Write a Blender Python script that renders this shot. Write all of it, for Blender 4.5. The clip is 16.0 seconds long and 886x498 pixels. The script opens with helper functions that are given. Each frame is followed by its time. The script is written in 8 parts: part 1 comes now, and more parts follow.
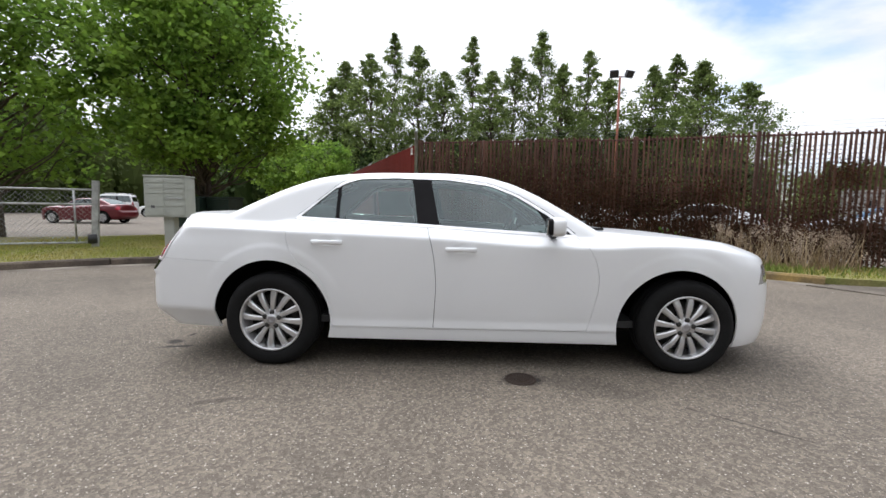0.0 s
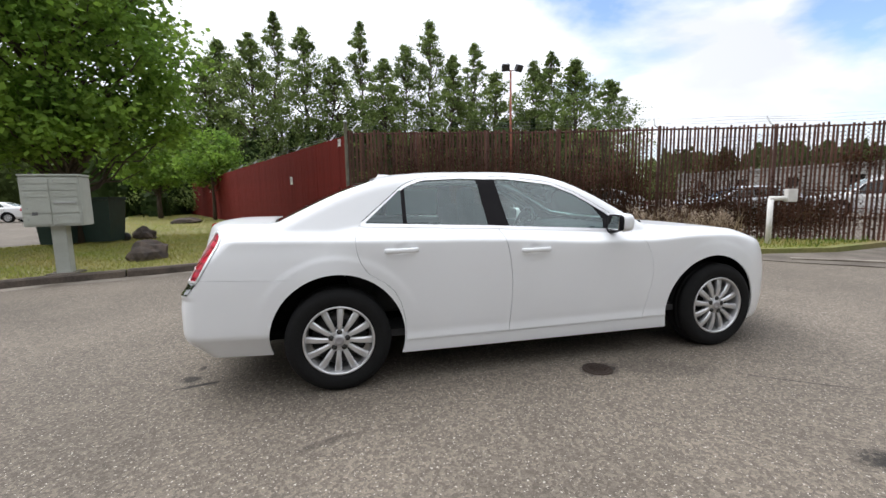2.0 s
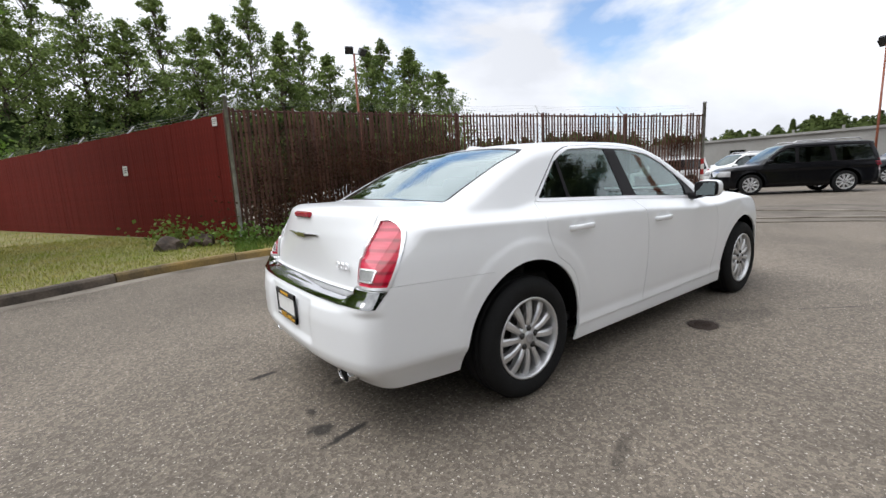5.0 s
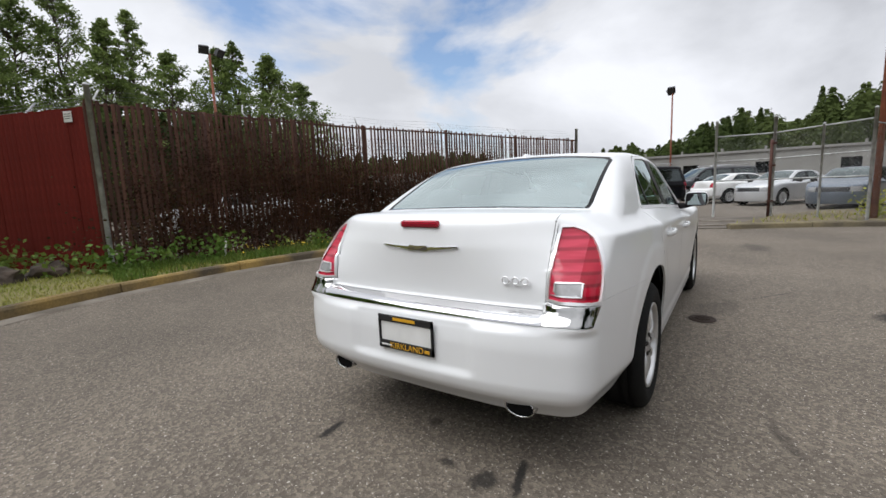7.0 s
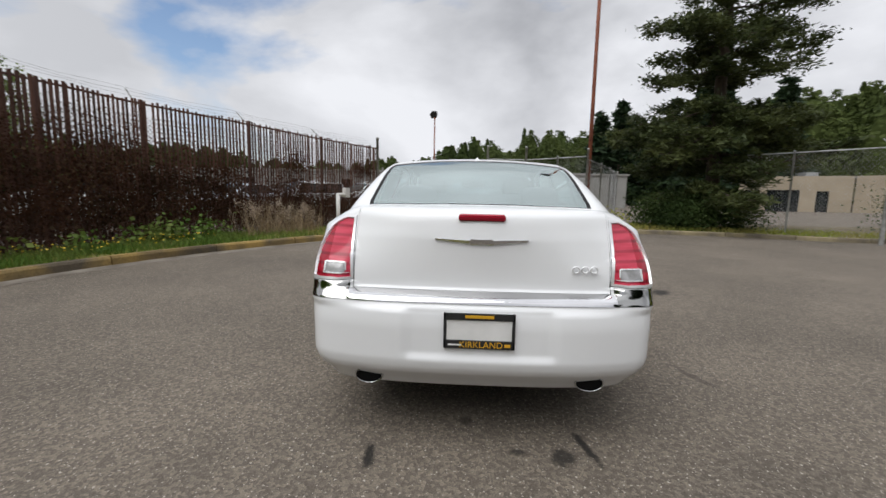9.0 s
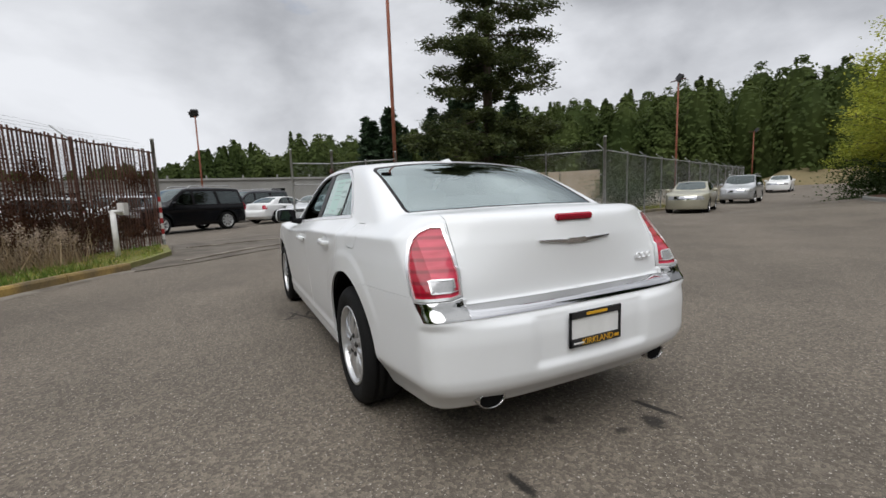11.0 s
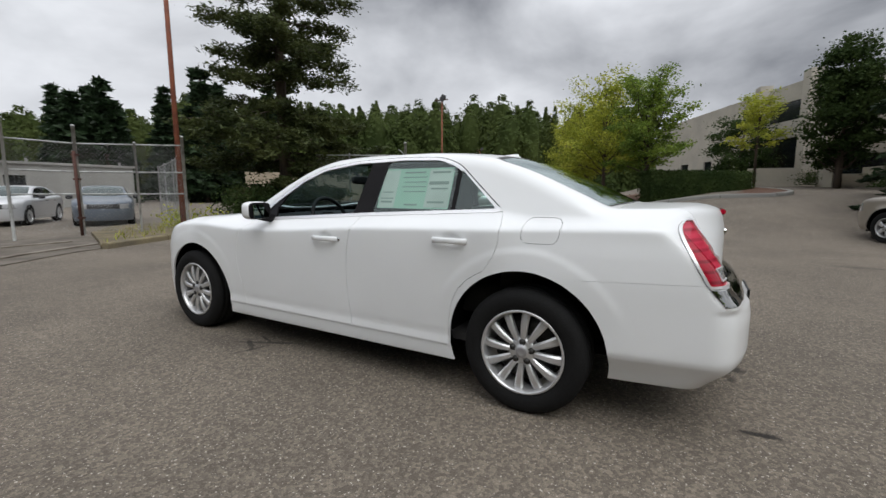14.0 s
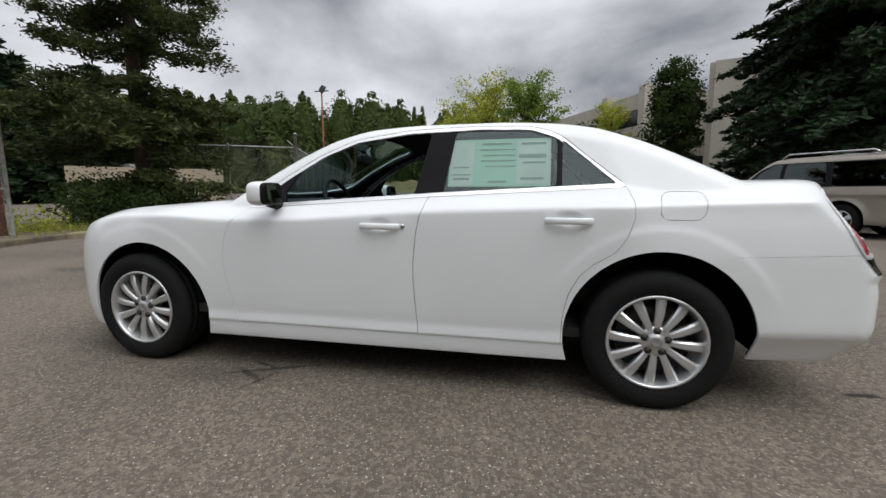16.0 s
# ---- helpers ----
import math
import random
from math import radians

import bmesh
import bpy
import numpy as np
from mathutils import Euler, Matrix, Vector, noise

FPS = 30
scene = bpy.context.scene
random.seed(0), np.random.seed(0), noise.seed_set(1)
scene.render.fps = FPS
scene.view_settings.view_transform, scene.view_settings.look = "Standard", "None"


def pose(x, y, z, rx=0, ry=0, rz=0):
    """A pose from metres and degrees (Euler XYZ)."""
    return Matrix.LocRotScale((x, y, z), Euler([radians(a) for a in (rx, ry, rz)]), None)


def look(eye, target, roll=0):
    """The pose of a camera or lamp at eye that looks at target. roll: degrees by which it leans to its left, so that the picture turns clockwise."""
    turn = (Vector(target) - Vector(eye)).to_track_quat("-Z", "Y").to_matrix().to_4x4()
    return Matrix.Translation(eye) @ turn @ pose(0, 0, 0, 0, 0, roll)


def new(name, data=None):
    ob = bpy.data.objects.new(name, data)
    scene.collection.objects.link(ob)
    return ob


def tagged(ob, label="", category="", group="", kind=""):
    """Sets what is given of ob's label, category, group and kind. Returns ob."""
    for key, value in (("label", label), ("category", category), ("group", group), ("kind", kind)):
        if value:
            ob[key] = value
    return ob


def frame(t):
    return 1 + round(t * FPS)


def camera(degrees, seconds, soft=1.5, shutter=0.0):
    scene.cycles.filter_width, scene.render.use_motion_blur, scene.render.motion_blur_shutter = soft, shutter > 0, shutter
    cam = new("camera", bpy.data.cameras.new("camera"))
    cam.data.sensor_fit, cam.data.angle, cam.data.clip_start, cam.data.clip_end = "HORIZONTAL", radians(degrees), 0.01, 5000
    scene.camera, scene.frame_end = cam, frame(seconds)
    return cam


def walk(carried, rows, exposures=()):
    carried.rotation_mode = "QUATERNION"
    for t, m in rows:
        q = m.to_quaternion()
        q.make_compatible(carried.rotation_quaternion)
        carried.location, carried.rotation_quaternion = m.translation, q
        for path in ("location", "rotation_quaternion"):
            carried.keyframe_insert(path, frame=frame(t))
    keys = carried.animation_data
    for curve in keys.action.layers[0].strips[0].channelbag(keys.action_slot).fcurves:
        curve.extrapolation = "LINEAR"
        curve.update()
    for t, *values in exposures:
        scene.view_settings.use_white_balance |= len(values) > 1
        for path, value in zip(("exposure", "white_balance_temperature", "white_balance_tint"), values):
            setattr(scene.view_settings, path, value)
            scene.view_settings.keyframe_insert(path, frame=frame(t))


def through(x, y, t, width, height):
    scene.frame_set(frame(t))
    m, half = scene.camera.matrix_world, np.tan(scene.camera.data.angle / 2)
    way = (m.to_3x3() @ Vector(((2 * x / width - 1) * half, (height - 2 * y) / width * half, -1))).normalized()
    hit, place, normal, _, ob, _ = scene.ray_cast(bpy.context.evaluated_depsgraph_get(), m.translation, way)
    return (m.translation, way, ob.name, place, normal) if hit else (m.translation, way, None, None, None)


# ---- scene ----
cam = camera(91.8, 16.0, 1.5, 0.2)
PATH = [
    (0, (-0.175, -3.992, 1.199), (-0.225, -2.002, 1.005), 0.8),
    (0.5, (-0.518, -3.986, 1.271), (-0.424, -2.002, 1.038), -2.2),
    (1, (-0.865, -3.982, 1.272), (-0.616, -2.012, 1.03), -1.7),
    (1.5, (-1.177, -3.879, 1.283), (-0.826, -1.923, 1.052), -1.6),
    (2, (-1.493, -3.743, 1.292), (-1.027, -1.813, 1.046), -1.1),
    (2.5, (-1.816, -3.614, 1.292), (-1.195, -1.735, 1.001), -0.9),
    (3, (-2.101, -3.363, 1.266), (-1.37, -1.521, 1.001), -4.0),
    (3.5, (-2.372, -3.162, 1.265), (-1.49, -1.387, 0.992), -1.3),
    (3.7, (-2.498, -3.084, 1.272), (-1.568, -1.334, 1.002), -1.8),
    (5.8, (-3.622, -2.013, 1.247), (-2.262, -0.58, 0.931), -0.6),
    (6, (-3.694, -1.895, 1.253), (-2.279, -0.514, 0.95), 0.0),
    (6.5, (-3.92, -1.598, 1.257), (-2.374, -0.37, 0.937), -1.1),
    (7, (-4.075, -1.25, 1.257), (-2.437, -0.136, 0.981), -2.4),
    (7.5, (-4.245, -0.933, 1.257), (-2.491, 0.002, 1.033), -2.6),
    (8, (-4.38, -0.605, 1.248), (-2.531, 0.1, 0.957), 0.2),
    (8.5, (-4.435, -0.247, 1.229), (-2.509, 0.221, 0.964), -0.4),
    (9, (-4.469, 0.082, 1.21), (-2.488, 0.18, 0.95), 1.1),
    (9.5, (-4.389, 0.433, 1.2), (-2.419, 0.232, 0.924), 0.7),
    (10, (-4.3, 0.809, 1.208), (-2.368, 0.369, 0.936), 0.3),
    (10.2, (-4.268, 0.961, 1.211), (-2.361, 0.419, 0.95), 0.1),
    (12.3, (-3.319, 2.18, 1.232), (-1.787, 0.925, 0.954), -1.4),
    (12.5, (-3.213, 2.27, 1.228), (-1.718, 0.969, 0.958), -0.1),
    (13, (-2.911, 2.539, 1.224), (-1.582, 1.07, 0.951), 0.6),
    (13.5, (-2.586, 2.772, 1.214), (-1.424, 1.169, 0.933), 0.3),
    (14, (-2.286, 3.036, 1.21), (-1.287, 1.324, 0.946), -0.0),
    (14.5, (-1.97, 3.213, 1.196), (-1.213, 1.384, 0.907), 0.7),
    (15, (-1.61, 3.255, 1.178), (-0.993, 1.372, 0.904), -0.8),
    (15.5, (-1.267, 3.245, 1.138), (-0.753, 1.33, 0.872), -0.4),
    (16, (-0.963, 3.083, 1.086), (-0.521, 1.151, 0.815), -0.2),
]
walk(cam, [(t, look(eye, target, roll)) for t, eye, target, roll in PATH],
     [(0, 0.60, 6200, 12), (3.7, 0.57, 6220, 11), (7, 0.09, 6300, 11), (9, -0.08, 6380, 11), (12.5, -0.12, 6300, 10), (16, -0.08, 6300, 10)])

# ---------------------------------------------------------------- world and sun
SUN_AZ, SUN_EL = 143.0, 57.0          # degrees; direction towards the sun, from +x towards +y
world = bpy.data.worlds.new("overcast_sky")
scene.world = world
world.use_nodes = True
wt = world.node_tree
wt.nodes.clear()


def wnode(kind, **props):
    n = wt.nodes.new(kind)
    for k, v in props.items():
        n.inputs[k].default_value = v
    return n


w_out = wnode("ShaderNodeOutputWorld")
w_mix = wnode("ShaderNodeMixShader")
w_sky = wt.nodes.new("ShaderNodeTexSky")
w_sky.sky_type, w_sky.sun_disc = "NISHITA", False
w_sky.sun_elevation, w_sky.sun_rotation = radians(SUN_EL), radians(90 - SUN_AZ)
w_bg1 = wnode("ShaderNodeBackground", Strength=0.15)
w_bg2 = wnode("ShaderNodeBackground", Strength=1.0)
w_co = wnode("ShaderNodeTexCoord")
w_map = wnode("ShaderNodeMapping")
w_map.inputs["Scale"].default_value = (1.0, 1.0, 1.9)
w_n1 = wnode("ShaderNodeTexNoise", Scale=1.7, Detail=8.0, Roughness=0.52, Distortion=0.3)
w_n2 = wnode("ShaderNodeTexNoise", Scale=2.0, Detail=7.0, Roughness=0.5, Distortion=0.2)
w_cov = wt.nodes.new("ShaderNodeValToRGB")
w_cov.color_ramp.elements[0].position, w_cov.color_ramp.elements[1].position = 0.33, 0.43
w_dark = wt.nodes.new("ShaderNodeValToRGB")
w_dark.color_ramp.elements[0].position, w_dark.color_ramp.elements[1].position = 0.36, 0.65
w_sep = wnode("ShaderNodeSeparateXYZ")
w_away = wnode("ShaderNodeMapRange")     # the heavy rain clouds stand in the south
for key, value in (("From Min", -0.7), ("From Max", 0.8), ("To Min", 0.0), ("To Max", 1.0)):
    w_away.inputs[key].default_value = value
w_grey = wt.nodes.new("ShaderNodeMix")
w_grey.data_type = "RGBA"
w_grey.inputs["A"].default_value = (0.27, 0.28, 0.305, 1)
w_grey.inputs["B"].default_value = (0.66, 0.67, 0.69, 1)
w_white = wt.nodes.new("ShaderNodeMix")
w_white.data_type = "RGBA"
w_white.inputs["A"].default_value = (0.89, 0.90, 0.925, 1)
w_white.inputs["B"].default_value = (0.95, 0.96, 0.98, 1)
w_col = wt.nodes.new("ShaderNodeMix")
w_col.data_type = "RGBA"
wl = wt.links.new
wl(w_co.outputs["Generated"], w_map.inputs["Vector"])
wl(w_map.outputs["Vector"], w_n1.inputs["Vector"])
wl(w_map.outputs["Vector"], w_n2.inputs["Vector"])
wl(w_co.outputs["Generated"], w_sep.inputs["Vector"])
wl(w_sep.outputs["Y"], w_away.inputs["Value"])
w_dot = wt.nodes.new("ShaderNodeVectorMath")   # the sky opens up towards the north-east
w_dot.operation = "DOT_PRODUCT"
w_dot.inputs[1].default_value = (0.484, 0.775, 0.407)
wl(w_co.outputs["Generated"], w_dot.inputs[0])
w_open = wnode("ShaderNodeMapRange")
for key, value in (("From Min", 0.95), ("From Max", 0.997), ("To Min", 0.0), ("To Max", 0.25)):
    w_open.inputs[key].default_value = value
wl(w_dot.outputs["Value"], w_open.inputs["Value"])
w_sub = wt.nodes.new("ShaderNodeMath")
w_sub.operation = "SUBTRACT"
wl(w_n1.outputs["Fac"], w_sub.inputs[0])
wl(w_open.outputs["Result"], w_sub.inputs[1])
w_thick = wt.nodes.new("ShaderNodeMath")
w_thick.operation = "MULTIPLY_ADD"
w_thick.inputs[1].default_value = 0.22
wl(w_sub.outputs["Value"], w_thick.inputs[2])
w_shut = wnode("ShaderNodeMapRange")     # and the south is closed
for key, value in (("From Min", -0.75), ("From Max", 0.1), ("To Min", 0.2), ("To Max", 0.0)):
    w_shut.inputs[key].default_value = value
wl(w_sep.outputs["Y"], w_shut.inputs["Value"])
w_sum = wt.nodes.new("ShaderNodeMath")
wl(w_thick.outputs["Value"], w_sum.inputs[0])
wl(w_shut.outputs["Result"], w_sum.inputs[1])
wl(w_sum.outputs["Value"], w_cov.inputs["Fac"])
wl(w_n2.outputs["Fac"], w_dark.inputs["Fac"])
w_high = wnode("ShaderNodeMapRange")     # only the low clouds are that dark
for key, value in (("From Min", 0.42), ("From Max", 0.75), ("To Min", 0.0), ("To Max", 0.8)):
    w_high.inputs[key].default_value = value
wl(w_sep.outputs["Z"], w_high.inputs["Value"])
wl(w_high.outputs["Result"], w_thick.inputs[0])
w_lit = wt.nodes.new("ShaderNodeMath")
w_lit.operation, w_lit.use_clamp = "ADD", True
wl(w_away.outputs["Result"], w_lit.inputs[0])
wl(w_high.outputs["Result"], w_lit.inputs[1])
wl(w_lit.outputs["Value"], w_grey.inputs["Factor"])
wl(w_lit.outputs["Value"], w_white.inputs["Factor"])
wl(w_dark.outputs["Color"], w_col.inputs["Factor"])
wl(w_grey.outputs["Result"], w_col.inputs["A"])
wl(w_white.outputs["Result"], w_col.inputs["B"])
w_zen = wnode("ShaderNodeMapRange")      # an overcast sky is brightest overhead
for key, value in (("From Min", 0.35), ("From Max", 0.95), ("To Min", 1.0), ("To Max", 1.5)):
    w_zen.inputs[key].default_value = value
wl(w_sep.outputs["Z"], w_zen.inputs["Value"])
wl(w_zen.outputs["Result"], w_bg2.inputs["Strength"])
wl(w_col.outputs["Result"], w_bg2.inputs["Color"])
wl(w_sky.outputs["Color"], w_bg1.inputs["Color"])
wl(w_cov.outputs["Color"], w_mix.inputs["Fac"])
wl(w_bg1.outputs["Background"], w_mix.inputs[1])
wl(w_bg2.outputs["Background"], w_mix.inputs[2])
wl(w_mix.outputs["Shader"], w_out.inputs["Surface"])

sun = new("sun", bpy.data.lights.new("sun", "SUN"))
sun.data.energy, sun.data.angle, sun.data.color = 1.9, radians(50), (1.0, 0.985, 0.96)
sun.matrix_world = look((0, 0, 30), (-30 * math.cos(radians(SUN_AZ)) / math.tan(radians(SUN_EL)),
                                     -30 * math.sin(radians(SUN_AZ)) / math.tan(radians(SUN_EL)), 0))


# ---------------------------------------------------------------- materials
def mat(name, col, rough=0.6, metal=0.0, col2=None, scale=6.0, fine=60.0, fine_amount=0.0, bump=0.0, bscale=80.0,
        coat=0.0, piece=0.0, lo=0.35, hi=0.65, spec=0.5, stretch=(1, 1, 1), island=0.0):
    """A procedural surface: two colours in a coarse noise, a fine grain, relief, and a change from piece to piece."""
    m = bpy.data.materials.new(name)
    m.use_nodes = True
    nt = m.node_tree
    b = nt.nodes["Principled BSDF"]
    b.inputs["Roughness"].default_value, b.inputs["Metallic"].default_value = rough, metal
    b.inputs["Specular IOR Level"].default_value = spec
    if coat:
        b.inputs["Coat Weight"].default_value, b.inputs["Coat Roughness"].default_value = coat, 0.03
    co = nt.nodes.new("ShaderNodeTexCoord")
    mp = nt.nodes.new("ShaderNodeMapping")
    mp.inputs["Scale"].default_value = stretch
    nt.links.new(co.outputs["Object"], mp.inputs["Vector"])
    n1 = nt.nodes.new("ShaderNodeTexNoise")
    n1.inputs["Scale"].default_value, n1.inputs["Detail"].default_value = scale, 6
    nt.links.new(mp.outputs["Vector"], n1.inputs["Vector"])
    r = nt.nodes.new("ShaderNodeValToRGB")
    r.color_ramp.elements[0].position, r.color_ramp.elements[1].position = lo, hi
    c2 = col2 or tuple(c * 0.82 for c in col)
    r.color_ramp.elements[0].color, r.color_ramp.elements[1].color = (*c2, 1), (*col, 1)
    nt.links.new(n1.outputs["Fac"], r.inputs["Fac"])
    out = r.outputs["Color"]

    def times(color, factor_socket, low, high):
        mr = nt.nodes.new("ShaderNodeMapRange")
        mr.inputs["To Min"].default_value, mr.inputs["To Max"].default_value = low, high
        nt.links.new(factor_socket, mr.inputs["Value"])
        mx = nt.nodes.new("ShaderNodeVectorMath")
        mx.operation = "SCALE"
        nt.links.new(color, mx.inputs[0])
        nt.links.new(mr.outputs["Result"], mx.inputs["Scale"])
        return mx.outputs["Vector"]

    if fine_amount:
        n2 = nt.nodes.new("ShaderNodeTexNoise")
        n2.inputs["Scale"].default_value, n2.inputs["Detail"].default_value = fine, 3
        nt.links.new(mp.outputs["Vector"], n2.inputs["Vector"])
        out = times(out, n2.outputs["Fac"], 1 - fine_amount, 1 + fine_amount)
    if piece:
        oi = nt.nodes.new("ShaderNodeObjectInfo")
        out = times(out, oi.outputs["Random"], 1 - piece, 1 + piece)
    if island:
        ge = nt.nodes.new("ShaderNodeNewGeometry")
        out = times(out, ge.outputs["Random Per Island"], 1 - island, 1 + island)
    nt.links.new(out, b.inputs["Base Color"])
    if bump:
        n3 = nt.nodes.new("ShaderNodeTexNoise")
        n3.inputs["Scale"].default_value, n3.inputs["Detail"].default_value = bscale, 4
        nt.links.new(mp.outputs["Vector"], n3.inputs["Vector"])
        bp = nt.nodes.new("ShaderNodeBump")
        bp.inputs["Strength"].default_value, bp.inputs["Distance"].default_value = bump, 0.01
        nt.links.new(n3.outputs["Fac"], bp.inputs["Height"])
        nt.links.new(bp.outputs["Normal"], b.inputs["Normal"])
    return m


def leaf_mat(name, col, col2, through=0.35, patch=0.9, island=0.35, spec=0.2):
    """Leaves: two greens from clump to clump, and some light that passes through."""
    m = mat(name, col, 0.55, col2=col2, scale=patch, island=island, spec=spec)
    nt = m.node_tree
    b = nt.nodes["Principled BSDF"]
    tr = nt.nodes.new("ShaderNodeBsdfTranslucent")
    mx = nt.nodes.new("ShaderNodeMixShader")
    mx.inputs["Fac"].default_value = through
    nt.links.new(b.inputs["Base Color"].links[0].from_socket, tr.inputs["Color"])
    nt.links.new(b.outputs["BSDF"], mx.inputs[1])
    nt.links.new(tr.outputs["BSDF"], mx.inputs[2])
    nt.links.new(mx.outputs["Shader"], nt.nodes["Material Output"].inputs["Surface"])
    return m


def glass_mat(name, tint, gloss=0.1):
    """A thin pane: tinted clear sheet whose gloss grows towards grazing view."""
    m = bpy.data.materials.new(name)
    m.use_nodes = True
    nt = m.node_tree
    nt.nodes.remove(nt.nodes["Principled BSDF"])
    tr = nt.nodes.new("ShaderNodeBsdfTransparent")
    tr.inputs["Color"].default_value = (*tint, 1)
    gl = nt.nodes.new("ShaderNodeBsdfGlossy")
    gl.inputs["Roughness"].default_value = 0.02
    gl.inputs["Color"].default_value = (0.86, 0.97, 0.96, 1)
    lw = nt.nodes.new("ShaderNodeLayerWeight")
    lw.inputs["Blend"].default_value = 0.5
    pw = nt.nodes.new("ShaderNodeMath")
    pw.operation = "POWER"
    pw.inputs[1].default_value = 4.0
    nt.links.new(lw.outputs["Facing"], pw.inputs[0])
    mr = nt.nodes.new("ShaderNodeMapRange")
    mr.inputs["To Min"].default_value = gloss
    nt.links.new(pw.outputs["Value"], mr.inputs["Value"])
    mx = nt.nodes.new("ShaderNodeMixShader")
    nt.links.new(mr.outputs["Result"], mx.inputs["Fac"])
    nt.links.new(tr.outputs["BSDF"], mx.inputs[1])
    nt.links.new(gl.outputs["BSDF"], mx.inputs[2])
    nt.links.new(mx.outputs["Shader"], nt.nodes["Material Output"].inputs["Surface"])
    return m


def asphalt_mat(name, col, stone, spots=()):
    """Worn asphalt: binder with pale stones of two sizes, soft patches, and dark spots of (x, y, length, width, turn,
    strength).
    """
    m = bpy.data.materials.new(name)
    m.use_nodes = True
    nt = m.node_tree
    b = nt.nodes["Principled BSDF"]
    b.inputs["Roughness"].default_value = 0.85
    b.inputs["Specular IOR Level"].default_value = 0.35
    co = nt.nodes.new("ShaderNodeTexCoord")
    pos = co.outputs["Object"]

    def tex(kind, scale, **extra):
        n = nt.nodes.new(kind)
        n.inputs["Scale"].default_value = scale
        for k, v in extra.items():
            n.inputs[k].default_value = v
        nt.links.new(pos, n.inputs["Vector"])
        return n

    def ramp(src, a, bb, ca, cb):
        r = nt.nodes.new("ShaderNodeValToRGB")
        r.color_ramp.elements[0].position, r.color_ramp.elements[1].position = a, bb
        r.color_ramp.elements[0].color, r.color_ramp.elements[1].color = (*ca, 1), (*cb, 1)
        nt.links.new(src, r.inputs["Fac"])
        return r.outputs["Color"]

    def mix(kind, fac, a, bb):
        mx = nt.nodes.new("ShaderNodeMix")
        mx.data_type, mx.blend_type = "RGBA", kind
        for key, value in (("Factor", fac), ("A", a), ("B", bb)):
            if hasattr(value, "is_output"):
                nt.links.new(value, mx.inputs[key])
            else:
                mx.inputs[key].default_value = value if key == "Factor" else (*value, 1)
        return mx.outputs["Result"]

    base = ramp(tex("ShaderNodeTexNoise", 0.45, Detail=9.0, Roughness=0.62).outputs["Fac"], 0.3, 0.7, tuple(c * 0.72 for c in col), tuple(c * 1.22 for c in col))
    vor = tex("ShaderNodeTexVoronoi", 62.0)
    big = ramp(vor.outputs["Color"], 0.3, 0.95, (0.68, 0.67, 0.66), (1.36, 1.34, 1.31))
    base = mix("MULTIPLY", 1.0, base, big)
    grain = ramp(tex("ShaderNodeTexNoise", 140.0, Detail=2.0).outputs["Fac"], 0.33, 0.68, (0.64, 0.63, 0.62), (1.28, 1.27, 1.26))
    base = mix("MULTIPLY", 0.8, base, grain)
    chips = ramp(tex("ShaderNodeTexNoise", 64.0, Detail=1.0).outputs["Fac"], 0.67, 0.71, (0, 0, 0), (1, 1, 1))
    base = mix("MIX", chips, base, stone)
    sep = nt.nodes.new("ShaderNodeSeparateXYZ")
    nt.links.new(pos, sep.inputs["Vector"])

    def calc(op, a, bb):
        n = nt.nodes.new("ShaderNodeMath")
        n.operation = op
        for k, v in ((0, a), (1, bb)):
            if hasattr(v, "is_output"):
                nt.links.new(v, n.inputs[k])
            else:
                n.inputs[k].default_value = v
        return n.outputs["Value"]

    wob = tex("ShaderNodeTexNoise", 9.0, Detail=8.0, Roughness=0.82).outputs["Fac"]
    wobble = calc("MULTIPLY", calc("SUBTRACT", wob, 0.5), 2.6)
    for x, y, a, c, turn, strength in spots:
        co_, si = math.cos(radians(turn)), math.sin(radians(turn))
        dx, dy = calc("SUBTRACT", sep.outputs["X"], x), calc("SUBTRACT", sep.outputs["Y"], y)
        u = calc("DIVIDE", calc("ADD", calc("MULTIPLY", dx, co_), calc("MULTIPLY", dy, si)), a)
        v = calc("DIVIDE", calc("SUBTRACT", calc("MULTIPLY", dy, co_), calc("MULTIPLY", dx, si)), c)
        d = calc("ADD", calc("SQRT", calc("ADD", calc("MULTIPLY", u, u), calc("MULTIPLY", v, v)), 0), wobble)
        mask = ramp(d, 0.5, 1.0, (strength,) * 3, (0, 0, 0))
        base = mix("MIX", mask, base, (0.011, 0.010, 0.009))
    nt.links.new(base, b.inputs["Base Color"])
    bp = nt.nodes.new("ShaderNodeBump")
    bp.inputs["Strength"].default_value, bp.inputs["Distance"].default_value = 0.45, 0.006
    nt.links.new(vor.outputs["Distance"], bp.inputs["Height"])
    nt.links.new(bp.outputs["Normal"], b.inputs["Normal"])
    return m


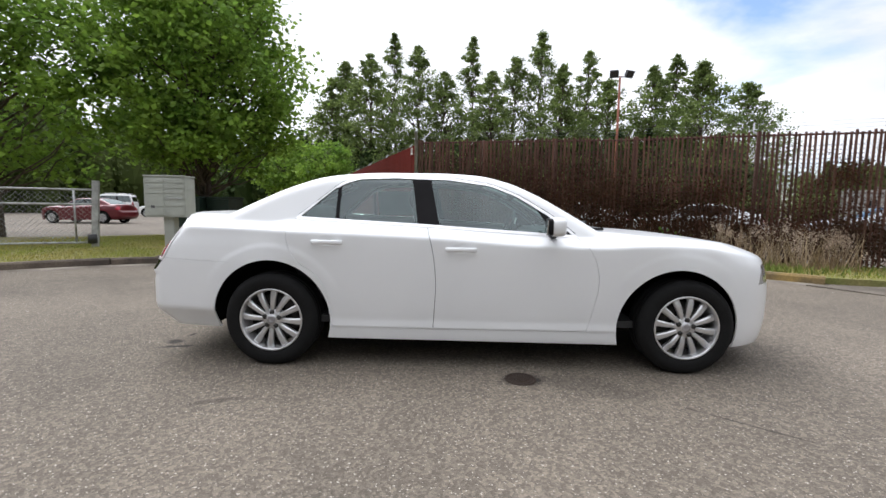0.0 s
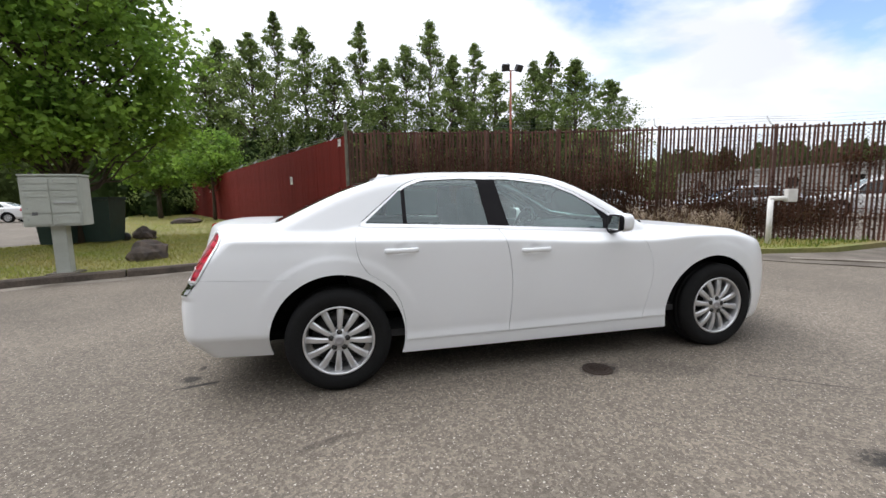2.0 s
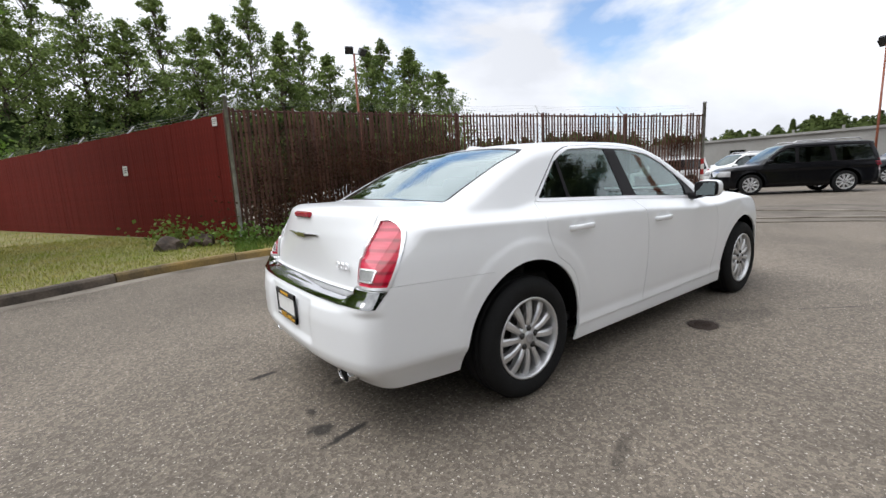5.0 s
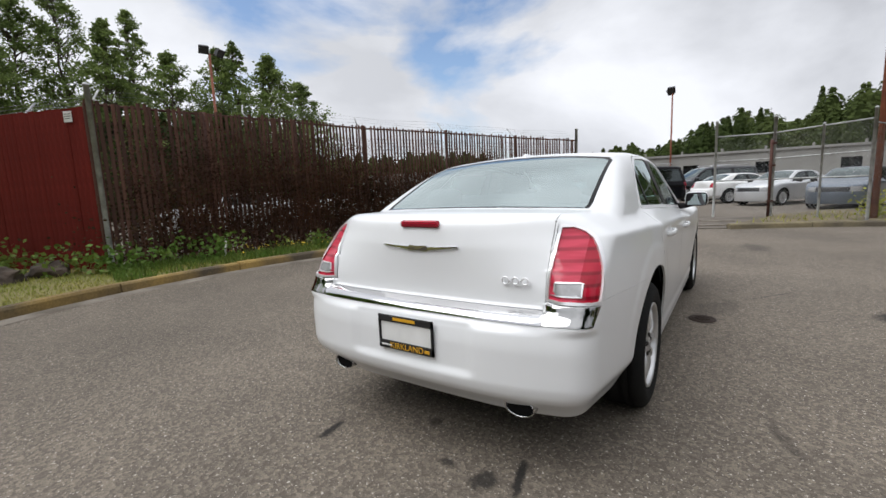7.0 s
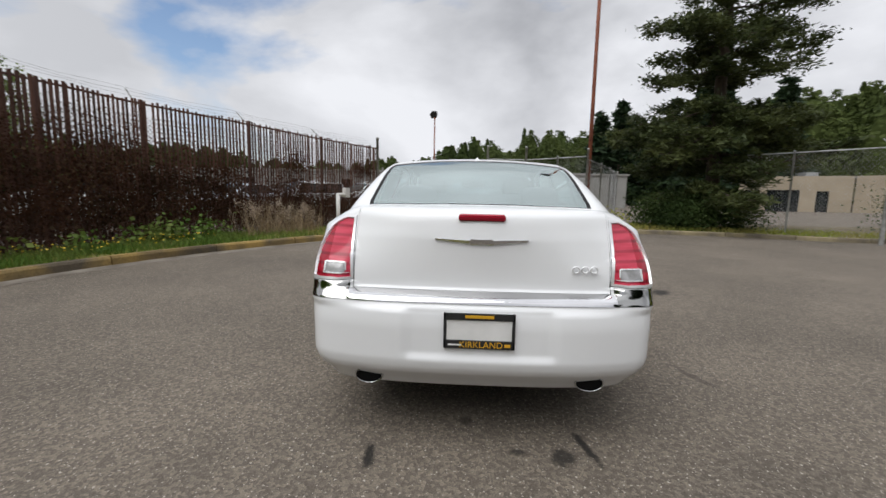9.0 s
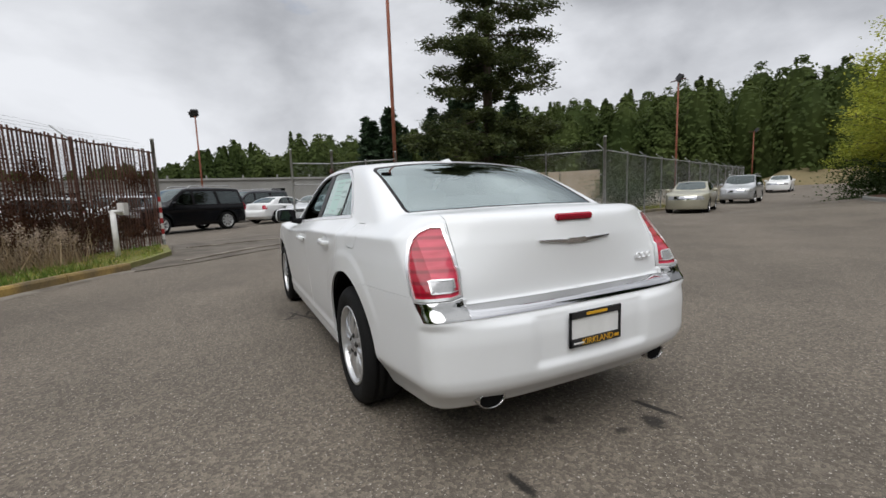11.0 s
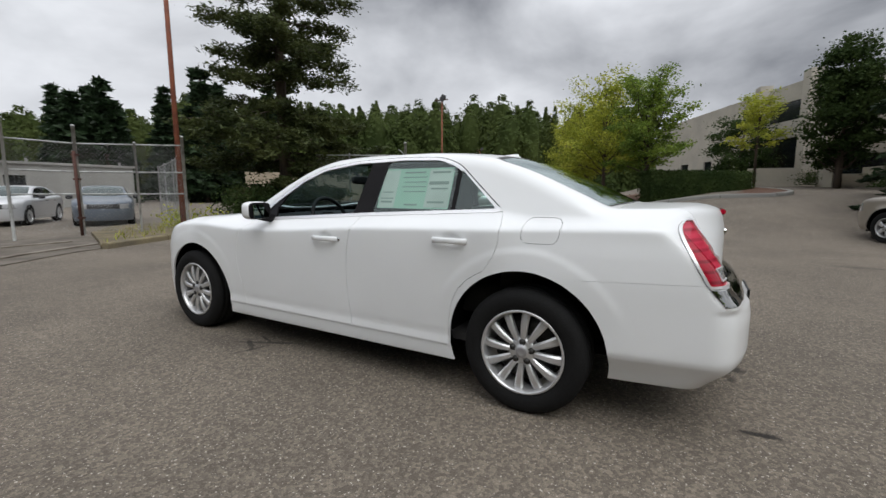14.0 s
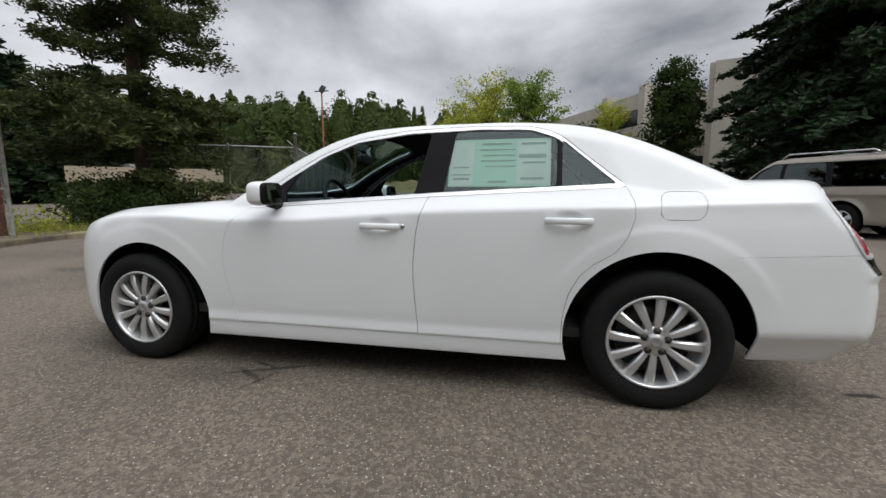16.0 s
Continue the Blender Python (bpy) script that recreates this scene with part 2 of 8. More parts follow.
SPOTS = [(0.31, -1.06, 0.165, 0.145, 0, 0.9), (0.75, -1.15, 0.45, 0.2, -20, 0.25), (1.03, -2.43, 0.22, 0.13, -35, 0.9),
         (-2.50, -0.53, 0.20, 0.028, 14, 0.92), (-2.59, -0.405, 0.085, 0.075, 0, 0.8), (-2.63, 0.497, 0.12, 0.032, 6, 0.9), (-2.56, -0.193, 0.04, 0.05, 0, 0.75),
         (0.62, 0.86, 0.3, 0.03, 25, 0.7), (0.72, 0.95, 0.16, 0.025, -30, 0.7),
         (-1.6, -1.5, 0.25, 0.04, 20, 0.4), (5.3, -1.6, 0.6, 0.25, 10, 0.45), (-2.3, 0.05, 0.06, 0.05, 0, 0.6),
         (0.9, 1.0, 0.5, 0.18, 0, 0.25), (-4.7, -6.2, 0.5, 0.16, 0, 0.35),
         # very thin spots for cracks in the asphalt
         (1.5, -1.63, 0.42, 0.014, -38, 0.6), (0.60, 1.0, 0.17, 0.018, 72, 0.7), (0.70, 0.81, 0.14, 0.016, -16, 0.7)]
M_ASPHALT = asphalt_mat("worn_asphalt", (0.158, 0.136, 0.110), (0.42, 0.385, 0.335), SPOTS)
M_APRON = mat("old_concrete", (0.145, 0.125, 0.10), 0.9, col2=(0.08, 0.065, 0.05), scale=1.6, fine=40, fine_amount=0.35, bump=0.4, bscale=40)
M_GUTTER = mat("pale_dirty_concrete", (0.25, 0.22, 0.18), 0.9, col2=(0.10, 0.082, 0.062), scale=1.8, fine=40, fine_amount=0.4, bump=0.4, bscale=40)
M_KERB = mat("painted_kerb", (0.33, 0.22, 0.065), 0.85, col2=(0.085, 0.068, 0.045), scale=1.3, fine=38, fine_amount=0.5, bump=0.6, bscale=30, piece=0.2)
M_KERB_OLD = mat("bare_old_kerb", (0.125, 0.10, 0.075), 0.9, col2=(0.05, 0.04, 0.032), scale=2.2, fine=38, fine_amount=0.5, bump=0.7, bscale=30, piece=0.25)
M_KERB_E = mat("faded_kerb", (0.27, 0.225, 0.13), 0.9, col2=(0.13, 0.11, 0.08), scale=1.6, fine=38, fine_amount=0.5, bump=0.6, bscale=30, piece=0.2)
M_SOIL = mat("lawn_soil", (0.165, 0.175, 0.05), 0.95, col2=(0.23, 0.19, 0.08), scale=0.8, fine=26, fine_amount=0.5, bump=0.8, bscale=18)
M_DIRT = mat("weedy_dirt", (0.17, 0.135, 0.075), 0.95, col2=(0.09, 0.075, 0.045), scale=1.4, fine=26, fine_amount=0.5, bump=0.8, bscale=18)
M_BARK_MULCH = mat("bark_mulch", (0.12, 0.06, 0.035), 0.95, col2=(0.07, 0.035, 0.02), scale=5, fine=50, fine_amount=0.5, bump=0.8)
M_GRASS = leaf_mat("grass_blades", (0.225, 0.275, 0.042), (0.34, 0.295, 0.085), 0.3)
M_GRASS2 = leaf_mat("lush_weeds", (0.10, 0.185, 0.03), (0.17, 0.21, 0.05), 0.3)
M_DRY = leaf_mat("dry_grass", (0.46, 0.37, 0.25), (0.30, 0.22, 0.13), 0.25)
M_PLUME = leaf_mat("grass_plumes", (0.52, 0.42, 0.33), (0.38, 0.29, 0.21), 0.3)
M_THICKET = leaf_mat("dark_thicket", (0.085, 0.054, 0.030), (0.042, 0.029, 0.018), 0.2)
M_YELLOWF = mat("yellow_petals", (0.7, 0.5, 0.02), 0.6)
M_LEAF = leaf_mat("maple_leaves", (0.235, 0.36, 0.053), (0.12, 0.215, 0.035), 0.5)
M_LEAF_P = leaf_mat("poplar_leaves", (0.205, 0.265, 0.075), (0.105, 0.15, 0.045), 0.5)
M_LEAF_Y = leaf_mat("yellow_green_leaves", (0.50, 0.50, 0.07), (0.25, 0.30, 0.045), 0.5)
M_LEAF_YG = leaf_mat("bright_green_leaves", (0.25, 0.33, 0.055), (0.10, 0.165, 0.03), 0.45)
M_LEAF_D = leaf_mat("wood_leaves", (0.058, 0.086, 0.026), (0.029, 0.052, 0.016), 0.35, 0.9, 0.3, 0.08)
M_WOODS = leaf_mat("far_wood_leaves", (0.090, 0.115, 0.034), (0.048, 0.070, 0.021), 0.35, 0.07, 0.18, 0.04)
M_NEEDLE = leaf_mat("pine_needles", (0.085, 0.100, 0.032), (0.036, 0.050, 0.016), 0.3)
M_NEEDLE_D = leaf_mat("dark_fir_needles", (0.028, 0.05, 0.02), (0.015, 0.03, 0.012), 0.15)
M_VINE = leaf_mat("dead_vine", (0.095, 0.046, 0.027), (0.050, 0.027, 0.017), 0.15)
for dry in (M_VINE, M_THICKET):
    dry.node_tree.nodes["Principled BSDF"].inputs["Specular IOR Level"].default_value = 0.04
    dry.node_tree.nodes["Principled BSDF"].inputs["Roughness"].default_value = 0.9
M_BARK = mat("bark", (0.10, 0.075, 0.055), 0.95, col2=(0.05, 0.036, 0.028), scale=9, bump=0.9, bscale=30, stretch=(1, 1, 0.2))
M_SLAT = mat("rusty_slat", (0.128, 0.056, 0.036), 0.85, col2=(0.062, 0.031, 0.021), scale=4, fine=30, fine_amount=0.4, bump=0.3, piece=0.35, stretch=(1, 1, 0.25))
M_REDSLAT = mat("red_fence_slat", (0.168, 0.020, 0.014), 0.9, col2=(0.095, 0.014, 0.010), spec=0.12, scale=0.9, fine=24, fine_amount=0.35, bump=0.2, piece=0.06, island=0.08)
M_GALV = mat("galvanised_steel", (0.46, 0.47, 0.46), 0.5, 0.35, col2=(0.27, 0.27, 0.26), scale=7, fine=60, fine_amount=0.2, bump=0.1)
M_GALV_L = mat("weathered_zinc", (0.52, 0.53, 0.52), 0.6, 0.0, col2=(0.38, 0.39, 0.38), scale=7, fine=60, fine_amount=0.2, bump=0.1)
M_RUSTPOLE = mat("rust_red_pole", (0.27, 0.085, 0.04), 0.7, col2=(0.17, 0.05, 0.028), scale=3, fine=50, fine_amount=0.25, bump=0.2)
M_RUSTPOST = mat("dark_rust_post", (0.085, 0.035, 0.025), 0.8, scale=6, bump=0.2)
M_WHITE = mat("white_paint", (0.74, 0.73, 0.70), 0.55, col2=(0.6, 0.58, 0.54), scale=4, bump=0.1)
M_MAILBOX = mat("grey_green_paint", (0.40, 0.42, 0.37), 0.5, col2=(0.33, 0.345, 0.30), scale=3, fine=40, fine_amount=0.08, bump=0.05)
M_DARK = mat("black_plastic", (0.018, 0.018, 0.019), 0.5, scale=20, bump=0.1)
M_BIN = mat("dark_green_bin", (0.012, 0.030, 0.022), 0.55, scale=5, bump=0.1)
M_ROCK = mat("dark_basalt", (0.085, 0.062, 0.046), 0.9, col2=(0.035, 0.027, 0.022), scale=4, fine=26, fine_amount=0.4, bump=0.9, bscale=14)
M_IRON = mat("cast_iron", (0.034, 0.021, 0.014), 0.85, 0.1, scale=12, fine=60, fine_amount=0.4, bump=0.4)
M_CONC = mat("concrete_panel", (0.50, 0.46, 0.385), 0.85, col2=(0.42, 0.385, 0.325), scale=0.6, fine=8, fine_amount=0.1, bump=0.15)
M_CONC2 = mat("pale_wall", (0.30, 0.295, 0.275), 0.85, col2=(0.23, 0.225, 0.21), scale=0.5, fine=6, fine_amount=0.1)
M_TAN = mat("tan_stucco", (0.36, 0.30, 0.22), 0.9, col2=(0.30, 0.25, 0.18), scale=0.6, fine=9, fine_amount=0.1)
M_BWIN = mat("dark_window", (0.015, 0.018, 0.02), 0.08, spec=0.6)
M_FIELD = mat("dry_field", (0.20, 0.15, 0.075), 0.95, col2=(0.13, 0.11, 0.05), scale=0.2, fine=3, fine_amount=0.3)
M_TAPE_R = mat("red_tape", (0.42, 0.02, 0.02), 0.45, scale=8)
M_BLACKWIRE = mat("steel_wire", (0.22, 0.22, 0.21), 0.55, 0.7, scale=30)


# ---------------------------------------------------------------- building helpers
def put(name, V, F, material, parent=None, label="", smooth=False, kind=""):
    """One mesh object from vertices and faces, under parent if given."""
    me = bpy.data.meshes.new(name)
    V = np.asarray(V, dtype=np.float32)
    if isinstance(F, np.ndarray):
        n, k = F.shape
        me.vertices.add(len(V))
        me.vertices.foreach_set("co", V.ravel())
        me.loops.add(n * k)
        me.loops.foreach_set("vertex_index", F.astype(np.int32).ravel())
        me.polygons.add(n)
        me.polygons.foreach_set("loop_start", np.arange(0, n * k, k, dtype=np.int32))
        me.update(calc_edges=True)
        me.validate()
    else:
        me.from_pydata(V.tolist(), [], F)
    if smooth:
        me.polygons.foreach_set("use_smooth", [True] * len(me.polygons))
    me.materials.append(material)
    ob = new(name, me)
    if parent:
        ob.parent = parent
    if label or kind:
        tagged(ob, label, kind=kind)
    return ob


class Geo:
    """Collects boxes, tubes and turned shapes into one mesh."""

    def __init__(self):
        self.V, self.F = [], []

    def add(self, V, F):
        n = len(self.V)
        self.V += [tuple(v) for v in V]
        self.F += [tuple(i + n for i in f) for f in F]
        return self

    def box(self, c, s, rz=0.0, bevel=0.0, rx=0.0, ry=0.0):
        bm = bmesh.new()
        bmesh.ops.create_cube(bm, size=1.0, matrix=Matrix.Diagonal((*s, 1)))
        if bevel:
            bmesh.ops.bevel(bm, geom=list(bm.edges), offset=bevel, segments=2, affect="EDGES")
        m = pose(*c, rx, ry, rz)
        bm.verts.index_update()
        self.add([m @ v.co for v in bm.verts], [[v.index for v in f.verts] for f in bm.faces])
        bm.free()
        return self

    def tube(self, pts, radii, n=8, caps=True):
        pts = [Vector(p) for p in pts]
        if not hasattr(radii, "__len__"):
            radii = [radii] * len(pts)
        V, F = [], []
        side = None
        for i, p in enumerate(pts):
            d = (pts[min(i + 1, len(pts) - 1)] - pts[max(i - 1, 0)]).normalized()
            if side is None:
                side = d.cross(Vector((0, 0, 1)) if abs(d.z) < 0.9 else Vector((1, 0, 0))).normalized()
            side = (side - d * side.dot(d)).normalized()
            other = d.cross(side)
            for k in range(n):
                a = 2 * math.pi * k / n
                V.append(p + radii[i] * (math.cos(a) * side + math.sin(a) * other))
        for i in range(len(pts) - 1):
            for k in range(n):
                F.append((i * n + k, i * n + (k + 1) % n, (i + 1) * n + (k + 1) % n, (i + 1) * n + k))
        if caps:
            F.append(tuple(range(n))[::-1])
            F.append(tuple(range((len(pts) - 1) * n, len(pts) * n)))
        return self.add(V, F)

    def lathe(self, profile, centre=(0, 0, 0), n=32, axis="y", sign=1):
        """profile: rows of (radius, along)."""
        V, F = [], []
        for r, h in profile:
            for k in range(n):
                a = 2 * math.pi * k / n
                p = (r * math.cos(a), sign * h, r * math.sin(a)) if axis == "y" else (r * math.cos(a), r * math.sin(a), h)
                V.append((p[0] + centre[0], p[1] + centre[1], p[2] + centre[2]))
        for i in range(len(profile) - 1):
            for k in range(n):
                F.append((i * n + k, i * n + (k + 1) % n, (i + 1) * n + (k + 1) % n, (i + 1) * n + k))
        return self.add(V, F)

    def prism(self, poly, z0, z1):
        n = len(poly)
        V = [(x, y, z0) for x, y in poly] + [(x, y, z1) for x, y in poly]
        F = [tuple(range(n))[::-1], tuple(range(n, 2 * n))] + [(i, (i + 1) % n, n + (i + 1) % n, n + i) for i in range(n)]
        return self.add(V, F)

    def obj(self, name, material, parent=None, label="", smooth=False, kind=""):
        return put(name, self.V, self.F, material, parent, label, smooth, kind)


def thing(name, label, category, at=(0, 0, 0), rz=0.0, group="", kind=""):
    """An empty at a thing's base, which carries its parts."""
    ob = new(name)
    ob.matrix_world = pose(*at, 0, 0, rz)
    return tagged(ob, label, category, group, kind)


def cards(P, size, rng, flat=0.0, long=1.0, droop=0.0):
    """Leaf quads with a fold at random turns round the points P; returns vertices and quads."""
    n = len(P)
    s = size * rng.uniform(0.65, 1.35, n)[:, None]
    a = rng.normal(size=(n, 3))
    a[:, 2] = a[:, 2] * (1 - flat) - droop
    a /= np.linalg.norm(a, axis=1)[:, None] + 1e-9
    b = rng.normal(size=(n, 3))
    b -= a * (a * b).sum(1)[:, None]
    b /= np.linalg.norm(b, axis=1)[:, None] + 1e-9
    V = np.stack([P - a * s * long * 0.5, P + b * s * 0.38, P + a * s * long * 0.5, P - b * s * 0.38], 1).reshape(-1, 3)
    return V, np.arange(4 * n).reshape(-1, 4)


def limb(g, p0, p1, r0, r1, rng, sag=0.0, n=6, steps=5):
    p0, p1 = np.array(p0, float), np.array(p1, float)
    pts = []
    for i in range(steps + 1):
        f = i / steps
        q = p0 + (p1 - p0) * f + rng.normal(size=3) * 0.03 * np.linalg.norm(p1 - p0) * (0 < i < steps)
        q[2] -= sag * math.sin(math.pi * f)
        pts.append(q)
    g.tube(pts, [r0 + (r1 - r0) * i / steps for i in range(steps + 1)], n)


def broadleaf(name, label, at, height, spread, crown_base, clumps, per, leaf, material, seed, trunk=0.16, top_heavy=0.5,
              category="tree", clump_size=0.16, group="", cone=False, limbs=True, flat=0.6):
    """A tree: tapered trunk, limbs, and a crown of many small leaves in clumps with gaps between."""
    rng = np.random.default_rng(seed)
    t = thing(name, label, category, at, group=group)
    g = Geo()
    top = height * 0.82
    pts = [(0, 0, -0.1)] + [(rng.normal() * 0.02 * height * f, rng.normal() * 0.02 * height * f, top * f) for f in (0.25, 0.5, 0.75, 1.0)]
    g.tube(pts, [trunk * 1.25, trunk, trunk * 0.7, trunk * 0.42, trunk * 0.12], 9)
    P = []
    for _ in range(clumps):
        f = rng.uniform(0, 1) ** 1.3 if cone else rng.beta(1.5, 1.5 / max(top_heavy, 0.05) * 0.6)
        z = crown_base + (height - crown_base) * f
        wide = spread * ((1.02 - f) ** 0.85 * rng.uniform(0.55, 1.25) if cone else math.sin(math.pi * min(1, f * 0.86 + 0.14)) ** 0.6)
        a, r = rng.uniform(0, 2 * math.pi), wide * math.sqrt(rng.uniform(0.12, 1))
        c = np.array([r * math.cos(a), r * math.sin(a), z])
        root = (0, 0, max(crown_base * 0.6, z - 0.55 * r - 0.05 * height))
        if rng.uniform() < 0.5:
            h = Geo() if limbs else g
            limb(h, root, c, trunk * 0.22, 0.012, rng, 0.0, 5)
            if limbs:
                h.obj("limb", M_BARK, t, smooth=True)
        sc = clump_size * spread * rng.uniform(0.6, 1.4) * ((1.15 - 0.85 * f) if cone else 1)
        k = int(per * rng.uniform(0.6, 1.4))
        P.append(c + rng.normal(size=(k, 3)) * np.array([sc, sc, sc * flat]))
    g.obj("trunk", M_BARK, t, "brown bark trunk with limbs", smooth=True)
    P = np.concatenate(P)
    P[:, 2] = np.maximum(P[:, 2], 0.25)
    V, F = cards(P, leaf, rng, 0.4)
    put("crown", V, F, material, t)
    return t


def conifer(name, label, at, height, spread, material, seed, whorls=22, per=7, needles=60, base=0.08, trunk=0.2, leaf=0.22,
            ragged=0.35, category="tree", droop=0.25, group=""):
    """A fir or pine: straight trunk, whorls of drooping branches, needle tufts along each of them."""
    rng = np.random.default_rng(seed)
    t = thing(name, label, category, at, group=group)
    g = Geo()
    g.tube([(0, 0, -0.1), (0, 0, height * 0.5), (0, 0, height)], [trunk, trunk * 0.6, 0.02], 9)
    P = []
    for i in range(whorls):
        f = base + (1 - base) * (i + rng.uniform(-0.3, 0.3)) / whorls
        f = min(max(f, base), 0.985)
        reach = spread * (1 - f) ** 0.75 * (1 if f > base + 0.08 else 0.85)
        for _ in range(per):
            a = rng.uniform(0, 2 * math.pi)
            L = reach * rng.uniform(1 - ragged, 1 + ragged * 0.5) + 0.15
            z = f * height
            end = np.array([L * math.cos(a), L * math.sin(a), z - droop * L + rng.normal() * 0.12 * L])
            start = np.array([0, 0, z])
            limb(g, start, end, 0.05 * (1 - f) + 0.012, 0.008, rng, -0.06 * L, 4, 3)
            k = max(6, int(needles * L / spread))
            s = rng.uniform(0.12, 1.05, k) ** 0.8
            q = start + (end - start) * s[:, None]
            q[:, 2] += 0.06 * L * np.sin(math.pi * np.clip(s, 0, 1))
            wd = 0.05 + 0.13 * L * (1.05 - s)
            q += rng.normal(size=(k, 3)) * np.stack([wd, wd, wd * 0.3], 1)
            P.append(q)
    g.obj("trunk", M_BARK, t, "straight bark trunk with branches", smooth=True)
    P = np.concatenate(P)
    P[:, 2] = np.maximum(P[:, 2], 0.15)
    V, F = cards(P, leaf, rng, 0.65, 2.3, 0.15)
    put("crown", V, F, material, t)
    return t


def bough_pads(g, start, end, r0, rng, pads, per, wide, size, bend):
    """One bough with side twigs; leaf points in flat pads along its outer part."""
    start, end = np.array(start, float), np.array(end, float)
    L = np.linalg.norm(end - start)
    limb(g, start, end, r0, 0.008, rng, -bend * L, 5, 4)
    d = (end - start) / L
    side = np.cross(d, (0, 0, 1))
    side /= np.linalg.norm(side) + 1e-9
    P = []
    for j in range(pads):
        f = 0.24 + 0.76 * (j + rng.uniform(0.2, 0.8)) / pads
        c = start + (end - start) * f
        c[2] += bend * L * math.sin(math.pi * f)
        q = c + side * (rng.uniform(-1, 1) * wide * L * (1.15 - f)) + np.array([0, 0, rng.normal() * 0.05 * L])
        if rng.uniform() < 0.6:
            g.tube([c, (c + q) / 2 + np.array([0, 0, 0.02 * L]), q], [0.014, 0.010, 0.004], 4, False)
        k = int(per * rng.uniform(0.6, 1.4))
        sc = size * rng.uniform(0.7, 1.3)
        P.append(q + rng.normal(size=(k, 3)) * np.array([sc, sc, sc * 0.45]))
    return P


def open_pine(name, label, at, height, spread, material, seed, whorls=16, trunk=0.26, leaf=0.08, category="tree"):
    """An old pine: open tiers of boughs, uneven in length, with flat pads of needles and sky between."""
    rng = np.random.default_rng(seed)
    t = thing(name, label, category, at)
    g = Geo()
    g.tube([(0, 0, -0.1), (0.05, 0.03, height * 0.35), (-0.05, 0.05, height * 0.7), (0, 0, height)], [trunk, trunk * 0.75, trunk * 0.4, 0.02], 10)
    P = []
    for i in range(whorls):
        f = 0.11 + 0.87 * (i + rng.uniform(-0.35, 0.35)) / whorls
        f = min(max(f, 0.06), 0.97)
        reach = spread * (1 - f) ** 0.5
        turn = rng.uniform(0, 2 * math.pi)
        n = 8 if f < 0.3 else 6
        for k in range(n):
            if rng.uniform() < 0.14:
                continue
            a = turn + 2 * math.pi * (k + rng.uniform(-0.3, 0.3)) / n
            L = reach * rng.choice([0.6, 0.85, 1.0, 1.18]) * rng.uniform(0.9, 1.08) + 0.2
            z = f * height + rng.normal() * 0.12
            end = (L * math.cos(a), L * math.sin(a), max(1.1, z + L * rng.uniform(-0.30, 0.06)))
            P += bough_pads(g, (0, 0, z), end, 0.055 * (1 - f) + 0.015, rng, int(5 + 3.2 * L), 85, 0.28, 0.19, -0.05)
    g.obj("trunk", M_BARK, t, "grey-brown trunk with bare bough stems", smooth=True)
    P = np.concatenate(P)
    P[:, 2] = np.maximum(P[:, 2], 0.2)
    V, F = cards(P, leaf, rng, 0.55, 2.4, -0.1)
    put("crown", V, F, material, t)
    return t


def spray_tree(name, label, at, height, spread, material, seed, limbs=22, trunk=0.09, leaf=0.085, fork=0.24, per=70, category="tree", group=""):
    """A feathery tree: limbs fan up and out from a low fork, leaflets in loose flat sprays, single shoots over the top."""
    rng = np.random.default_rng(seed)
    t = thing(name, label, category, at, group=group)
    g = Geo()
    g.tube([(0, 0, -0.1), (0.03, 0, height * fork), (0, 0.04, height * 0.55), (0.05, 0, height * 0.8)], [trunk * 1.2, trunk, trunk * 0.6, trunk * 0.15], 9)
    P = []
    for i in range(limbs):
        u = (i + rng.uniform(0, 1)) / limbs
        a = i * 2.4 + rng.normal() * 0.3
        z0 = height * (fork * 0.9 + 0.5 * u * rng.uniform(0.5, 1.0))
        out = spread * (1 - u ** 2.2) ** 0.5 * rng.uniform(0.7, 1.15) + 0.1
        z1 = min(height * rng.uniform(0.93, 1.03), z0 + height * (0.12 + 0.42 * u) * rng.uniform(0.7, 1.2))
        P += bough_pads(g, (0, 0, z0), (out * math.cos(a), out * math.sin(a), z1), trunk * 0.35, rng, 9, per, 0.32, 0.15 * spread ** 0.6, 0.07)
    g.obj("trunk", M_BARK, t, "thin forked trunk with spreading limbs", smooth=True)
    P = np.concatenate(P)
    V, F = cards(P, leaf, rng, 0.5, 1.5)
    put("crown", V, F, material, t)
    return t


def along(pts, step):
    """Points and headings (degrees) at even steps along a polyline in the plan."""
    out = []
    left = 0.0
    for (x0, y0), (x1, y1) in zip(pts, pts[1:]):
        L = math.hypot(x1 - x0, y1 - y0)
        d = left
        while d < L:
            out.append((x0 + (x1 - x0) * d / L, y0 + (y1 - y0) * d / L, math.degrees(math.atan2(y1 - y0, x1 - x0))))
            d += step
        left = d - L
    return out


def rounded(pts, times=3):
    """A polyline with its corners cut again and again."""
    for _ in range(times):
        out = [pts[0]]
        for a, b in zip(pts, pts[1:]):
            out += [tuple(0.75 * p + 0.25 * q for p, q in zip(a, b)), tuple(0.25 * p + 0.75 * q for p, q in zip(a, b))]
        pts = out + [pts[-1]]
    return pts


def inside(x, y, poly):
    """Which of the points lie in the polygon."""
    x, y = np.asarray(x), np.asarray(y)
    hit = np.zeros(x.shape, bool)
    for (x0, y0), (x1, y1) in zip(poly, poly[1:] + poly[:1]):
        hit ^= ((y0 > y) != (y1 > y)) & (x < (x1 - x0) * (y - y0) / (y1 - y0 + 1e-12) + x0)
    return hit


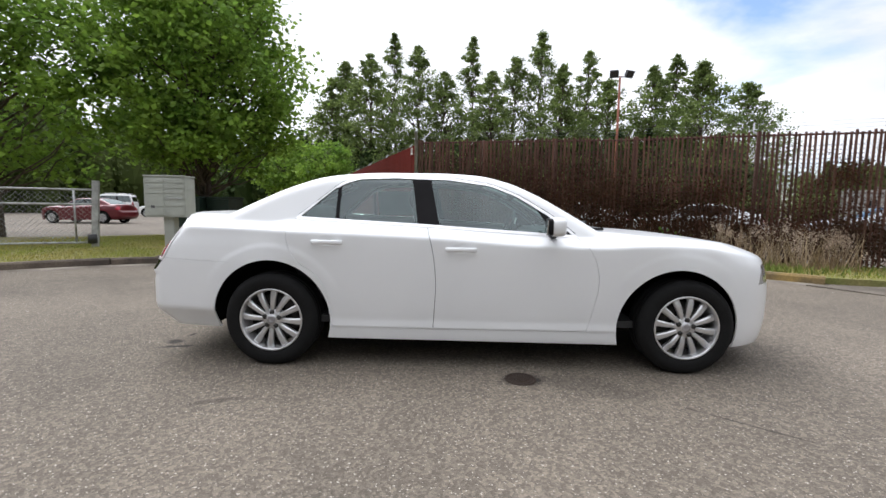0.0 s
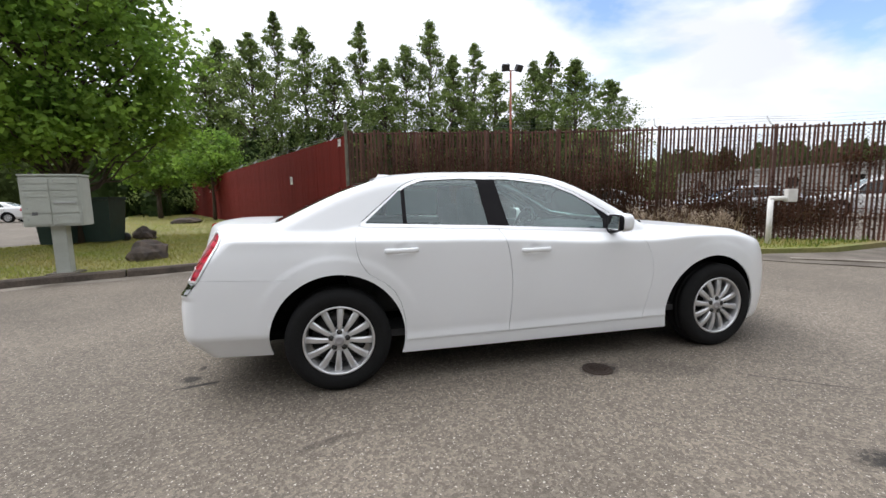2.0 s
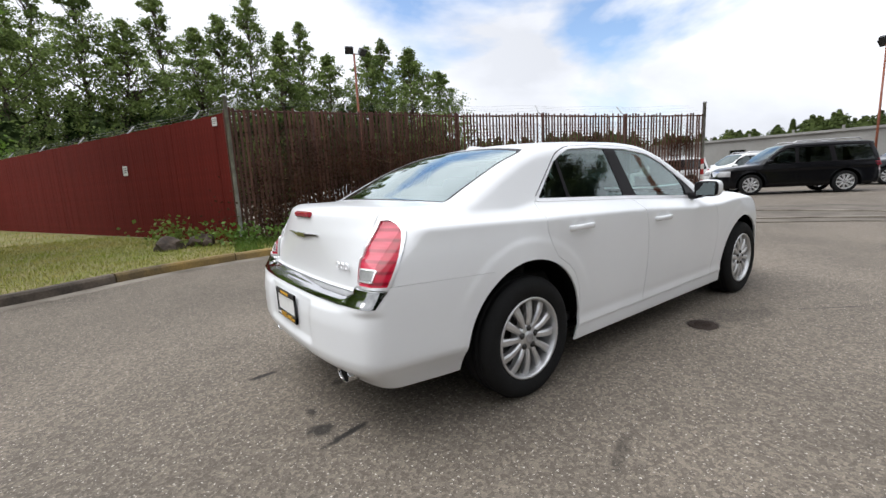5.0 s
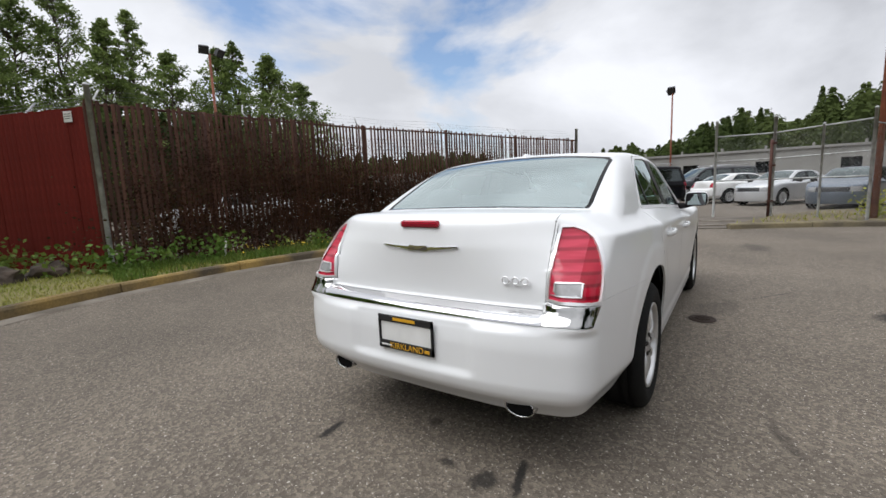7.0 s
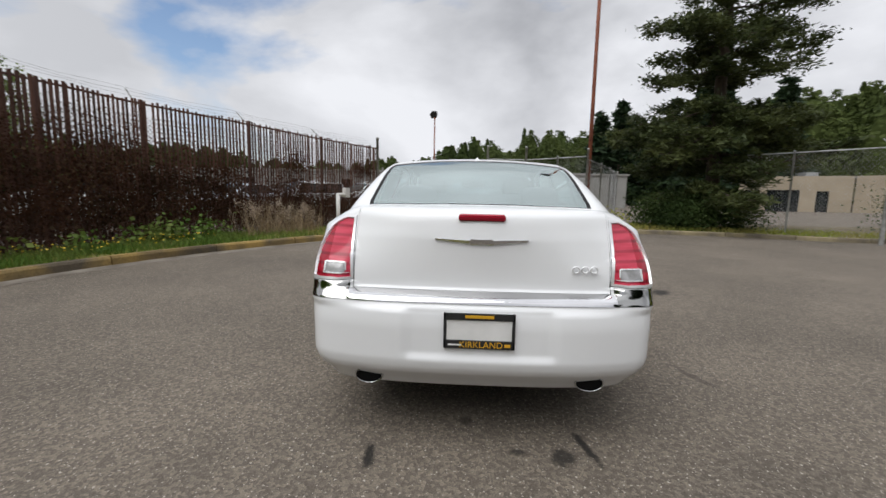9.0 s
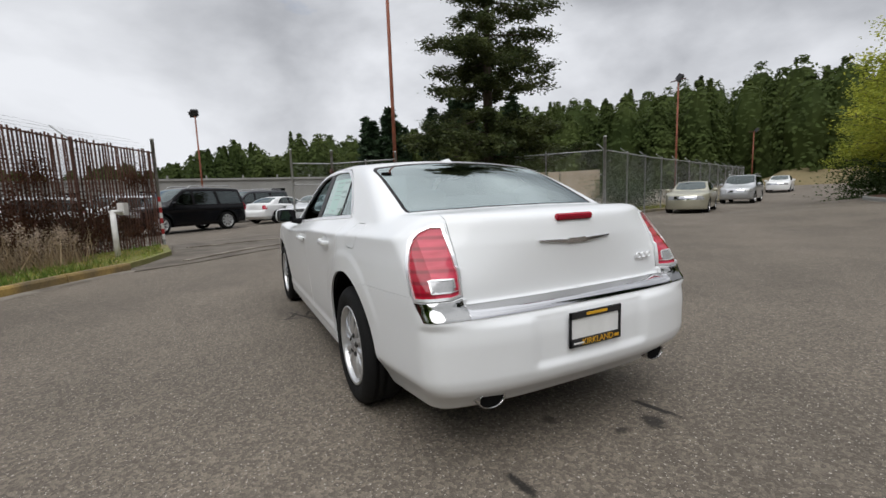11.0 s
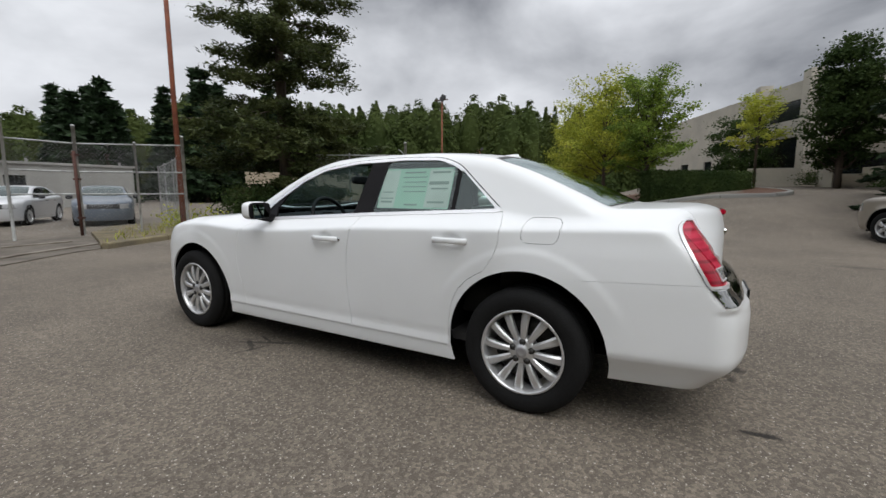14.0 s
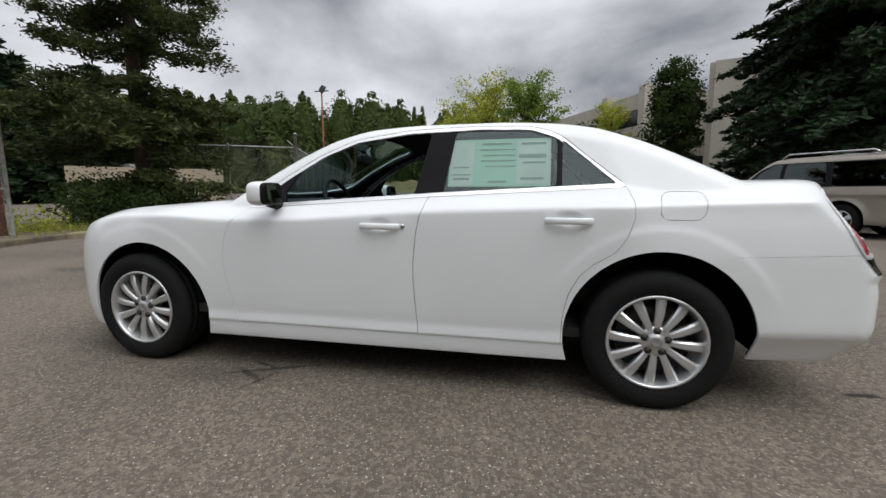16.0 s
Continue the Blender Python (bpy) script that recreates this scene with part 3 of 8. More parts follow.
# ---------------------------------------------------------------- ground
def smooth01(v, a, b):
    f = np.clip((np.asarray(v, float) - a) / (b - a), 0, 1)
    return f * f * (3 - 2 * f)


def ground_z(x, y):
    """The lot is level; the land climbs gently to the south-west and along the road."""
    x, y = np.asarray(x, float), np.asarray(y, float)
    r = np.maximum(0, -9 - y)
    sw = ((0.35 + 0.75 * smooth01(-x, -2, 4)) * smooth01(r, 1.5, 8.5) + 0.04 * np.clip(r - 8, 0, 50)) * (1 - smooth01(x, 2, 8))
    r2 = np.maximum(0, -30 - y)
    road = 0.028 * np.minimum(r2, 140) * smooth01(x, 2, 8)
    return (sw + road) * (1 - smooth01(np.hypot(x, y), 230, 400))


def gz(x, y):
    return float(ground_z(x, y))


near = np.arange(-40, 40.1, 1.0)
far_steps = 40 * 1.12 ** np.arange(1, 38)
axis_pts = np.concatenate([-far_steps[::-1], near, far_steps])
gx, gy = np.meshgrid(axis_pts, axis_pts, indexing="ij")
nx = len(axis_pts)
idx = np.arange(nx * nx).reshape(nx, nx)
GF = np.stack([idx[:-1, :-1], idx[1:, :-1], idx[1:, 1:], idx[:-1, 1:]], -1).reshape(-1, 4)
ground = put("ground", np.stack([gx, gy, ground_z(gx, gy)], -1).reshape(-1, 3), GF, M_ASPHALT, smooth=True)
tagged(ground, "worn grey asphalt lot with pale stones, dark spots and cracks", "asphalt", kind="structure")

KERB_N = rounded([(-24, -9), (-16, -3.2), (-11, 0.7), (-8.1, 3.1), (-6.6, 4.2), (-5.2, 4.6), (-4.3, 4.85), (-3.2, 5.5), (-1.9, 5.85), (-0.3, 5.95), (1.2, 5.75),
                  (2.9, 5.15), (4.3, 4.4), (5.6, 3.55), (6.0, 3.2)], 2)
FENCE_N = [(-1.23, 7.75), (4.16, 6.62), (6.31, 5.50), (8.62, 4.42), (10.41, 3.13)]
RED_DIR = (-0.385, 0.923)
RED_END = (-1.23 + 43 * RED_DIR[0], 7.75 + 43 * RED_DIR[1])
KERB_E = rounded([(8.45, -1.2), (9.0, -2.3), (9.5, -3.5), (9.75, -5.2), (9.75, -6.8), (9.4, -8.5), (8.7, -10.2), (8.3, -11.6), (8.55, -13.2), (9.9, -15.5),
                  (10.4, -18), (13.0, -26), (19, -43), (40, -100)], 2)


def slab(name, poly, top, material, label, category, step=0.5):
    """A low bed: a skirt and a top in a fan-free grid of triangles."""
    bm = bmesh.new()
    vs = [bm.verts.new((x, y, gz(x, y) + top)) for x, y in poly]
    f = bm.faces.new(vs)
    lows = [bm.verts.new((x, y, gz(x, y) - 0.1)) for x, y in poly]
    n = len(poly)
    for i in range(n):
        bm.faces.new((vs[(i + 1) % n], vs[i], lows[i], lows[(i + 1) % n]))
    bmesh.ops.triangulate(bm, faces=[f])
    bmesh.ops.recalc_face_normals(bm, faces=list(bm.faces))
    me = bpy.data.meshes.new(name)
    bm.to_mesh(me)
    bm.free()
    me.materials.append(material)
    return tagged(new(name, me), label, category, kind="structure")


KERB_W, KERB_H = 0.15, 0.13
LAWN_N = [p for p in KERB_N] + [(6.9, 3.05), (8.2, 2.75), (10.3, 3.05), (10.5, 3.4), (8.75, 4.75), (6.4, 5.85), (4.2, 6.95), (-1.1, 8.1),
                                (RED_END[0] + 0.3, RED_END[1]), (RED_END[0] - 4.5, RED_END[1]), (-13.5, 24), (-10.3, 14), (-9.7, 11.3), (-13, 9.0), (-24, 5.5), (-34, 0)]


def inset(pts, d):
    """The polyline moved d metres to its left."""
    out = []
    for i, p in enumerate(pts):
        a, b = pts[max(i - 1, 0)], pts[min(i + 1, len(pts) - 1)]
        L = math.hypot(b[0] - a[0], b[1] - a[1])
        out.append((p[0] - d * (b[1] - a[1]) / L, p[1] + d * (b[0] - a[0]) / L))
    return out


slab("lawn_north", inset(KERB_N, 0.16) + LAWN_N[len(KERB_N):], 0.105, M_SOIL, "rough lawn bed behind the kerb, patchy and yellowing", "lawn")
E_BACK = [(60, -100), (24, -43), (17, -26), (14.5, -16), (15.5, -9), (14.5, -3.8), (12.4, -2.4), (9.6, -1.5)]
slab("verge_east", inset(KERB_E, 0.16) + E_BACK, 0.09, M_DIRT, "weedy verge along the chain-link fence", "verge")
slab("yard_apron", [(5.6, 3.1), (6.25, 2.05), (7.35, 0.85), (8.35, -0.55), (8.6, -1.15), (9.6, -1.5), (12.4, -2.3), (12.6, 0.5), (11.0, 3.0), (8.2, 2.7), (6.9, 3.0)],
     0.018, M_APRON, "stained concrete apron in front of the yard gate", "apron")


for line in ([(6.49, 2.27), (7.0, 1.87), (7.55, 1.37), (8.1, 0.78), (8.62, 0.08), (9.05, -0.75), (9.45, -1.48)],
             [(9.62, 2.5), (9.73, 2.13), (10.12, 1.06), (10.32, 0.35), (10.42, -0.32), (10.5, -1.3)]):
    slab("gate_lip", line + inset(line, 0.17)[::-1], 0.042, M_GUTTER, "pale worn concrete lip across the yard entrance", "kerb")


def kerb(name, line, label, group, material=None):
    """A kerb of separate cast stones with open joints along the line."""
    holder = thing(name, label, "kerb", (0, 0, 0), kind="structure", group=group)
    stones = along(line, 0.05)
    back = inset([(x, y) for x, y, _ in stones], KERB_W)
    count = 36
    for a in range(0, len(stones) - 2, count):
        b = min(a + count, len(stones) - 1)
        lift = random.uniform(-0.006, 0.006)
        V, F = [], []
        rows = list(range(a, b + 1, 6))
        if rows[-1] != b:
            rows.append(b)
        for k in rows:
            (x0, y0, _), (x1, y1) = stones[k], back[k]
            e = 0.012 * (k == a) - 0.012 * (k == b)
            hx, hy = (y1 - y0) / KERB_W, -(x1 - x0) / KERB_W
            z = gz(x0, y0)
            for f, h in ((0.0, -0.05), (0.02, 0.10), (0.16, KERB_H + lift), (0.95, KERB_H + lift), (1.0, -0.02)):
                V.append((x0 + (x1 - x0) * f - hx * e * -1, y0 + (y1 - y0) * f - hy * e * -1, z + h))
        m = len(rows)
        for i in range(m - 1):
            for j in range(4):
                F.append((i * 5 + j, i * 5 + j + 1, (i + 1) * 5 + j + 1, (i + 1) * 5 + j))
        F += [tuple(range(5))[::-1], tuple(range((m - 1) * 5, m * 5))]
        put("kerb_stone", V, F, material or (M_KERB_OLD if stones[a][0] < -4.0 else M_KERB), holder)
    return holder


kerb("kerb_north", KERB_N, "weathered concrete kerb, ochre paint chipped and worn off", "kerbs")
kerb("kerb_east", KERB_E[:60], "faded yellow concrete kerb along the verge", "kerbs", M_KERB_E)
# the gutter pan in front of the kerb
g = Geo()
pan0, pan1 = inset(KERB_N, -0.02), inset(KERB_N, -0.30)
V = [(x, y, 0.006) for x, y in pan0] + [(x, y, 0.005) for x, y in pan1]
n = len(pan0)
g.add(V, [(i, n + i, n + i + 1, i + 1) for i in range(n - 1)])
tagged(g.obj("gutter", M_GUTTER), "dirty concrete gutter strip at the foot of the kerb", "gutter", kind="structure")

# manhole cover in the lot
mh = thing("manhole_cover", "round cast-iron manhole cover set in the asphalt", "manhole", (0.31, -1.06, 0.0))
mh.scale = (0.76, 0.76, 1.0)
Geo().lathe([(0.0, 0.010), (0.085, 0.010), (0.09, 0.005), (0.095, 0.010), (0.105, 0.010), (0.109, 0.003), (0.118, 0.003), (0.122, 0.009), (0.142, 0.007), (0.15, -0.02)], n=40, axis="z").obj("cover", M_IRON, mh, smooth=True)
g = Geo()
for i in range(-3, 4):
    half = math.sqrt(max(0.0, 0.08 ** 2 - (i * 0.022) ** 2))
    g.box((i * 0.022, 0, 0.0115), (0.010, 2 * half, 0.006))
g.obj("grip_rib", M_IRON, mh)


# ---------------------------------------------------------------- slat fence, red fence, chain link
def post(parent, x, y, z0, z1, r=0.035, material=None, cap=True, name="post"):
    prof = [(r, z0), (r, z1)] + ([(r * 1.25, z1), (r * 1.25, z1 + 0.02), (r * 0.7, z1 + 0.05), (0.0, z1 + 0.055)] if cap else [(0.0, z1)])
    return Geo().lathe(prof, (x, y, 0), 12, "z").obj(name, material or M_GALV, parent, smooth=True)


fence = thing("slat_fence", "rust-brown slatted chain-link fence with dead vines on it", "fence", (0, 0, 0), kind="structure")
slat_meshes = {}
for key, w in (("wide", 0.058), ("narrow", 0.044)):
    gg = Geo()
    h = w / 2
    gg.add([(-h, -0.006, 0), (0, -0.011, 0), (h, -0.006, 0), (h, 0.006, 0), (-h, 0.006, 0), (-h, -0.006, 1), (0, -0.011, 1), (h, -0.006, 1), (h, 0.006, 1), (-h, 0.006, 1)],
           [(0, 1, 6, 5), (1, 2, 7, 6), (2, 3, 8, 7), (3, 4, 9, 8), (4, 0, 5, 9), (5, 6, 7, 8, 9)])
    ob = gg.obj("slat", M_SLAT, fence)
    slat_meshes[key] = ob.data
    ob.matrix_world = pose(*(FENCE_N[0] if key == "wide" else FENCE_N[1]), 0.12) @ Matrix.Diagonal((1, 1, 2.8, 1))
rng = random.Random(5)


def fence_top(x):
    return float(np.interp(x, [-1.23, 4.16, 6.31, 8.62, 10.41], [2.97, 2.93, 2.87, 2.80, 2.72]))


for key, line, step in (("wide", [FENCE_N[0], (2.78, 6.92)], 0.092), ("narrow", [(2.8, 6.92)] + FENCE_N[1:], 0.088)):
    for x, y, a in along(line, step):
        if rng.random() < (0.01 if key == "wide" else 0.03):
            continue
        s = new("slat", slat_meshes[key])
        s.parent = fence
        top = fence_top(x) + rng.uniform(-0.035, 0.035) - 0.12
        s.matrix_world = pose(x, y, 0.11, rng.uniform(-0.3, 0.3), rng.uniform(-0.35, 0.35), a) @ Matrix.Diagonal((1, 1, top, 1))
for i, (x, y) in enumerate(FENCE_N[1:4]):
    post(fence, x, y + 0.05, 0, fence_top(x) + 0.02, 0.042, M_RUSTPOST, False)
for x, y, a in along(FENCE_N[:2], 1.83)[1:3]:
    post(fence, x, y + 0.05, 0, fence_top(x) - 0.02, 0.036, M_RUSTPOST, False)
for z, r in ((0.0, 0.02),):
    pts = [(x, y + 0.045, fence_top(x) - 0.06) for x, y, _ in along(FENCE_N, 0.5)] + [(10.41, 3.17, fence_top(10.41) - 0.06)]
    Geo().tube(pts, 0.021, 8).obj("top_rail", M_RUSTPOST, fence, smooth=True)
    pts = [(x, y + 0.045, 1.25 + 0.1 * math.sin(x)) for x, y in FENCE_N[1:]]
    Geo().tube(pts, 0.014, 6).obj("mid_rail", M_RUSTPOST, fence, smooth=True)
post(fence, -1.22, 7.60, 0, 3.17, 0.04, M_GALV, name="corner_post")
gp = post(fence, 10.41, 3.13, 0, 3.0, 0.045, M_GALV, True, "gate_post")
for i in range(8):
    Geo().lathe([(0.0462, 0.25 + 0.15 * i), (0.0472, 0.252 + 0.15 * i), (0.0472, 0.398 + 0.15 * i), (0.0462, 0.40 + 0.15 * i)], (10.41, 3.13, 0), 14, "z").obj("reflective_band", M_TAPE_R if i % 2 else M_WHITE, gp, smooth=True)
for x, y in ((-1.0, 7.75), (1.4, 7.27), (4.16, 6.7), (6.31, 5.55), (8.62, 4.47)):
    Geo().tube([(x, y, fence_top(x) - 0.05), (x - 0.05, y + 0.12, fence_top(x) + 0.06), (x + 0.12, y + 0.36, fence_top(x) + 0.27)], 0.016, 6).obj("barb_arm", M_GALV, fence, smooth=True)
for k in range(3):
    pts = []
    for x, y, _ in along(FENCE_N, 0.6):
        pts.append((x + 0.04 * k, y + 0.12 + 0.12 * k, fence_top(x) + 0.08 + 0.085 * k + 0.02 * math.sin(3.1 * x + k)))
    Geo().tube(pts, 0.002, 4).obj("barbed_wire", M_BLACKWIRE, fence)


def chain(holder, line, z0, z1, pitch=0.075, wire=0.0022, post_step=2.6, arms=False, rail=True, posts=True, material=None):
    """Chain link along a polyline: crossing wires, rails, posts."""
    g = Geo()
    V, F = [], []
    for (x0, y0), (x1, y1) in zip(line, line[1:]):
        L, H = math.hypot(x1 - x0, y1 - y0), z1 - z0
        ux, uy = (x1 - x0) / L, (y1 - y0) / L
        for s in (1, -1):
            k = -H if s > 0 else 0
            d = k
            while d < L + (0 if s > 0 else H):
                a, b = max(0.0, d) if s > 0 else max(0.0, d - H), min(L, d + H) if s > 0 else min(L, d)
                if b - a > 0.02:
                    za = (a - d) if s > 0 else (d - a)
                    zb = (b - d) if s > 0 else (d - b)
                    p, q = (x0 + ux * a, y0 + uy * a, z0 + za), (x0 + ux * b, y0 + uy * b, z0 + zb)
                    i = len(V)
                    for px, py, pz in (p, q):
                        for ox, oz in ((0, wire), (wire, -wire), (-wire, -wire)):
                            V.append((px + ox * -uy + ox * 0.5 * ux, py + ox * ux + ox * 0.5 * uy, pz + oz))
                    F += [(i, i + 1, i + 4, i + 3), (i + 1, i + 2, i + 5, i + 4), (i + 2, i, i + 3, i + 5)]
                d += pitch * 1.41
    put("mesh", V, F, material or M_GALV, holder, "wire mesh")
    if rail:
        Geo().tube([(x, y, z1) for x, y in line], 0.019, 8).obj("top_rail", M_GALV, holder, smooth=True)
    if posts:
        for x, y, a in along(line, post_step):
            post(holder, x, y, 0, z1 + 0.03, 0.028, M_GALV, True)
            if arms:
                Geo().tube([(x, y, z1), (x + 0.25, y + 0.12, z1 + 0.25)], 0.016, 6).obj("barb_arm", M_GALV, holder, smooth=True)


chain(fence, FENCE_N, 0.12, 2.62, pitch=0.062, wire=0.0042, rail=False, posts=False, material=M_RUSTPOST)
red = thing("red_fence", "red-painted slatted fence with small square notices", "fence", (0, 0, 0), kind="structure")
RED_A = math.degrees(math.atan2(RED_DIR[1], RED_DIR[0]))
nrm = (-RED_DIR[1], RED_DIR[0])
rng = random.Random(8)
SW, V, F = 0.112, [], []
one = Geo()
one.add([(e, t, z) for e, t in ((0, 0.0), (SW * 0.5, 0.004), (SW, 0.0), (SW, -0.02), (0, -0.02)) for z in (0, 1)],
        [(2 * j, 2 * ((j + 1) % 5), 2 * ((j + 1) % 5) + 1, 2 * j + 1) for j in range(5)] + [(1, 3, 5, 7, 9)])
first = one.obj("slat", M_REDSLAT, red)
red_me = first.data
bpy.data.objects.remove(first)
for k in range(372):
    d = 0.06 + k * (SW + 0.003)
    x, y = -1.23 + RED_DIR[0] * d, 7.75 + RED_DIR[1] * d
    o, top = rng.uniform(-0.004, 0.004), 2.86 - 0.004 * d + rng.uniform(-0.01, 0.01)
    m = pose(x + nrm[0] * o, y + nrm[1] * o, 0.12, 0, 0, RED_A) @ Matrix.Diagonal((1, 1, top - 0.12, 1))
    if k < 260:
        sl = new("slat", red_me)
        sl.parent = red
        sl.matrix_local = m
    else:
        i = len(V)
        V += [m @ v.co for v in red_me.vertices]
        F += [tuple(i + q for q in p.vertices) for p in red_me.polygons]
put("far_slats", V, F, M_REDSLAT, red, kind="stuff")
for k in range(14):
    d = 1.5 + 3.05 * k
    x, y = -1.23 + RED_DIR[0] * d - nrm[0] * 0.06, 7.75 + RED_DIR[1] * d - nrm[1] * 0.06
    post(red, x, y, 0, 2.8 - 0.004 * d, 0.035, M_RUSTPOST, False)
    Geo().tube([(x, y, 2.75 - 0.004 * d), (x - nrm[0] * 0.3, y - nrm[1] * 0.3, 3.1 - 0.004 * d)], 0.018, 6).obj("barb_arm", M_GALV, red, smooth=True)
for k in range(3):
    pts = [(-1.23 + RED_DIR[0] * d - nrm[0] * (0.1 + 0.1 * k), 7.75 + RED_DIR[1] * d - nrm[1] * (0.1 + 0.1 * k), 2.9 + 0.09 * k - 0.004 * d + 0.02 * math.sin(2 * d)) for d in np.arange(0, 43, 0.8)]
    Geo().tube(pts, 0.0035, 4).obj("barbed_wire", M_BLACKWIRE, red)
M_BAR = mat("faded_print", (0.12, 0.12, 0.12), 0.8)
for d, z, s in ((0.35, 2.72, 0.17), (4.55, 1.9, 0.24), (22.0, 1.95, 0.26)):
    x, y = -1.23 + RED_DIR[0] * d + nrm[0] * 0.02, 7.75 + RED_DIR[1] * d + nrm[1] * 0.02
    sg = thing("fence_notice", "small square white notice fixed to the red fence", "sign", (x, y, z), RED_A, group="fence notices")
    Geo().box((0, 0, 0), (s, 0.006, s * 1.05), bevel=0.002).obj("plate", M_WHITE, sg)
    for i in range(3):
        Geo().box((0, 0.0045, s * (0.25 - 0.22 * i)), (s * (0.7 - 0.12 * (i == 2)), 0.003, s * 0.07)).obj("print_bar", M_BAR, sg)

gate = thing("yard_gate_fence", "tall galvanised chain-link fence and gate of the car yard", "fence", (0, 0, 0), kind="structure")
GATE = [(12.1, -0.72), (12.25, -2.18), (10.3, -3.95)]
chain(gate, GATE, 0.12, 2.5, wire=0.0012, post_step=2.9)
chain(gate, [(10.3, -3.95), (15.0, -6.2), (21.0, -8.6)], 0.12, 2.4, pitch=0.09, wire=0.0014, post_step=2.9)
for z in (1.15, 1.75):
    Geo().tube([(x, y, z) for x, y in GATE], 0.02, 8).obj("mid_rail", M_GALV, gate, smooth=True)
post(gate, 12.1, -0.72, 0, 2.95, 0.036, M_GALV_L, True, "gate_post")
gp2 = post(gate, 12.25, -2.18, 0, 2.95, 0.045, M_GALV, True, "gate_post")
Geo().tube([(12.2, -2.12, 0), (12.2, -2.12, 2.3)], 0.04, 10).obj("latch_post", M_RUSTPOST, gate, "rust-red latch post", smooth=True)
for z in (0.5, 1.55, 2.2):
    Geo().box((12.22, -2.15, z), (0.13, 0.14, 0.05), 30, 0.006).obj("hinge_band", M_RUSTPOST, gp2)
post(gate, 10.3, -3.95, 0, 2.72, 0.036, M_GALV, True, "gate_post")
road_fence = thing("road_fence", "chain-link fence with barbed-wire arms along the road", "fence", (0, 0, 0), kind="structure")
post(road_fence, 7.85, -11.35, 0, 3.12, 0.055, M_GALV, True, "corner_post")
chain(road_fence, [(7.85, -11.35), (9.68, -10.09), (10.75, -9.35)], 0.12, 2.65, pitch=0.085, wire=0.0014, post_step=2.22)
chain(road_fence, [(7.85, -11.35), (10.5, -17.5), (19.5, -42)], 0.12, 2.65, pitch=0.09, wire=0.0018, post_step=2.7, arms=True)
old_gate = thing("tube_gate", "open galvanised tube gate standing on the verge", "gate", (-9.0, 6.3, 0.1), 25)
chain(old_gate, [(-4.2, 0.0), (0, 0)], 0.15, 1.35, pitch=0.08, post_step=2.0, rail=False, posts=False)
g = Geo().tube([(-4.2, 0, 0.12), (0, 0, 0.12)], 0.025, 8).obj("bottom_rail", M_GALV, old_gate, smooth=True)
for z in (1.05, 1.4):
    Geo().tube([(-4.2, 0, z), (0, 0, z)], 0.025, 8).obj("rail", M_GALV, old_gate, smooth=True)
for x in (-4.2, -2.1, -0.35):
    Geo().tube([(x, 0, 0.1), (x, 0, 1.42)], 0.022, 8).obj("upright", M_GALV, old_gate, smooth=True)
Geo().box((0.05, 0, 0.75), (0.13, 0.13, 1.75), bevel=0.008, ry=3).obj("hinge_post", M_GALV, old_gate)
Geo().tube([(-0.02, -0.05, 0.1), (-0.02, -0.05, 0.32)], 0.1, 12).obj("stop_wheel", M_DARK, old_gate, smooth=True)


# ---------------------------------------------------------------- poles with floodlights
def flood_pole(name, label, at, height, heads, r=0.09, bottom=None, group="lamp poles"):
    t = thing(name, label, "lamp pole", (at[0], at[1], gz(*at)), group=group)
    Geo().tube([(0, 0, -0.1), (0, 0, height)], [r, r * 0.7], 12).obj("pole", bottom or M_RUSTPOLE, t, smooth=True)
    Geo().box((0, 0, 0.03), (r * 4, r * 4, 0.06), bevel=0.01).obj("base_plate", M_RUSTPOST, t)
    Geo().tube([(-0.45, 0, height), (0.45, 0, height)], 0.035, 8).obj("cross_arm", M_RUSTPOST, t, smooth=True)
    for dx, turn in heads:
        hd = Geo()
        hd.add([(-0.2, -0.05, 0.1), (0.2, -0.05, 0.1), (0.2, -0.05, 0.42), (-0.2, -0.05, 0.42), (-0.26, 0.22, 0.02), (0.26, 0.22, 0.02), (0.26, 0.22, 0.46), (-0.26, 0.22, 0.46)],
               [(0, 1, 2, 3), (5, 4, 7, 6), (0, 4, 5, 1), (1, 5, 6, 2), (2, 6, 7, 3), (3, 7, 4, 0)])
        ob = hd.obj("floodlight", M_DARK, t)
        ob.matrix_local = pose(dx, 0, height - 0.02, -35, 0, turn)
        gl = Geo().box((0, 0.225, 0.24), (0.44, 0.012, 0.36)).obj("lens", M_BWIN, ob)
    return t


flood_pole("flood_pole", "tall rust-brown pole with two floodlights behind the fence", (9.84, 23.5), 9.3, ((-0.35, 160), (0.4, 200)))
flood_pole("flood_pole", "slim pole with two floodlights over the car yard", (32.9, 2.84), 7.6, ((-0.3, 90), (0.35, 60)), 0.07)
flood_pole("flood_pole", "rust-brown pole with a floodlight beside the road", (12.3, -21.83), 7.1, ((0.2, 120),), 0.06)
flood_pole("flood_pole", "tall bare rust-red pole at the yard fence", (11.0, -4.2), 11.0, ((-0.3, 30), (0.3, 60)), 0.075)
flood_pole("flood_pole", "small distant pole beside the road", (22, -48), 6.0, ((0.0, 120),), 0.06)

# card reader stand at the gate
kp = thing("keypad_stand", "white bent steel stand with a keypad box in the grass", "keypad", (7.66, 3.70, 0.1))
Geo().tube([(0, 0, -0.1), (0, 0, 1.0)], 0.055, 12).obj("post", M_WHITE, kp, smooth=True)
Geo().tube([(-0.03, 0, 1.0), (0.35, -0.12, 1.0)], 0.05, 10).obj("arm", M_WHITE, kp, smooth=True)
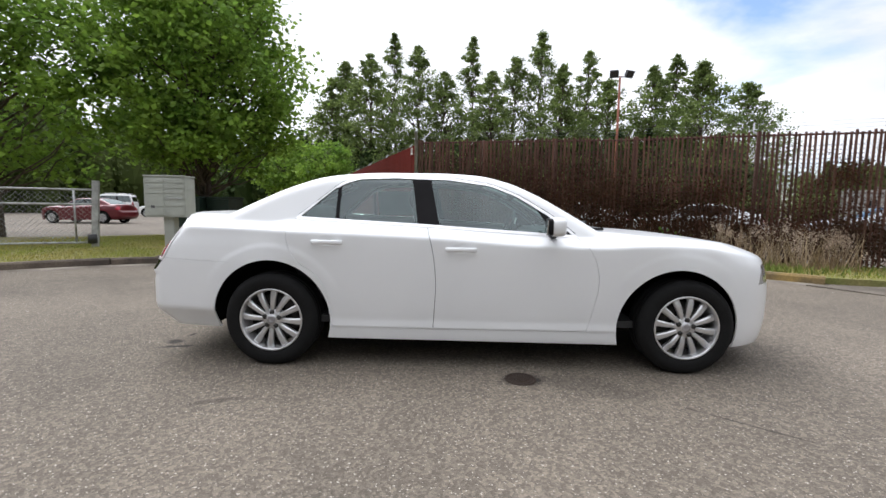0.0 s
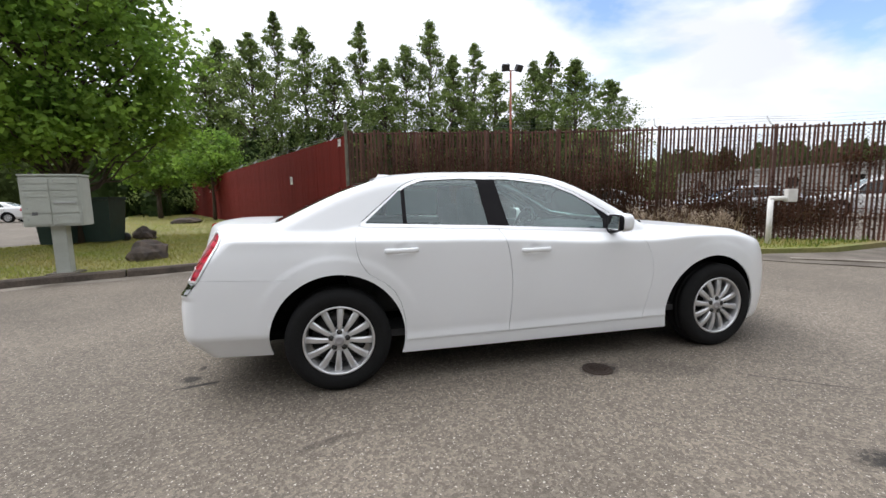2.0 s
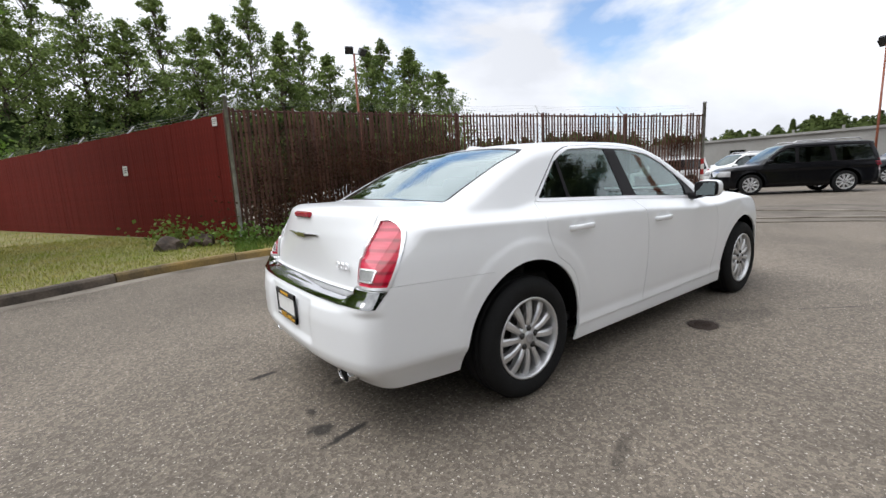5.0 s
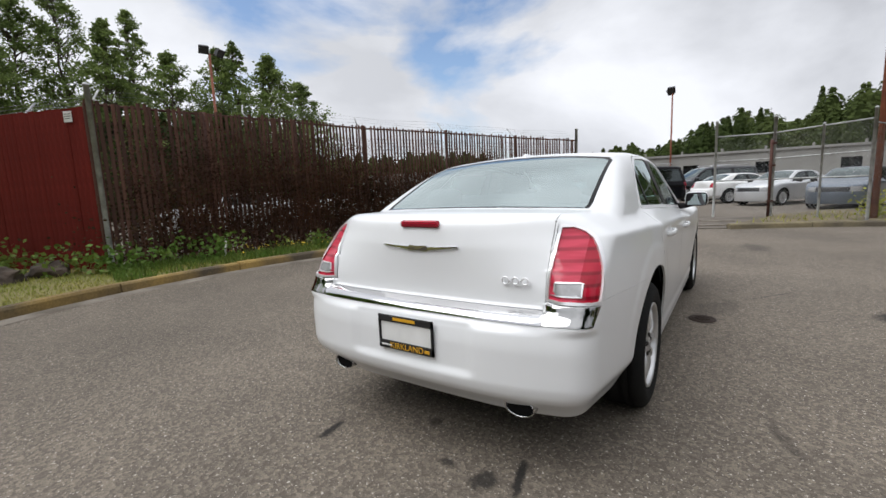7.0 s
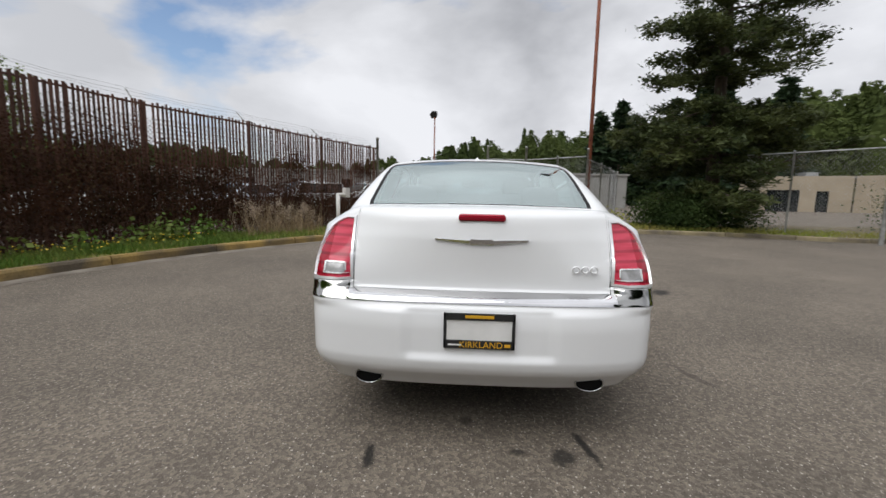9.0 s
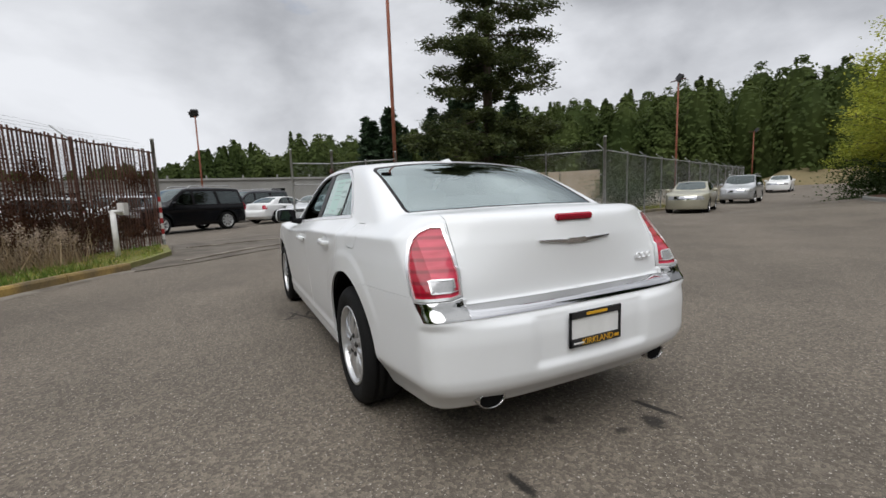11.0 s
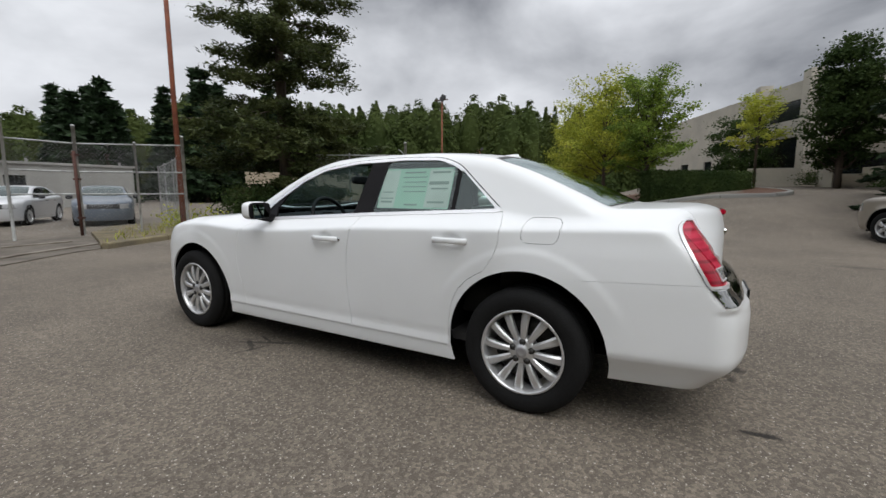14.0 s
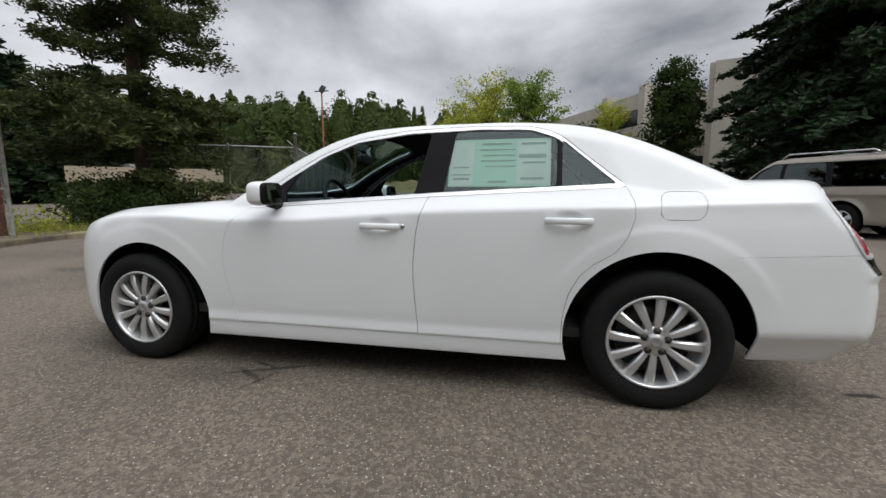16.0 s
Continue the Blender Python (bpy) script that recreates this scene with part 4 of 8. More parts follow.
Geo().box((0.38, -0.13, 1.06), (0.2, 0.14, 0.28), -20, 0.012).obj("keypad_box", M_WHITE, kp)

stake = thing("marker_stake", "short white plastic stake in the weeds at the fence foot", "stake", (0.3, 6.75, 0.1))
Geo().tube([(0, 0, -0.05), (0.02, 0, 0.22), (0.05, 0.0, 0.36)], [0.02, 0.018, 0.014], 8).obj("shaft", M_WHITE, stake, smooth=True)
Geo().box((0.055, 0, 0.38), (0.05, 0.02, 0.05), 0, 0.004).obj("cap", M_WHITE, stake)

# cluster mailbox
mb = thing("cluster_mailbox", "grey-green cluster mailbox with small locked doors on a pedestal", "mailbox", (-6.0, 4.72, 0.1), 7)
Geo().box((0, 0, 0.41), (0.2, 0.2, 0.84), bevel=0.01).obj("pedestal", M_MAILBOX, mb)
Geo().box((0, 0, 0.01), (0.42, 0.42, 0.06), bevel=0.01).obj("foot_plate", M_APRON, mb)
Geo().box((0, 0, 1.22), (0.78, 0.44, 0.80), bevel=0.012).obj("cabinet", M_MAILBOX, mb)
Geo().box((0, 0, 1.64), (0.80, 0.47, 0.035), bevel=0.01).obj("roof", M_MAILBOX, mb)
for col in range(2):
    for row in range(6):
        h = 0.095 if row < 4 else 0.16
        z = 1.55 - row * 0.105 if row < 4 else (1.115 if row == 4 else 0.935)
        d = Geo().box((-0.185 + 0.37 * col, -0.224, z), (0.35, 0.014, h), bevel=0.004).obj("mail_door", M_MAILBOX, mb)
        Geo().box((-0.31 + 0.37 * col, -0.233, z), (0.018, 0.008, 0.018), bevel=0.002).obj("lock", M_GALV, d)
Geo().box((0.185, -0.24, 1.2), (0.3, 0.02, 0.022)).obj("mail_slot", M_GALV, mb)
Geo().box((-0.22, -0.234, 1.03), (0.07, 0.005, 0.05)).obj("notice_bar", M_BAR, mb)

# bins behind the mailbox
for x, y, a in ((-9.15, 10.6, 5), (-8.25, 11.0, -6)):
    b = thing("wheeled_bin", "dark green plastic wheeled bin with a lid", "bin", (x, y, 0.1), a, group="bins")
    g = Geo()
    g.add([(-0.34, -0.34, 0.06), (0.34, -0.34, 0.06), (0.34, 0.34, 0.06), (-0.34, 0.34, 0.06), (-0.42, -0.42, 1.25), (0.42, -0.42, 1.25), (0.42, 0.42, 1.25), (-0.42, 0.42, 1.25)],
          [(3, 2, 1, 0), (0, 1, 5, 4), (1, 2, 6, 5), (2, 3, 7, 6), (3, 0, 4, 7), (4, 5, 6, 7)])
    g.obj("body", M_BIN, b)
    Geo().box((0, 0, 1.3), (0.92, 0.94, 0.09), bevel=0.03).obj("lid", M_BIN, b)
    for s in (-1, 1):
        Geo().lathe([(0, -0.04), (0.13, -0.04), (0.14, 0), (0.13, 0.04), (0, 0.04)], (s * 0.36, 0.36, 0.13), 14).obj("wheel", M_DARK, b, smooth=True)


# boulders
def boulder(at, s, seed, label):
    bm = bmesh.new()
    bmesh.ops.create_icosphere(bm, subdivisions=3, radius=1.0)
    for v in bm.verts:
        n = noise.noise(v.co * 1.3 + Vector((seed * 3.7, 0, 0))) * 0.35 + noise.noise(v.co * 3.1 + Vector((0, seed * 5.1, 0))) * 0.13
        v.co *= 1 + n
        v.co.z = max(v.co.z, -0.35)
        v.co = Vector((v.co.x * s[0], v.co.y * s[1], v.co.z * s[2]))
    me = bpy.data.meshes.new("boulder")
    bm.to_mesh(me)
    bm.free()
    me.materials.append(M_ROCK)
    ob = new("boulder", me)
    ob.location = (at[0], at[1], 0.12 + 0.25 * s[2])
    ob.rotation_euler = (0, 0, seed * 1.3)
    return tagged(ob, label, "boulder", "boulders on the lawn")


boulder((-5.35, 6.3), (0.44, 0.33, 0.30), 1, "dark brown boulder lying in the lawn")
boulder((-7.55, 11.8), (0.38, 0.3, 0.28), 2, "dark brown boulder lying in the lawn")
boulder((-2.55, 7.95), (0.30, 0.26, 0.20), 3, "small dark boulder at the foot of the red fence")
boulder((-1.95, 8.05), (0.36, 0.24, 0.19), 4, "small dark boulder at the foot of the red fence")
boulder((-9.3, 21.5), (0.75, 0.4, 0.22), 5, "flat dark boulder far back on the lawn")


# ---------------------------------------------------------------- grass, weeds, vines
def scatter(name, label, poly, count, size, material, seed, height=1.0, z=0.105, bound=None, lean=0.35, kind="stuff", keep=None, thick=0.09):
    """Blades standing in a polygon: thin upright triangles that taper and lean."""
    r = np.random.default_rng(seed)
    xs, ys = zip(*poly)
    x, y = r.uniform(min(xs), max(xs), count * 4), r.uniform(min(ys), max(ys), count * 4)
    ok = inside(x, y, poly)
    if keep is not None:
        ok &= keep(x, y, r)
    x, y = x[ok][:count], y[ok][:count]
    n = len(x)
    h = size * height * r.uniform(0.4, 1.3, n)
    a = r.uniform(0, 2 * math.pi, n)
    w = size * thick * r.uniform(0.7, 1.3, n)
    lx, ly = r.normal(size=n) * lean * h, r.normal(size=n) * lean * h
    zz = ground_z(x, y) + z
    p0 = np.stack([x - w * np.cos(a), y - w * np.sin(a), zz], 1)
    p1 = np.stack([x + w * np.cos(a), y + w * np.sin(a), zz], 1)
    p2 = np.stack([x + lx, y + ly, zz + h], 1)
    V = np.stack([p0, p1, p2], 1).reshape(-1, 3)
    ob = put(name, V, np.arange(3 * n).reshape(-1, 3), material)
    return tagged(ob, label, "grass", kind=kind)


bed = inset(KERB_N, 0.17)
near_lawn = [p for p in bed if p[0] > -12] + [(6.9, 3.1), (8.1, 2.9), (10.2, 3.2), (8.6, 4.3), (6.3, 5.4), (4.1, 6.5), (-1.3, 7.6), (-3.6, 13), (-8, 13), (-9.7, 11), (-12, 8.5)]
scatter("grass", "short patchy lawn grass", near_lawn, 70000, 0.055, M_GRASS, 1)
fence_bed = [p for p in bed if p[0] > -1.8] + [(6.9, 3.1), (8.1, 2.9), (10.2, 3.2), (8.6, 4.3), (6.3, 5.4), (4.1, 6.5), (-1.3, 7.6)]
scatter("weeds", "lush green weeds at the foot of the slat fence", fence_bed, 10000, 0.14, M_GRASS2, 2, keep=lambda x, y, r: r.uniform(size=x.shape) < (0.3 + 0.7 * (np.sin(x * 2.1) * np.sin(y * 3.3 + x) > -0.2)) * (1 - 0.9 * smooth01(x, 5.0, 6.6)))
far_lawn = [(-3.4, 12.5), (RED_END[0] + 0.2, RED_END[1] - 0.5), (RED_END[0] - 4.2, RED_END[1] - 1), (-13.2, 24), (-9.9, 13)]
scatter("grass", "mown lawn along the red fence", far_lawn, 30000, 0.06, M_GRASS, 3)
dry_line = [(5.4, 5.5), (6.3, 5.1), (7.5, 4.6), (7.4, 4.0), (6.0, 4.5), (5.2, 5.0)]
scatter("dry_grass", "tall dry seeding grass before the slat fence", dry_line, 380, 0.68, M_DRY, 4, lean=0.3, thick=0.014)
r = np.random.default_rng(41)
heads = np.stack([r.uniform(5.2, 7.6, 85), np.zeros(85), np.zeros(85)], 1)
heads[:, 1] = np.interp(heads[:, 0], [5.2, 7.6], [5.2, 4.25]) + r.uniform(-0.2, 0.45, 85)
heads[:, 2] = 0.1 + r.uniform(0.30, 0.80, 85)
plumes = np.repeat(heads, 34, axis=0) + r.normal(size=(85 * 34, 3)) * (0.035, 0.035, 0.065)
V, F = cards(plumes, 0.022, r, 0.0, 1.8, -0.4)
tagged(put("seed_heads", V, F, M_PLUME), "fluffy pinkish-beige seed heads of the dry grass", "grass", kind="stuff")
verge = [p for p in inset(KERB_E, 0.17) if p[1] > -40] + [(17, -40), (13.5, -26), (11.5, -17), (10, -13), (12, -9.5), (13.2, -6), (12.6, -3.4), (9.7, -1.7)]
scatter("grass", "yellowing weeds on the verge", verge, 13000, 0.15, M_GRASS, 6, keep=lambda x, y, r: r.uniform(size=x.shape) < 0.12 + 0.88 * smooth01(-y, 4.2, 6.5))
r = np.random.default_rng(9)
fl = np.stack([r.uniform(0.2, 4.0, 160), r.uniform(0, 1, 160), np.zeros(160)], 1)
fl[:, 1] = np.interp(fl[:, 0], [0.2, 4.0], [6.15, 4.9]) + fl[:, 1] * 0.9
fl[:, 2] = 0.25 + 0.1 * r.uniform(size=160)
V, F = cards(fl, 0.035, r, 0.8)
tagged(put("wild_flowers", V, F, M_YELLOWF), "small yellow wild flowers among the weeds", "flowers", kind="stuff")


def shrub_leaves(name, label, centres, per, sc, leaf, material, seed, flat=0.4, category="shrub", kind="stuff", droop=0.0):
    r = np.random.default_rng(seed)
    P = []
    for c, s in centres:
        P.append(np.array(c) + r.normal(size=(int(per * s * s), 3)) * np.array([sc, sc, sc * 0.75]) * s)
    P = np.concatenate(P)
    P[:, 2] = np.maximum(P[:, 2], ground_z(P[:, 0], P[:, 1]) + 0.12)
    V, F = cards(P, leaf, r, flat, 1.0, droop)
    return tagged(put(name, V, F, material), label, category, kind=kind)


r = random.Random(4)
shrub_leaves("weed_clump", "leafy bramble and nettles along the fence foot", [((x, float(np.interp(x, [-3.5, -1.4, 4.2, 6.3], [11.5, 7.4, 6.3, 5.2])) - r.uniform(0.1, 0.45), 0.3), r.uniform(0.5, 1.1)) for x in [r.uniform(-3.2, 5.5) for _ in range(27)]],
             110, 0.22, 0.09, M_GRASS2, 11)
# dead vines on the slats: thick brown mats with ragged outlines
P = []
r = np.random.default_rng(21)
fx = np.array([p[0] for p in FENCE_N])
fy = np.array([p[1] for p in FENCE_N])
for cx, cz, sx, sz, k in ((0.3, 1.5, 0.9, 0.6, 1500), (2.3, 1.5, 1.0, 0.55, 1900), (4.2, 1.3, 0.8, 0.45, 1500), (6.0, 1.0, 1.0, 0.4, 400), (9.0, 1.0, 0.5, 0.35, 500), (0.2, 0.7, 0.9, 0.35, 900), (2.0, 0.7, 1.0, 0.35, 900), (1.4, 1.9, 1.2, 0.4, 500), (3.4, 0.75, 1.0, 0.35, 1300), (5.6, 1.35, 0.35, 0.35, 800), (5.0, 0.9, 0.6, 0.35, 900), (6.4, 0.7, 0.9, 0.3, 800),
                          (7.3, 0.95, 0.4, 0.45, 1000), (7.6, 1.95, 0.18, 0.16, 260), (8.4, 0.65, 0.8, 0.28, 600), (9.9, 1.9, 0.25, 0.14, 300), (9.7, 0.6, 0.6, 0.28, 400)):
    x = cx + r.normal(size=k) * sx
    z = cz + r.normal(size=k) * sz
    ok = (x > -0.85) & (x < 10.3) & (z > 0.15) & (z < 2.75)
    x, z = x[ok], z[ok]
    P.append(np.stack([np.maximum(x, -0.8), np.interp(x, fx, fy) + r.choice([-0.05, 0.06], len(x)) + r.normal(size=len(x)) * 0.04, z], 1))
V, F = cards(np.repeat(np.concatenate(P), 5, axis=0) + r.normal(size=(5 * sum(map(len, P)), 3)) * (0.07, 0.016, 0.09), 0.036, r, 0.2)
tagged(put("dead_vine", V, F, M_VINE), "dry brown vine leaves matted on the slat fence", "vine", kind="stuff")

r = random.Random(14)
shrub_leaves("fence_thicket", "dark dry bramble thicket behind the slat fence", [((x, float(np.interp(x, fx, fy)) + r.uniform(0.35, 0.9), r.uniform(0.3, 0.8) + (0.9 if x < 5.2 and i % 2 else 0.0)), r.uniform(0.8, 1.2) * (1.0 if x < 5.2 else 0.75)) for i, x in enumerate(np.arange(-0.8, 10.0, 0.17))],
             900, 0.36, 0.055, M_THICKET, 15)
# ---------------------------------------------------------------- trees
broadleaf("maple_tree", "full green street maple with low limbs beside the mailbox", (-8.9, 10.9, 0.1), 9.5, 3.35, 2.2, 330, 120, 0.165, M_LEAF, 1, 0.19, 0.6, clump_size=0.105)
broadleaf("maple_tree", "full green maple at the edge of the lot", (-14.2, 8.8, 0.1), 9.0, 3.5, 2.0, 165, 100, 0.18, M_LEAF, 2, 0.17, 0.6, clump_size=0.11)
broadleaf("maple_tree", "bright green young tree by the red fence end", (-8.8, 25, 0.1), 5.4, 1.7, 2.2, 80, 60, 0.19, M_LEAF, 3, 0.1, 0.4)
broadleaf("maple_tree", "broad green tree far back along the lawn", (-13.5, 30, 0.1), 6.0, 2.2, 2.0, 100, 60, 0.24, M_LEAF, 4, 0.14, 0.5)
POPLARS = [(104.5, 14.5), (102.9, 17.6), (99.7, 18.5), (96.8, 19.3), (93.6, 17.4), (90.2, 15.5), (86.8, 20.6), (84.0, 17), (81.2, 17.3), (78.0, 18.7), (75.2, 15.5), (72.4, 17.9), (69.8, 15.2), (65.0, 15.4), (62.8, 15.2), (60.0, 14.0), (55.9, 12.5)]
for i, (a, e) in enumerate(POPLARS):
    D = 45 + 4 * math.sin(i * 2.4)
    x, y = -1.18 + D * math.cos(radians(a)), -3.88 + D * math.sin(radians(a))
    H = 1.28 + D * math.tan(radians(e))
    broadleaf("poplar_tree", "tall narrow poplar with pale gaps in its crown", (x, y, 0), H * (1.05 + 0.07 * math.sin(i * 5.1)), 5.7 + 1.0 * math.sin(i * 1.7), 1.0, 340, 52, 0.19, M_LEAF_P, 50 + i, 0.2, 0.45, clump_size=0.08, cone=True, limbs=False, group="poplar row")
open_pine("pine_tree", "ragged old pine with open layered boughs at the fence", (12.2, -9.1, 0.05), 15.0, 3.3, M_NEEDLE, 3)
conifer("fir_tree", "large dark fir beside the parked tan wagon", (-11.8, -14.2, gz(-11.8, -14.2)), 16, 5.6, M_NEEDLE_D, 4, 36, 16, 560, 0.05, 0.3, 0.125, 0.25, droop=0.3)
for i, (x, y, h, w) in enumerate(((2.0, -21.4, 6.5, 2.7), (-0.2, -19.6, 6.1, 1.8), (3.6, -24.5, 6.0, 2.4), (5.0, -28, 5.4, 2.2))):
    spray_tree("honey_locust", "yellow-green feathery tree in the mulch bed", (x, y, gz(x, y)), h, w, M_LEAF_Y if i != 1 else M_LEAF_YG, 70 + i, 26, group="mulch bed trees")
spray_tree("honey_locust", "slender yellow-green young tree by the hedge", (-4.9, -25.0, gz(-4.9, -25.0)), 4.8, 1.3, M_LEAF_Y, 80, 11, 0.06, fork=0.42, per=45)
broadleaf("green_tree", "dense green tree against the concrete building", (-7.95, -23.7, gz(-7.95, -23.7)), 7.0, 1.4, 1.0, 150, 190, 0.125, M_LEAF_D, 81, 0.13, 0.5)
broadleaf("green_tree", "dense dark green tree at the building entrance", (-4.6, -30, gz(-4.6, -30)), 4.6, 1.6, 0.8, 70, 150, 0.125, M_LEAF_D, 82, 0.1, 0.5)
shrub_leaves("gate_shrub", "round green shrub before the pine", [((11.0, -8.3, 0.7), 1.2), ((10.7, -7.4, 0.55), 1.0), ((11.8, -6.9, 0.6), 1.05), ((11.3, -9.5, 0.65), 1.15), ((12.6, -7.8, 0.8), 1.25)], 2300, 0.40, 0.085, M_LEAF_D, 31)
shrub_leaves("gate_shrub", "round green shrub behind the chain link", [((11.6, -16.5, 0.9), 1.6), ((12.6, -19, 0.9), 1.4)], 2200, 0.42, 0.075, M_LEAF_D, 32)
shrub_leaves("yellow_broom", "low yellow-green broom at the pole foot", [((12.0, -4.6, 0.35), 0.9), ((11.4, -5.3, 0.3), 0.8)], 500, 0.33, 0.08, M_LEAF_Y, 33)
# hedge and mulch bed to the south-west
bedSW = rounded([(6.2, -30), (4.4, -22.5), (2.8, -19.0), (0.8, -17.5), (-2.2, -16.6), (-4.6, -16.2), (-5.7, -17.6), (-5.3, -22), (-2, -31)], 2)
slab("mulch_bed", inset(bedSW, 0.14), 0.1, M_BARK_MULCH, "raised bed of red-brown bark mulch", "planting bed")
tagged(kerb("kerb_bed", bedSW, "pale concrete kerb round the mulch bed", "kerbs", M_CONC2), "pale concrete kerb round the mulch bed", "kerb")


def hedge(name, label, line, wide, z0, z1, leaf, material, seed):
    """A clipped hedge: a dense block along the line with small leaves all over it."""
    r = np.random.default_rng(seed)
    rows = along(line, 0.25)
    V, F = [], []
    for x, y, a in rows:
        nx_, ny_ = -math.sin(radians(a)), math.cos(radians(a))
        for o, z in ((-0.5, z0), (-0.52, z0 + 0.5 * (z1 - z0)), (-0.42, z1 - 0.05), (0.42, z1 - 0.05), (0.52, z0 + 0.5 * (z1 - z0)), (0.5, z0)):
            V.append((x + nx_ * o * wide * 0.88, y + ny_ * o * wide * 0.88, z + r.normal() * 0.015))
    for i in range(len(rows) - 1):
        F += [(6 * i + j, 6 * i + j + 1, 6 * i + j + 7, 6 * i + j + 6) for j in range(5)]
    F += [tuple(range(6)), tuple(range(6 * len(rows) - 1, 6 * len(rows) - 7, -1))]
    t = thing(name, label, "hedge")
    put("core", V, F, material, t)
    n = len(rows) * 330
    k = r.integers(0, len(rows), n)
    base = np.array(rows)
    px, py, pa = base[k, 0], base[k, 1], np.radians(base[k, 2])
    side = r.uniform(-1, 1, n)
    h = r.uniform(0, 1, n)
    top = r.uniform(size=n) < 0.35
    o = np.where(top, side * 0.48, np.sign(side) * 0.5) * wide
    z = np.where(top, z1, z0 + (z1 - z0) * h)
    s = r.uniform(-0.14, 0.14, n)
    P = np.stack([px + np.cos(pa) * s - np.sin(pa) * o, py + np.sin(pa) * s + np.cos(pa) * o, z], 1) + r.normal(size=(n, 3)) * 0.035
    for x, y, a in (rows[0], rows[-1]):
        o = r.uniform(-0.5, 0.5, 700) * wide
        ends = np.stack([x - math.sin(radians(a)) * o, y + math.cos(radians(a)) * o, r.uniform(z0, z1, 700)], 1)
        P = np.concatenate([P, ends + r.normal(size=(700, 3)) * 0.05])
    V, F = cards(P, leaf, r, 0.2)
    put("foliage", V, F, material, t)
    return t


hedge("clipped_hedge", "tall clipped dark green hedge in the mulch bed", [(-0.35, -18.7), (-2.3, -20.5), (-4.3, -22.3)], 1.0, 0.75, 2.12, 0.08, M_LEAF_D, 34)
shrub_leaves("dark_shrub", "dark rounded shrubs beside the road", [((5.6, -27.5, gz(5.6, -27.5) + 0.8), 2.0), ((6.6, -33, 1.2), 2.2), ((4.6, -30, 1.6), 2.0)], 1100, 0.43, 0.10, M_LEAF_D, 35)
shrub_leaves("dark_shrub", "low dark shrubs at the foot of the office wall", [((-7.4, -26.2, gz(-7.4, -26.2) + 0.4), 0.9), ((-9.3, -22.0, gz(-9.3, -22.0) + 0.4), 1.0)], 1500, 0.33, 0.07, M_LEAF_D, 36)


def woods(name, label, arc, seed, material, count, near, far, leaf, spiky=0.72, per=260):
    """A far belt of trees, conifers and round crowns mixed, as one mass."""
    r = np.random.default_rng(seed)
    P, N, C = [], [], []
    az, el = zip(*arc)
    for i in range(count):
        a = r.uniform(az[0], az[-1])
        D = r.uniform(near, far)
        top = 1.2 + D * math.tan(radians(float(np.interp(a, az, el)) * r.uniform(0.55, 1.05)))
        x, y = -3.2 + D * math.cos(radians(a)), 2.0 + D * math.sin(radians(a))
        k = int(per * r.uniform(0.7, 1.3))
        fir, girth = r.uniform() < spiky, r.uniform(0.75, 1.3)

        def wide(f):
            return girth * top * ((1 - f) * 0.21 + 0.01 if fir else 0.27 * np.sqrt(np.clip(1 - (2 * f - 0.9) ** 2, 0.02, 1)))

        f = r.uniform(0, 1, k) ** (0.7 if fir else 1.0)
        w = wide(f)
        for fc in (0.0, 0.25, 0.5, 0.72, 0.9):     # the dense inside of the crown
            for q in range(9):
                wc = 0.55 * wide(np.array(fc)) * r.uniform(0.8, 1.1)
                C.append((x + wc * math.cos(0.698 * q), y + wc * math.sin(0.698 * q), fc * top + ground_z(x, y) * 0.5))
        b = r.uniform(0, 2 * math.pi, k)
        w = w * np.sqrt(r.uniform(0.45, 1, k)) * (1 + 0.16 * np.sin(4 * b + i + 9 * f))
        P.append(np.stack([x + w * np.cos(b), y + w * np.sin(b), f * top + ground_z(x, y) * 0.5], 1))
        up = 0.45 + 0.9 * (f - 0.4)
        N.append(np.stack([np.cos(b), np.sin(b), up], 1))
    P, N = np.concatenate(P), np.concatenate(N) + r.normal(size=(sum(map(len, N)), 3)) * 0.27
    N /= np.linalg.norm(N, axis=1)[:, None]
    T = np.cross(N, r.normal(size=N.shape))
    T /= np.linalg.norm(T, axis=1)[:, None]
    B = np.cross(N, T)
    e = leaf * 0.78 * r.uniform(0.55, 1.25, len(P))[:, None]
    V = np.stack([P - T * e, P - B * e * 0.55 + N * e * 0.15, P + T * e * 0.8, P + B * e * 0.6 - N * e * 0.1], 1).reshape(-1, 3)
    F = [tuple(q) for q in np.arange(len(V)).reshape(-1, 4)]
    n = len(V)
    V = np.concatenate([V, np.array(C)])
    for i in range(len(C) // 45):
        F += [tuple(n + 45 * i + 9 * j + q for q in (k, (k + 1) % 9, 9 + (k + 1) % 9, 9 + k)) for j in range(4) for k in range(9)]
    return tagged(put(name, V, F, material), label, "woods", kind="stuff")


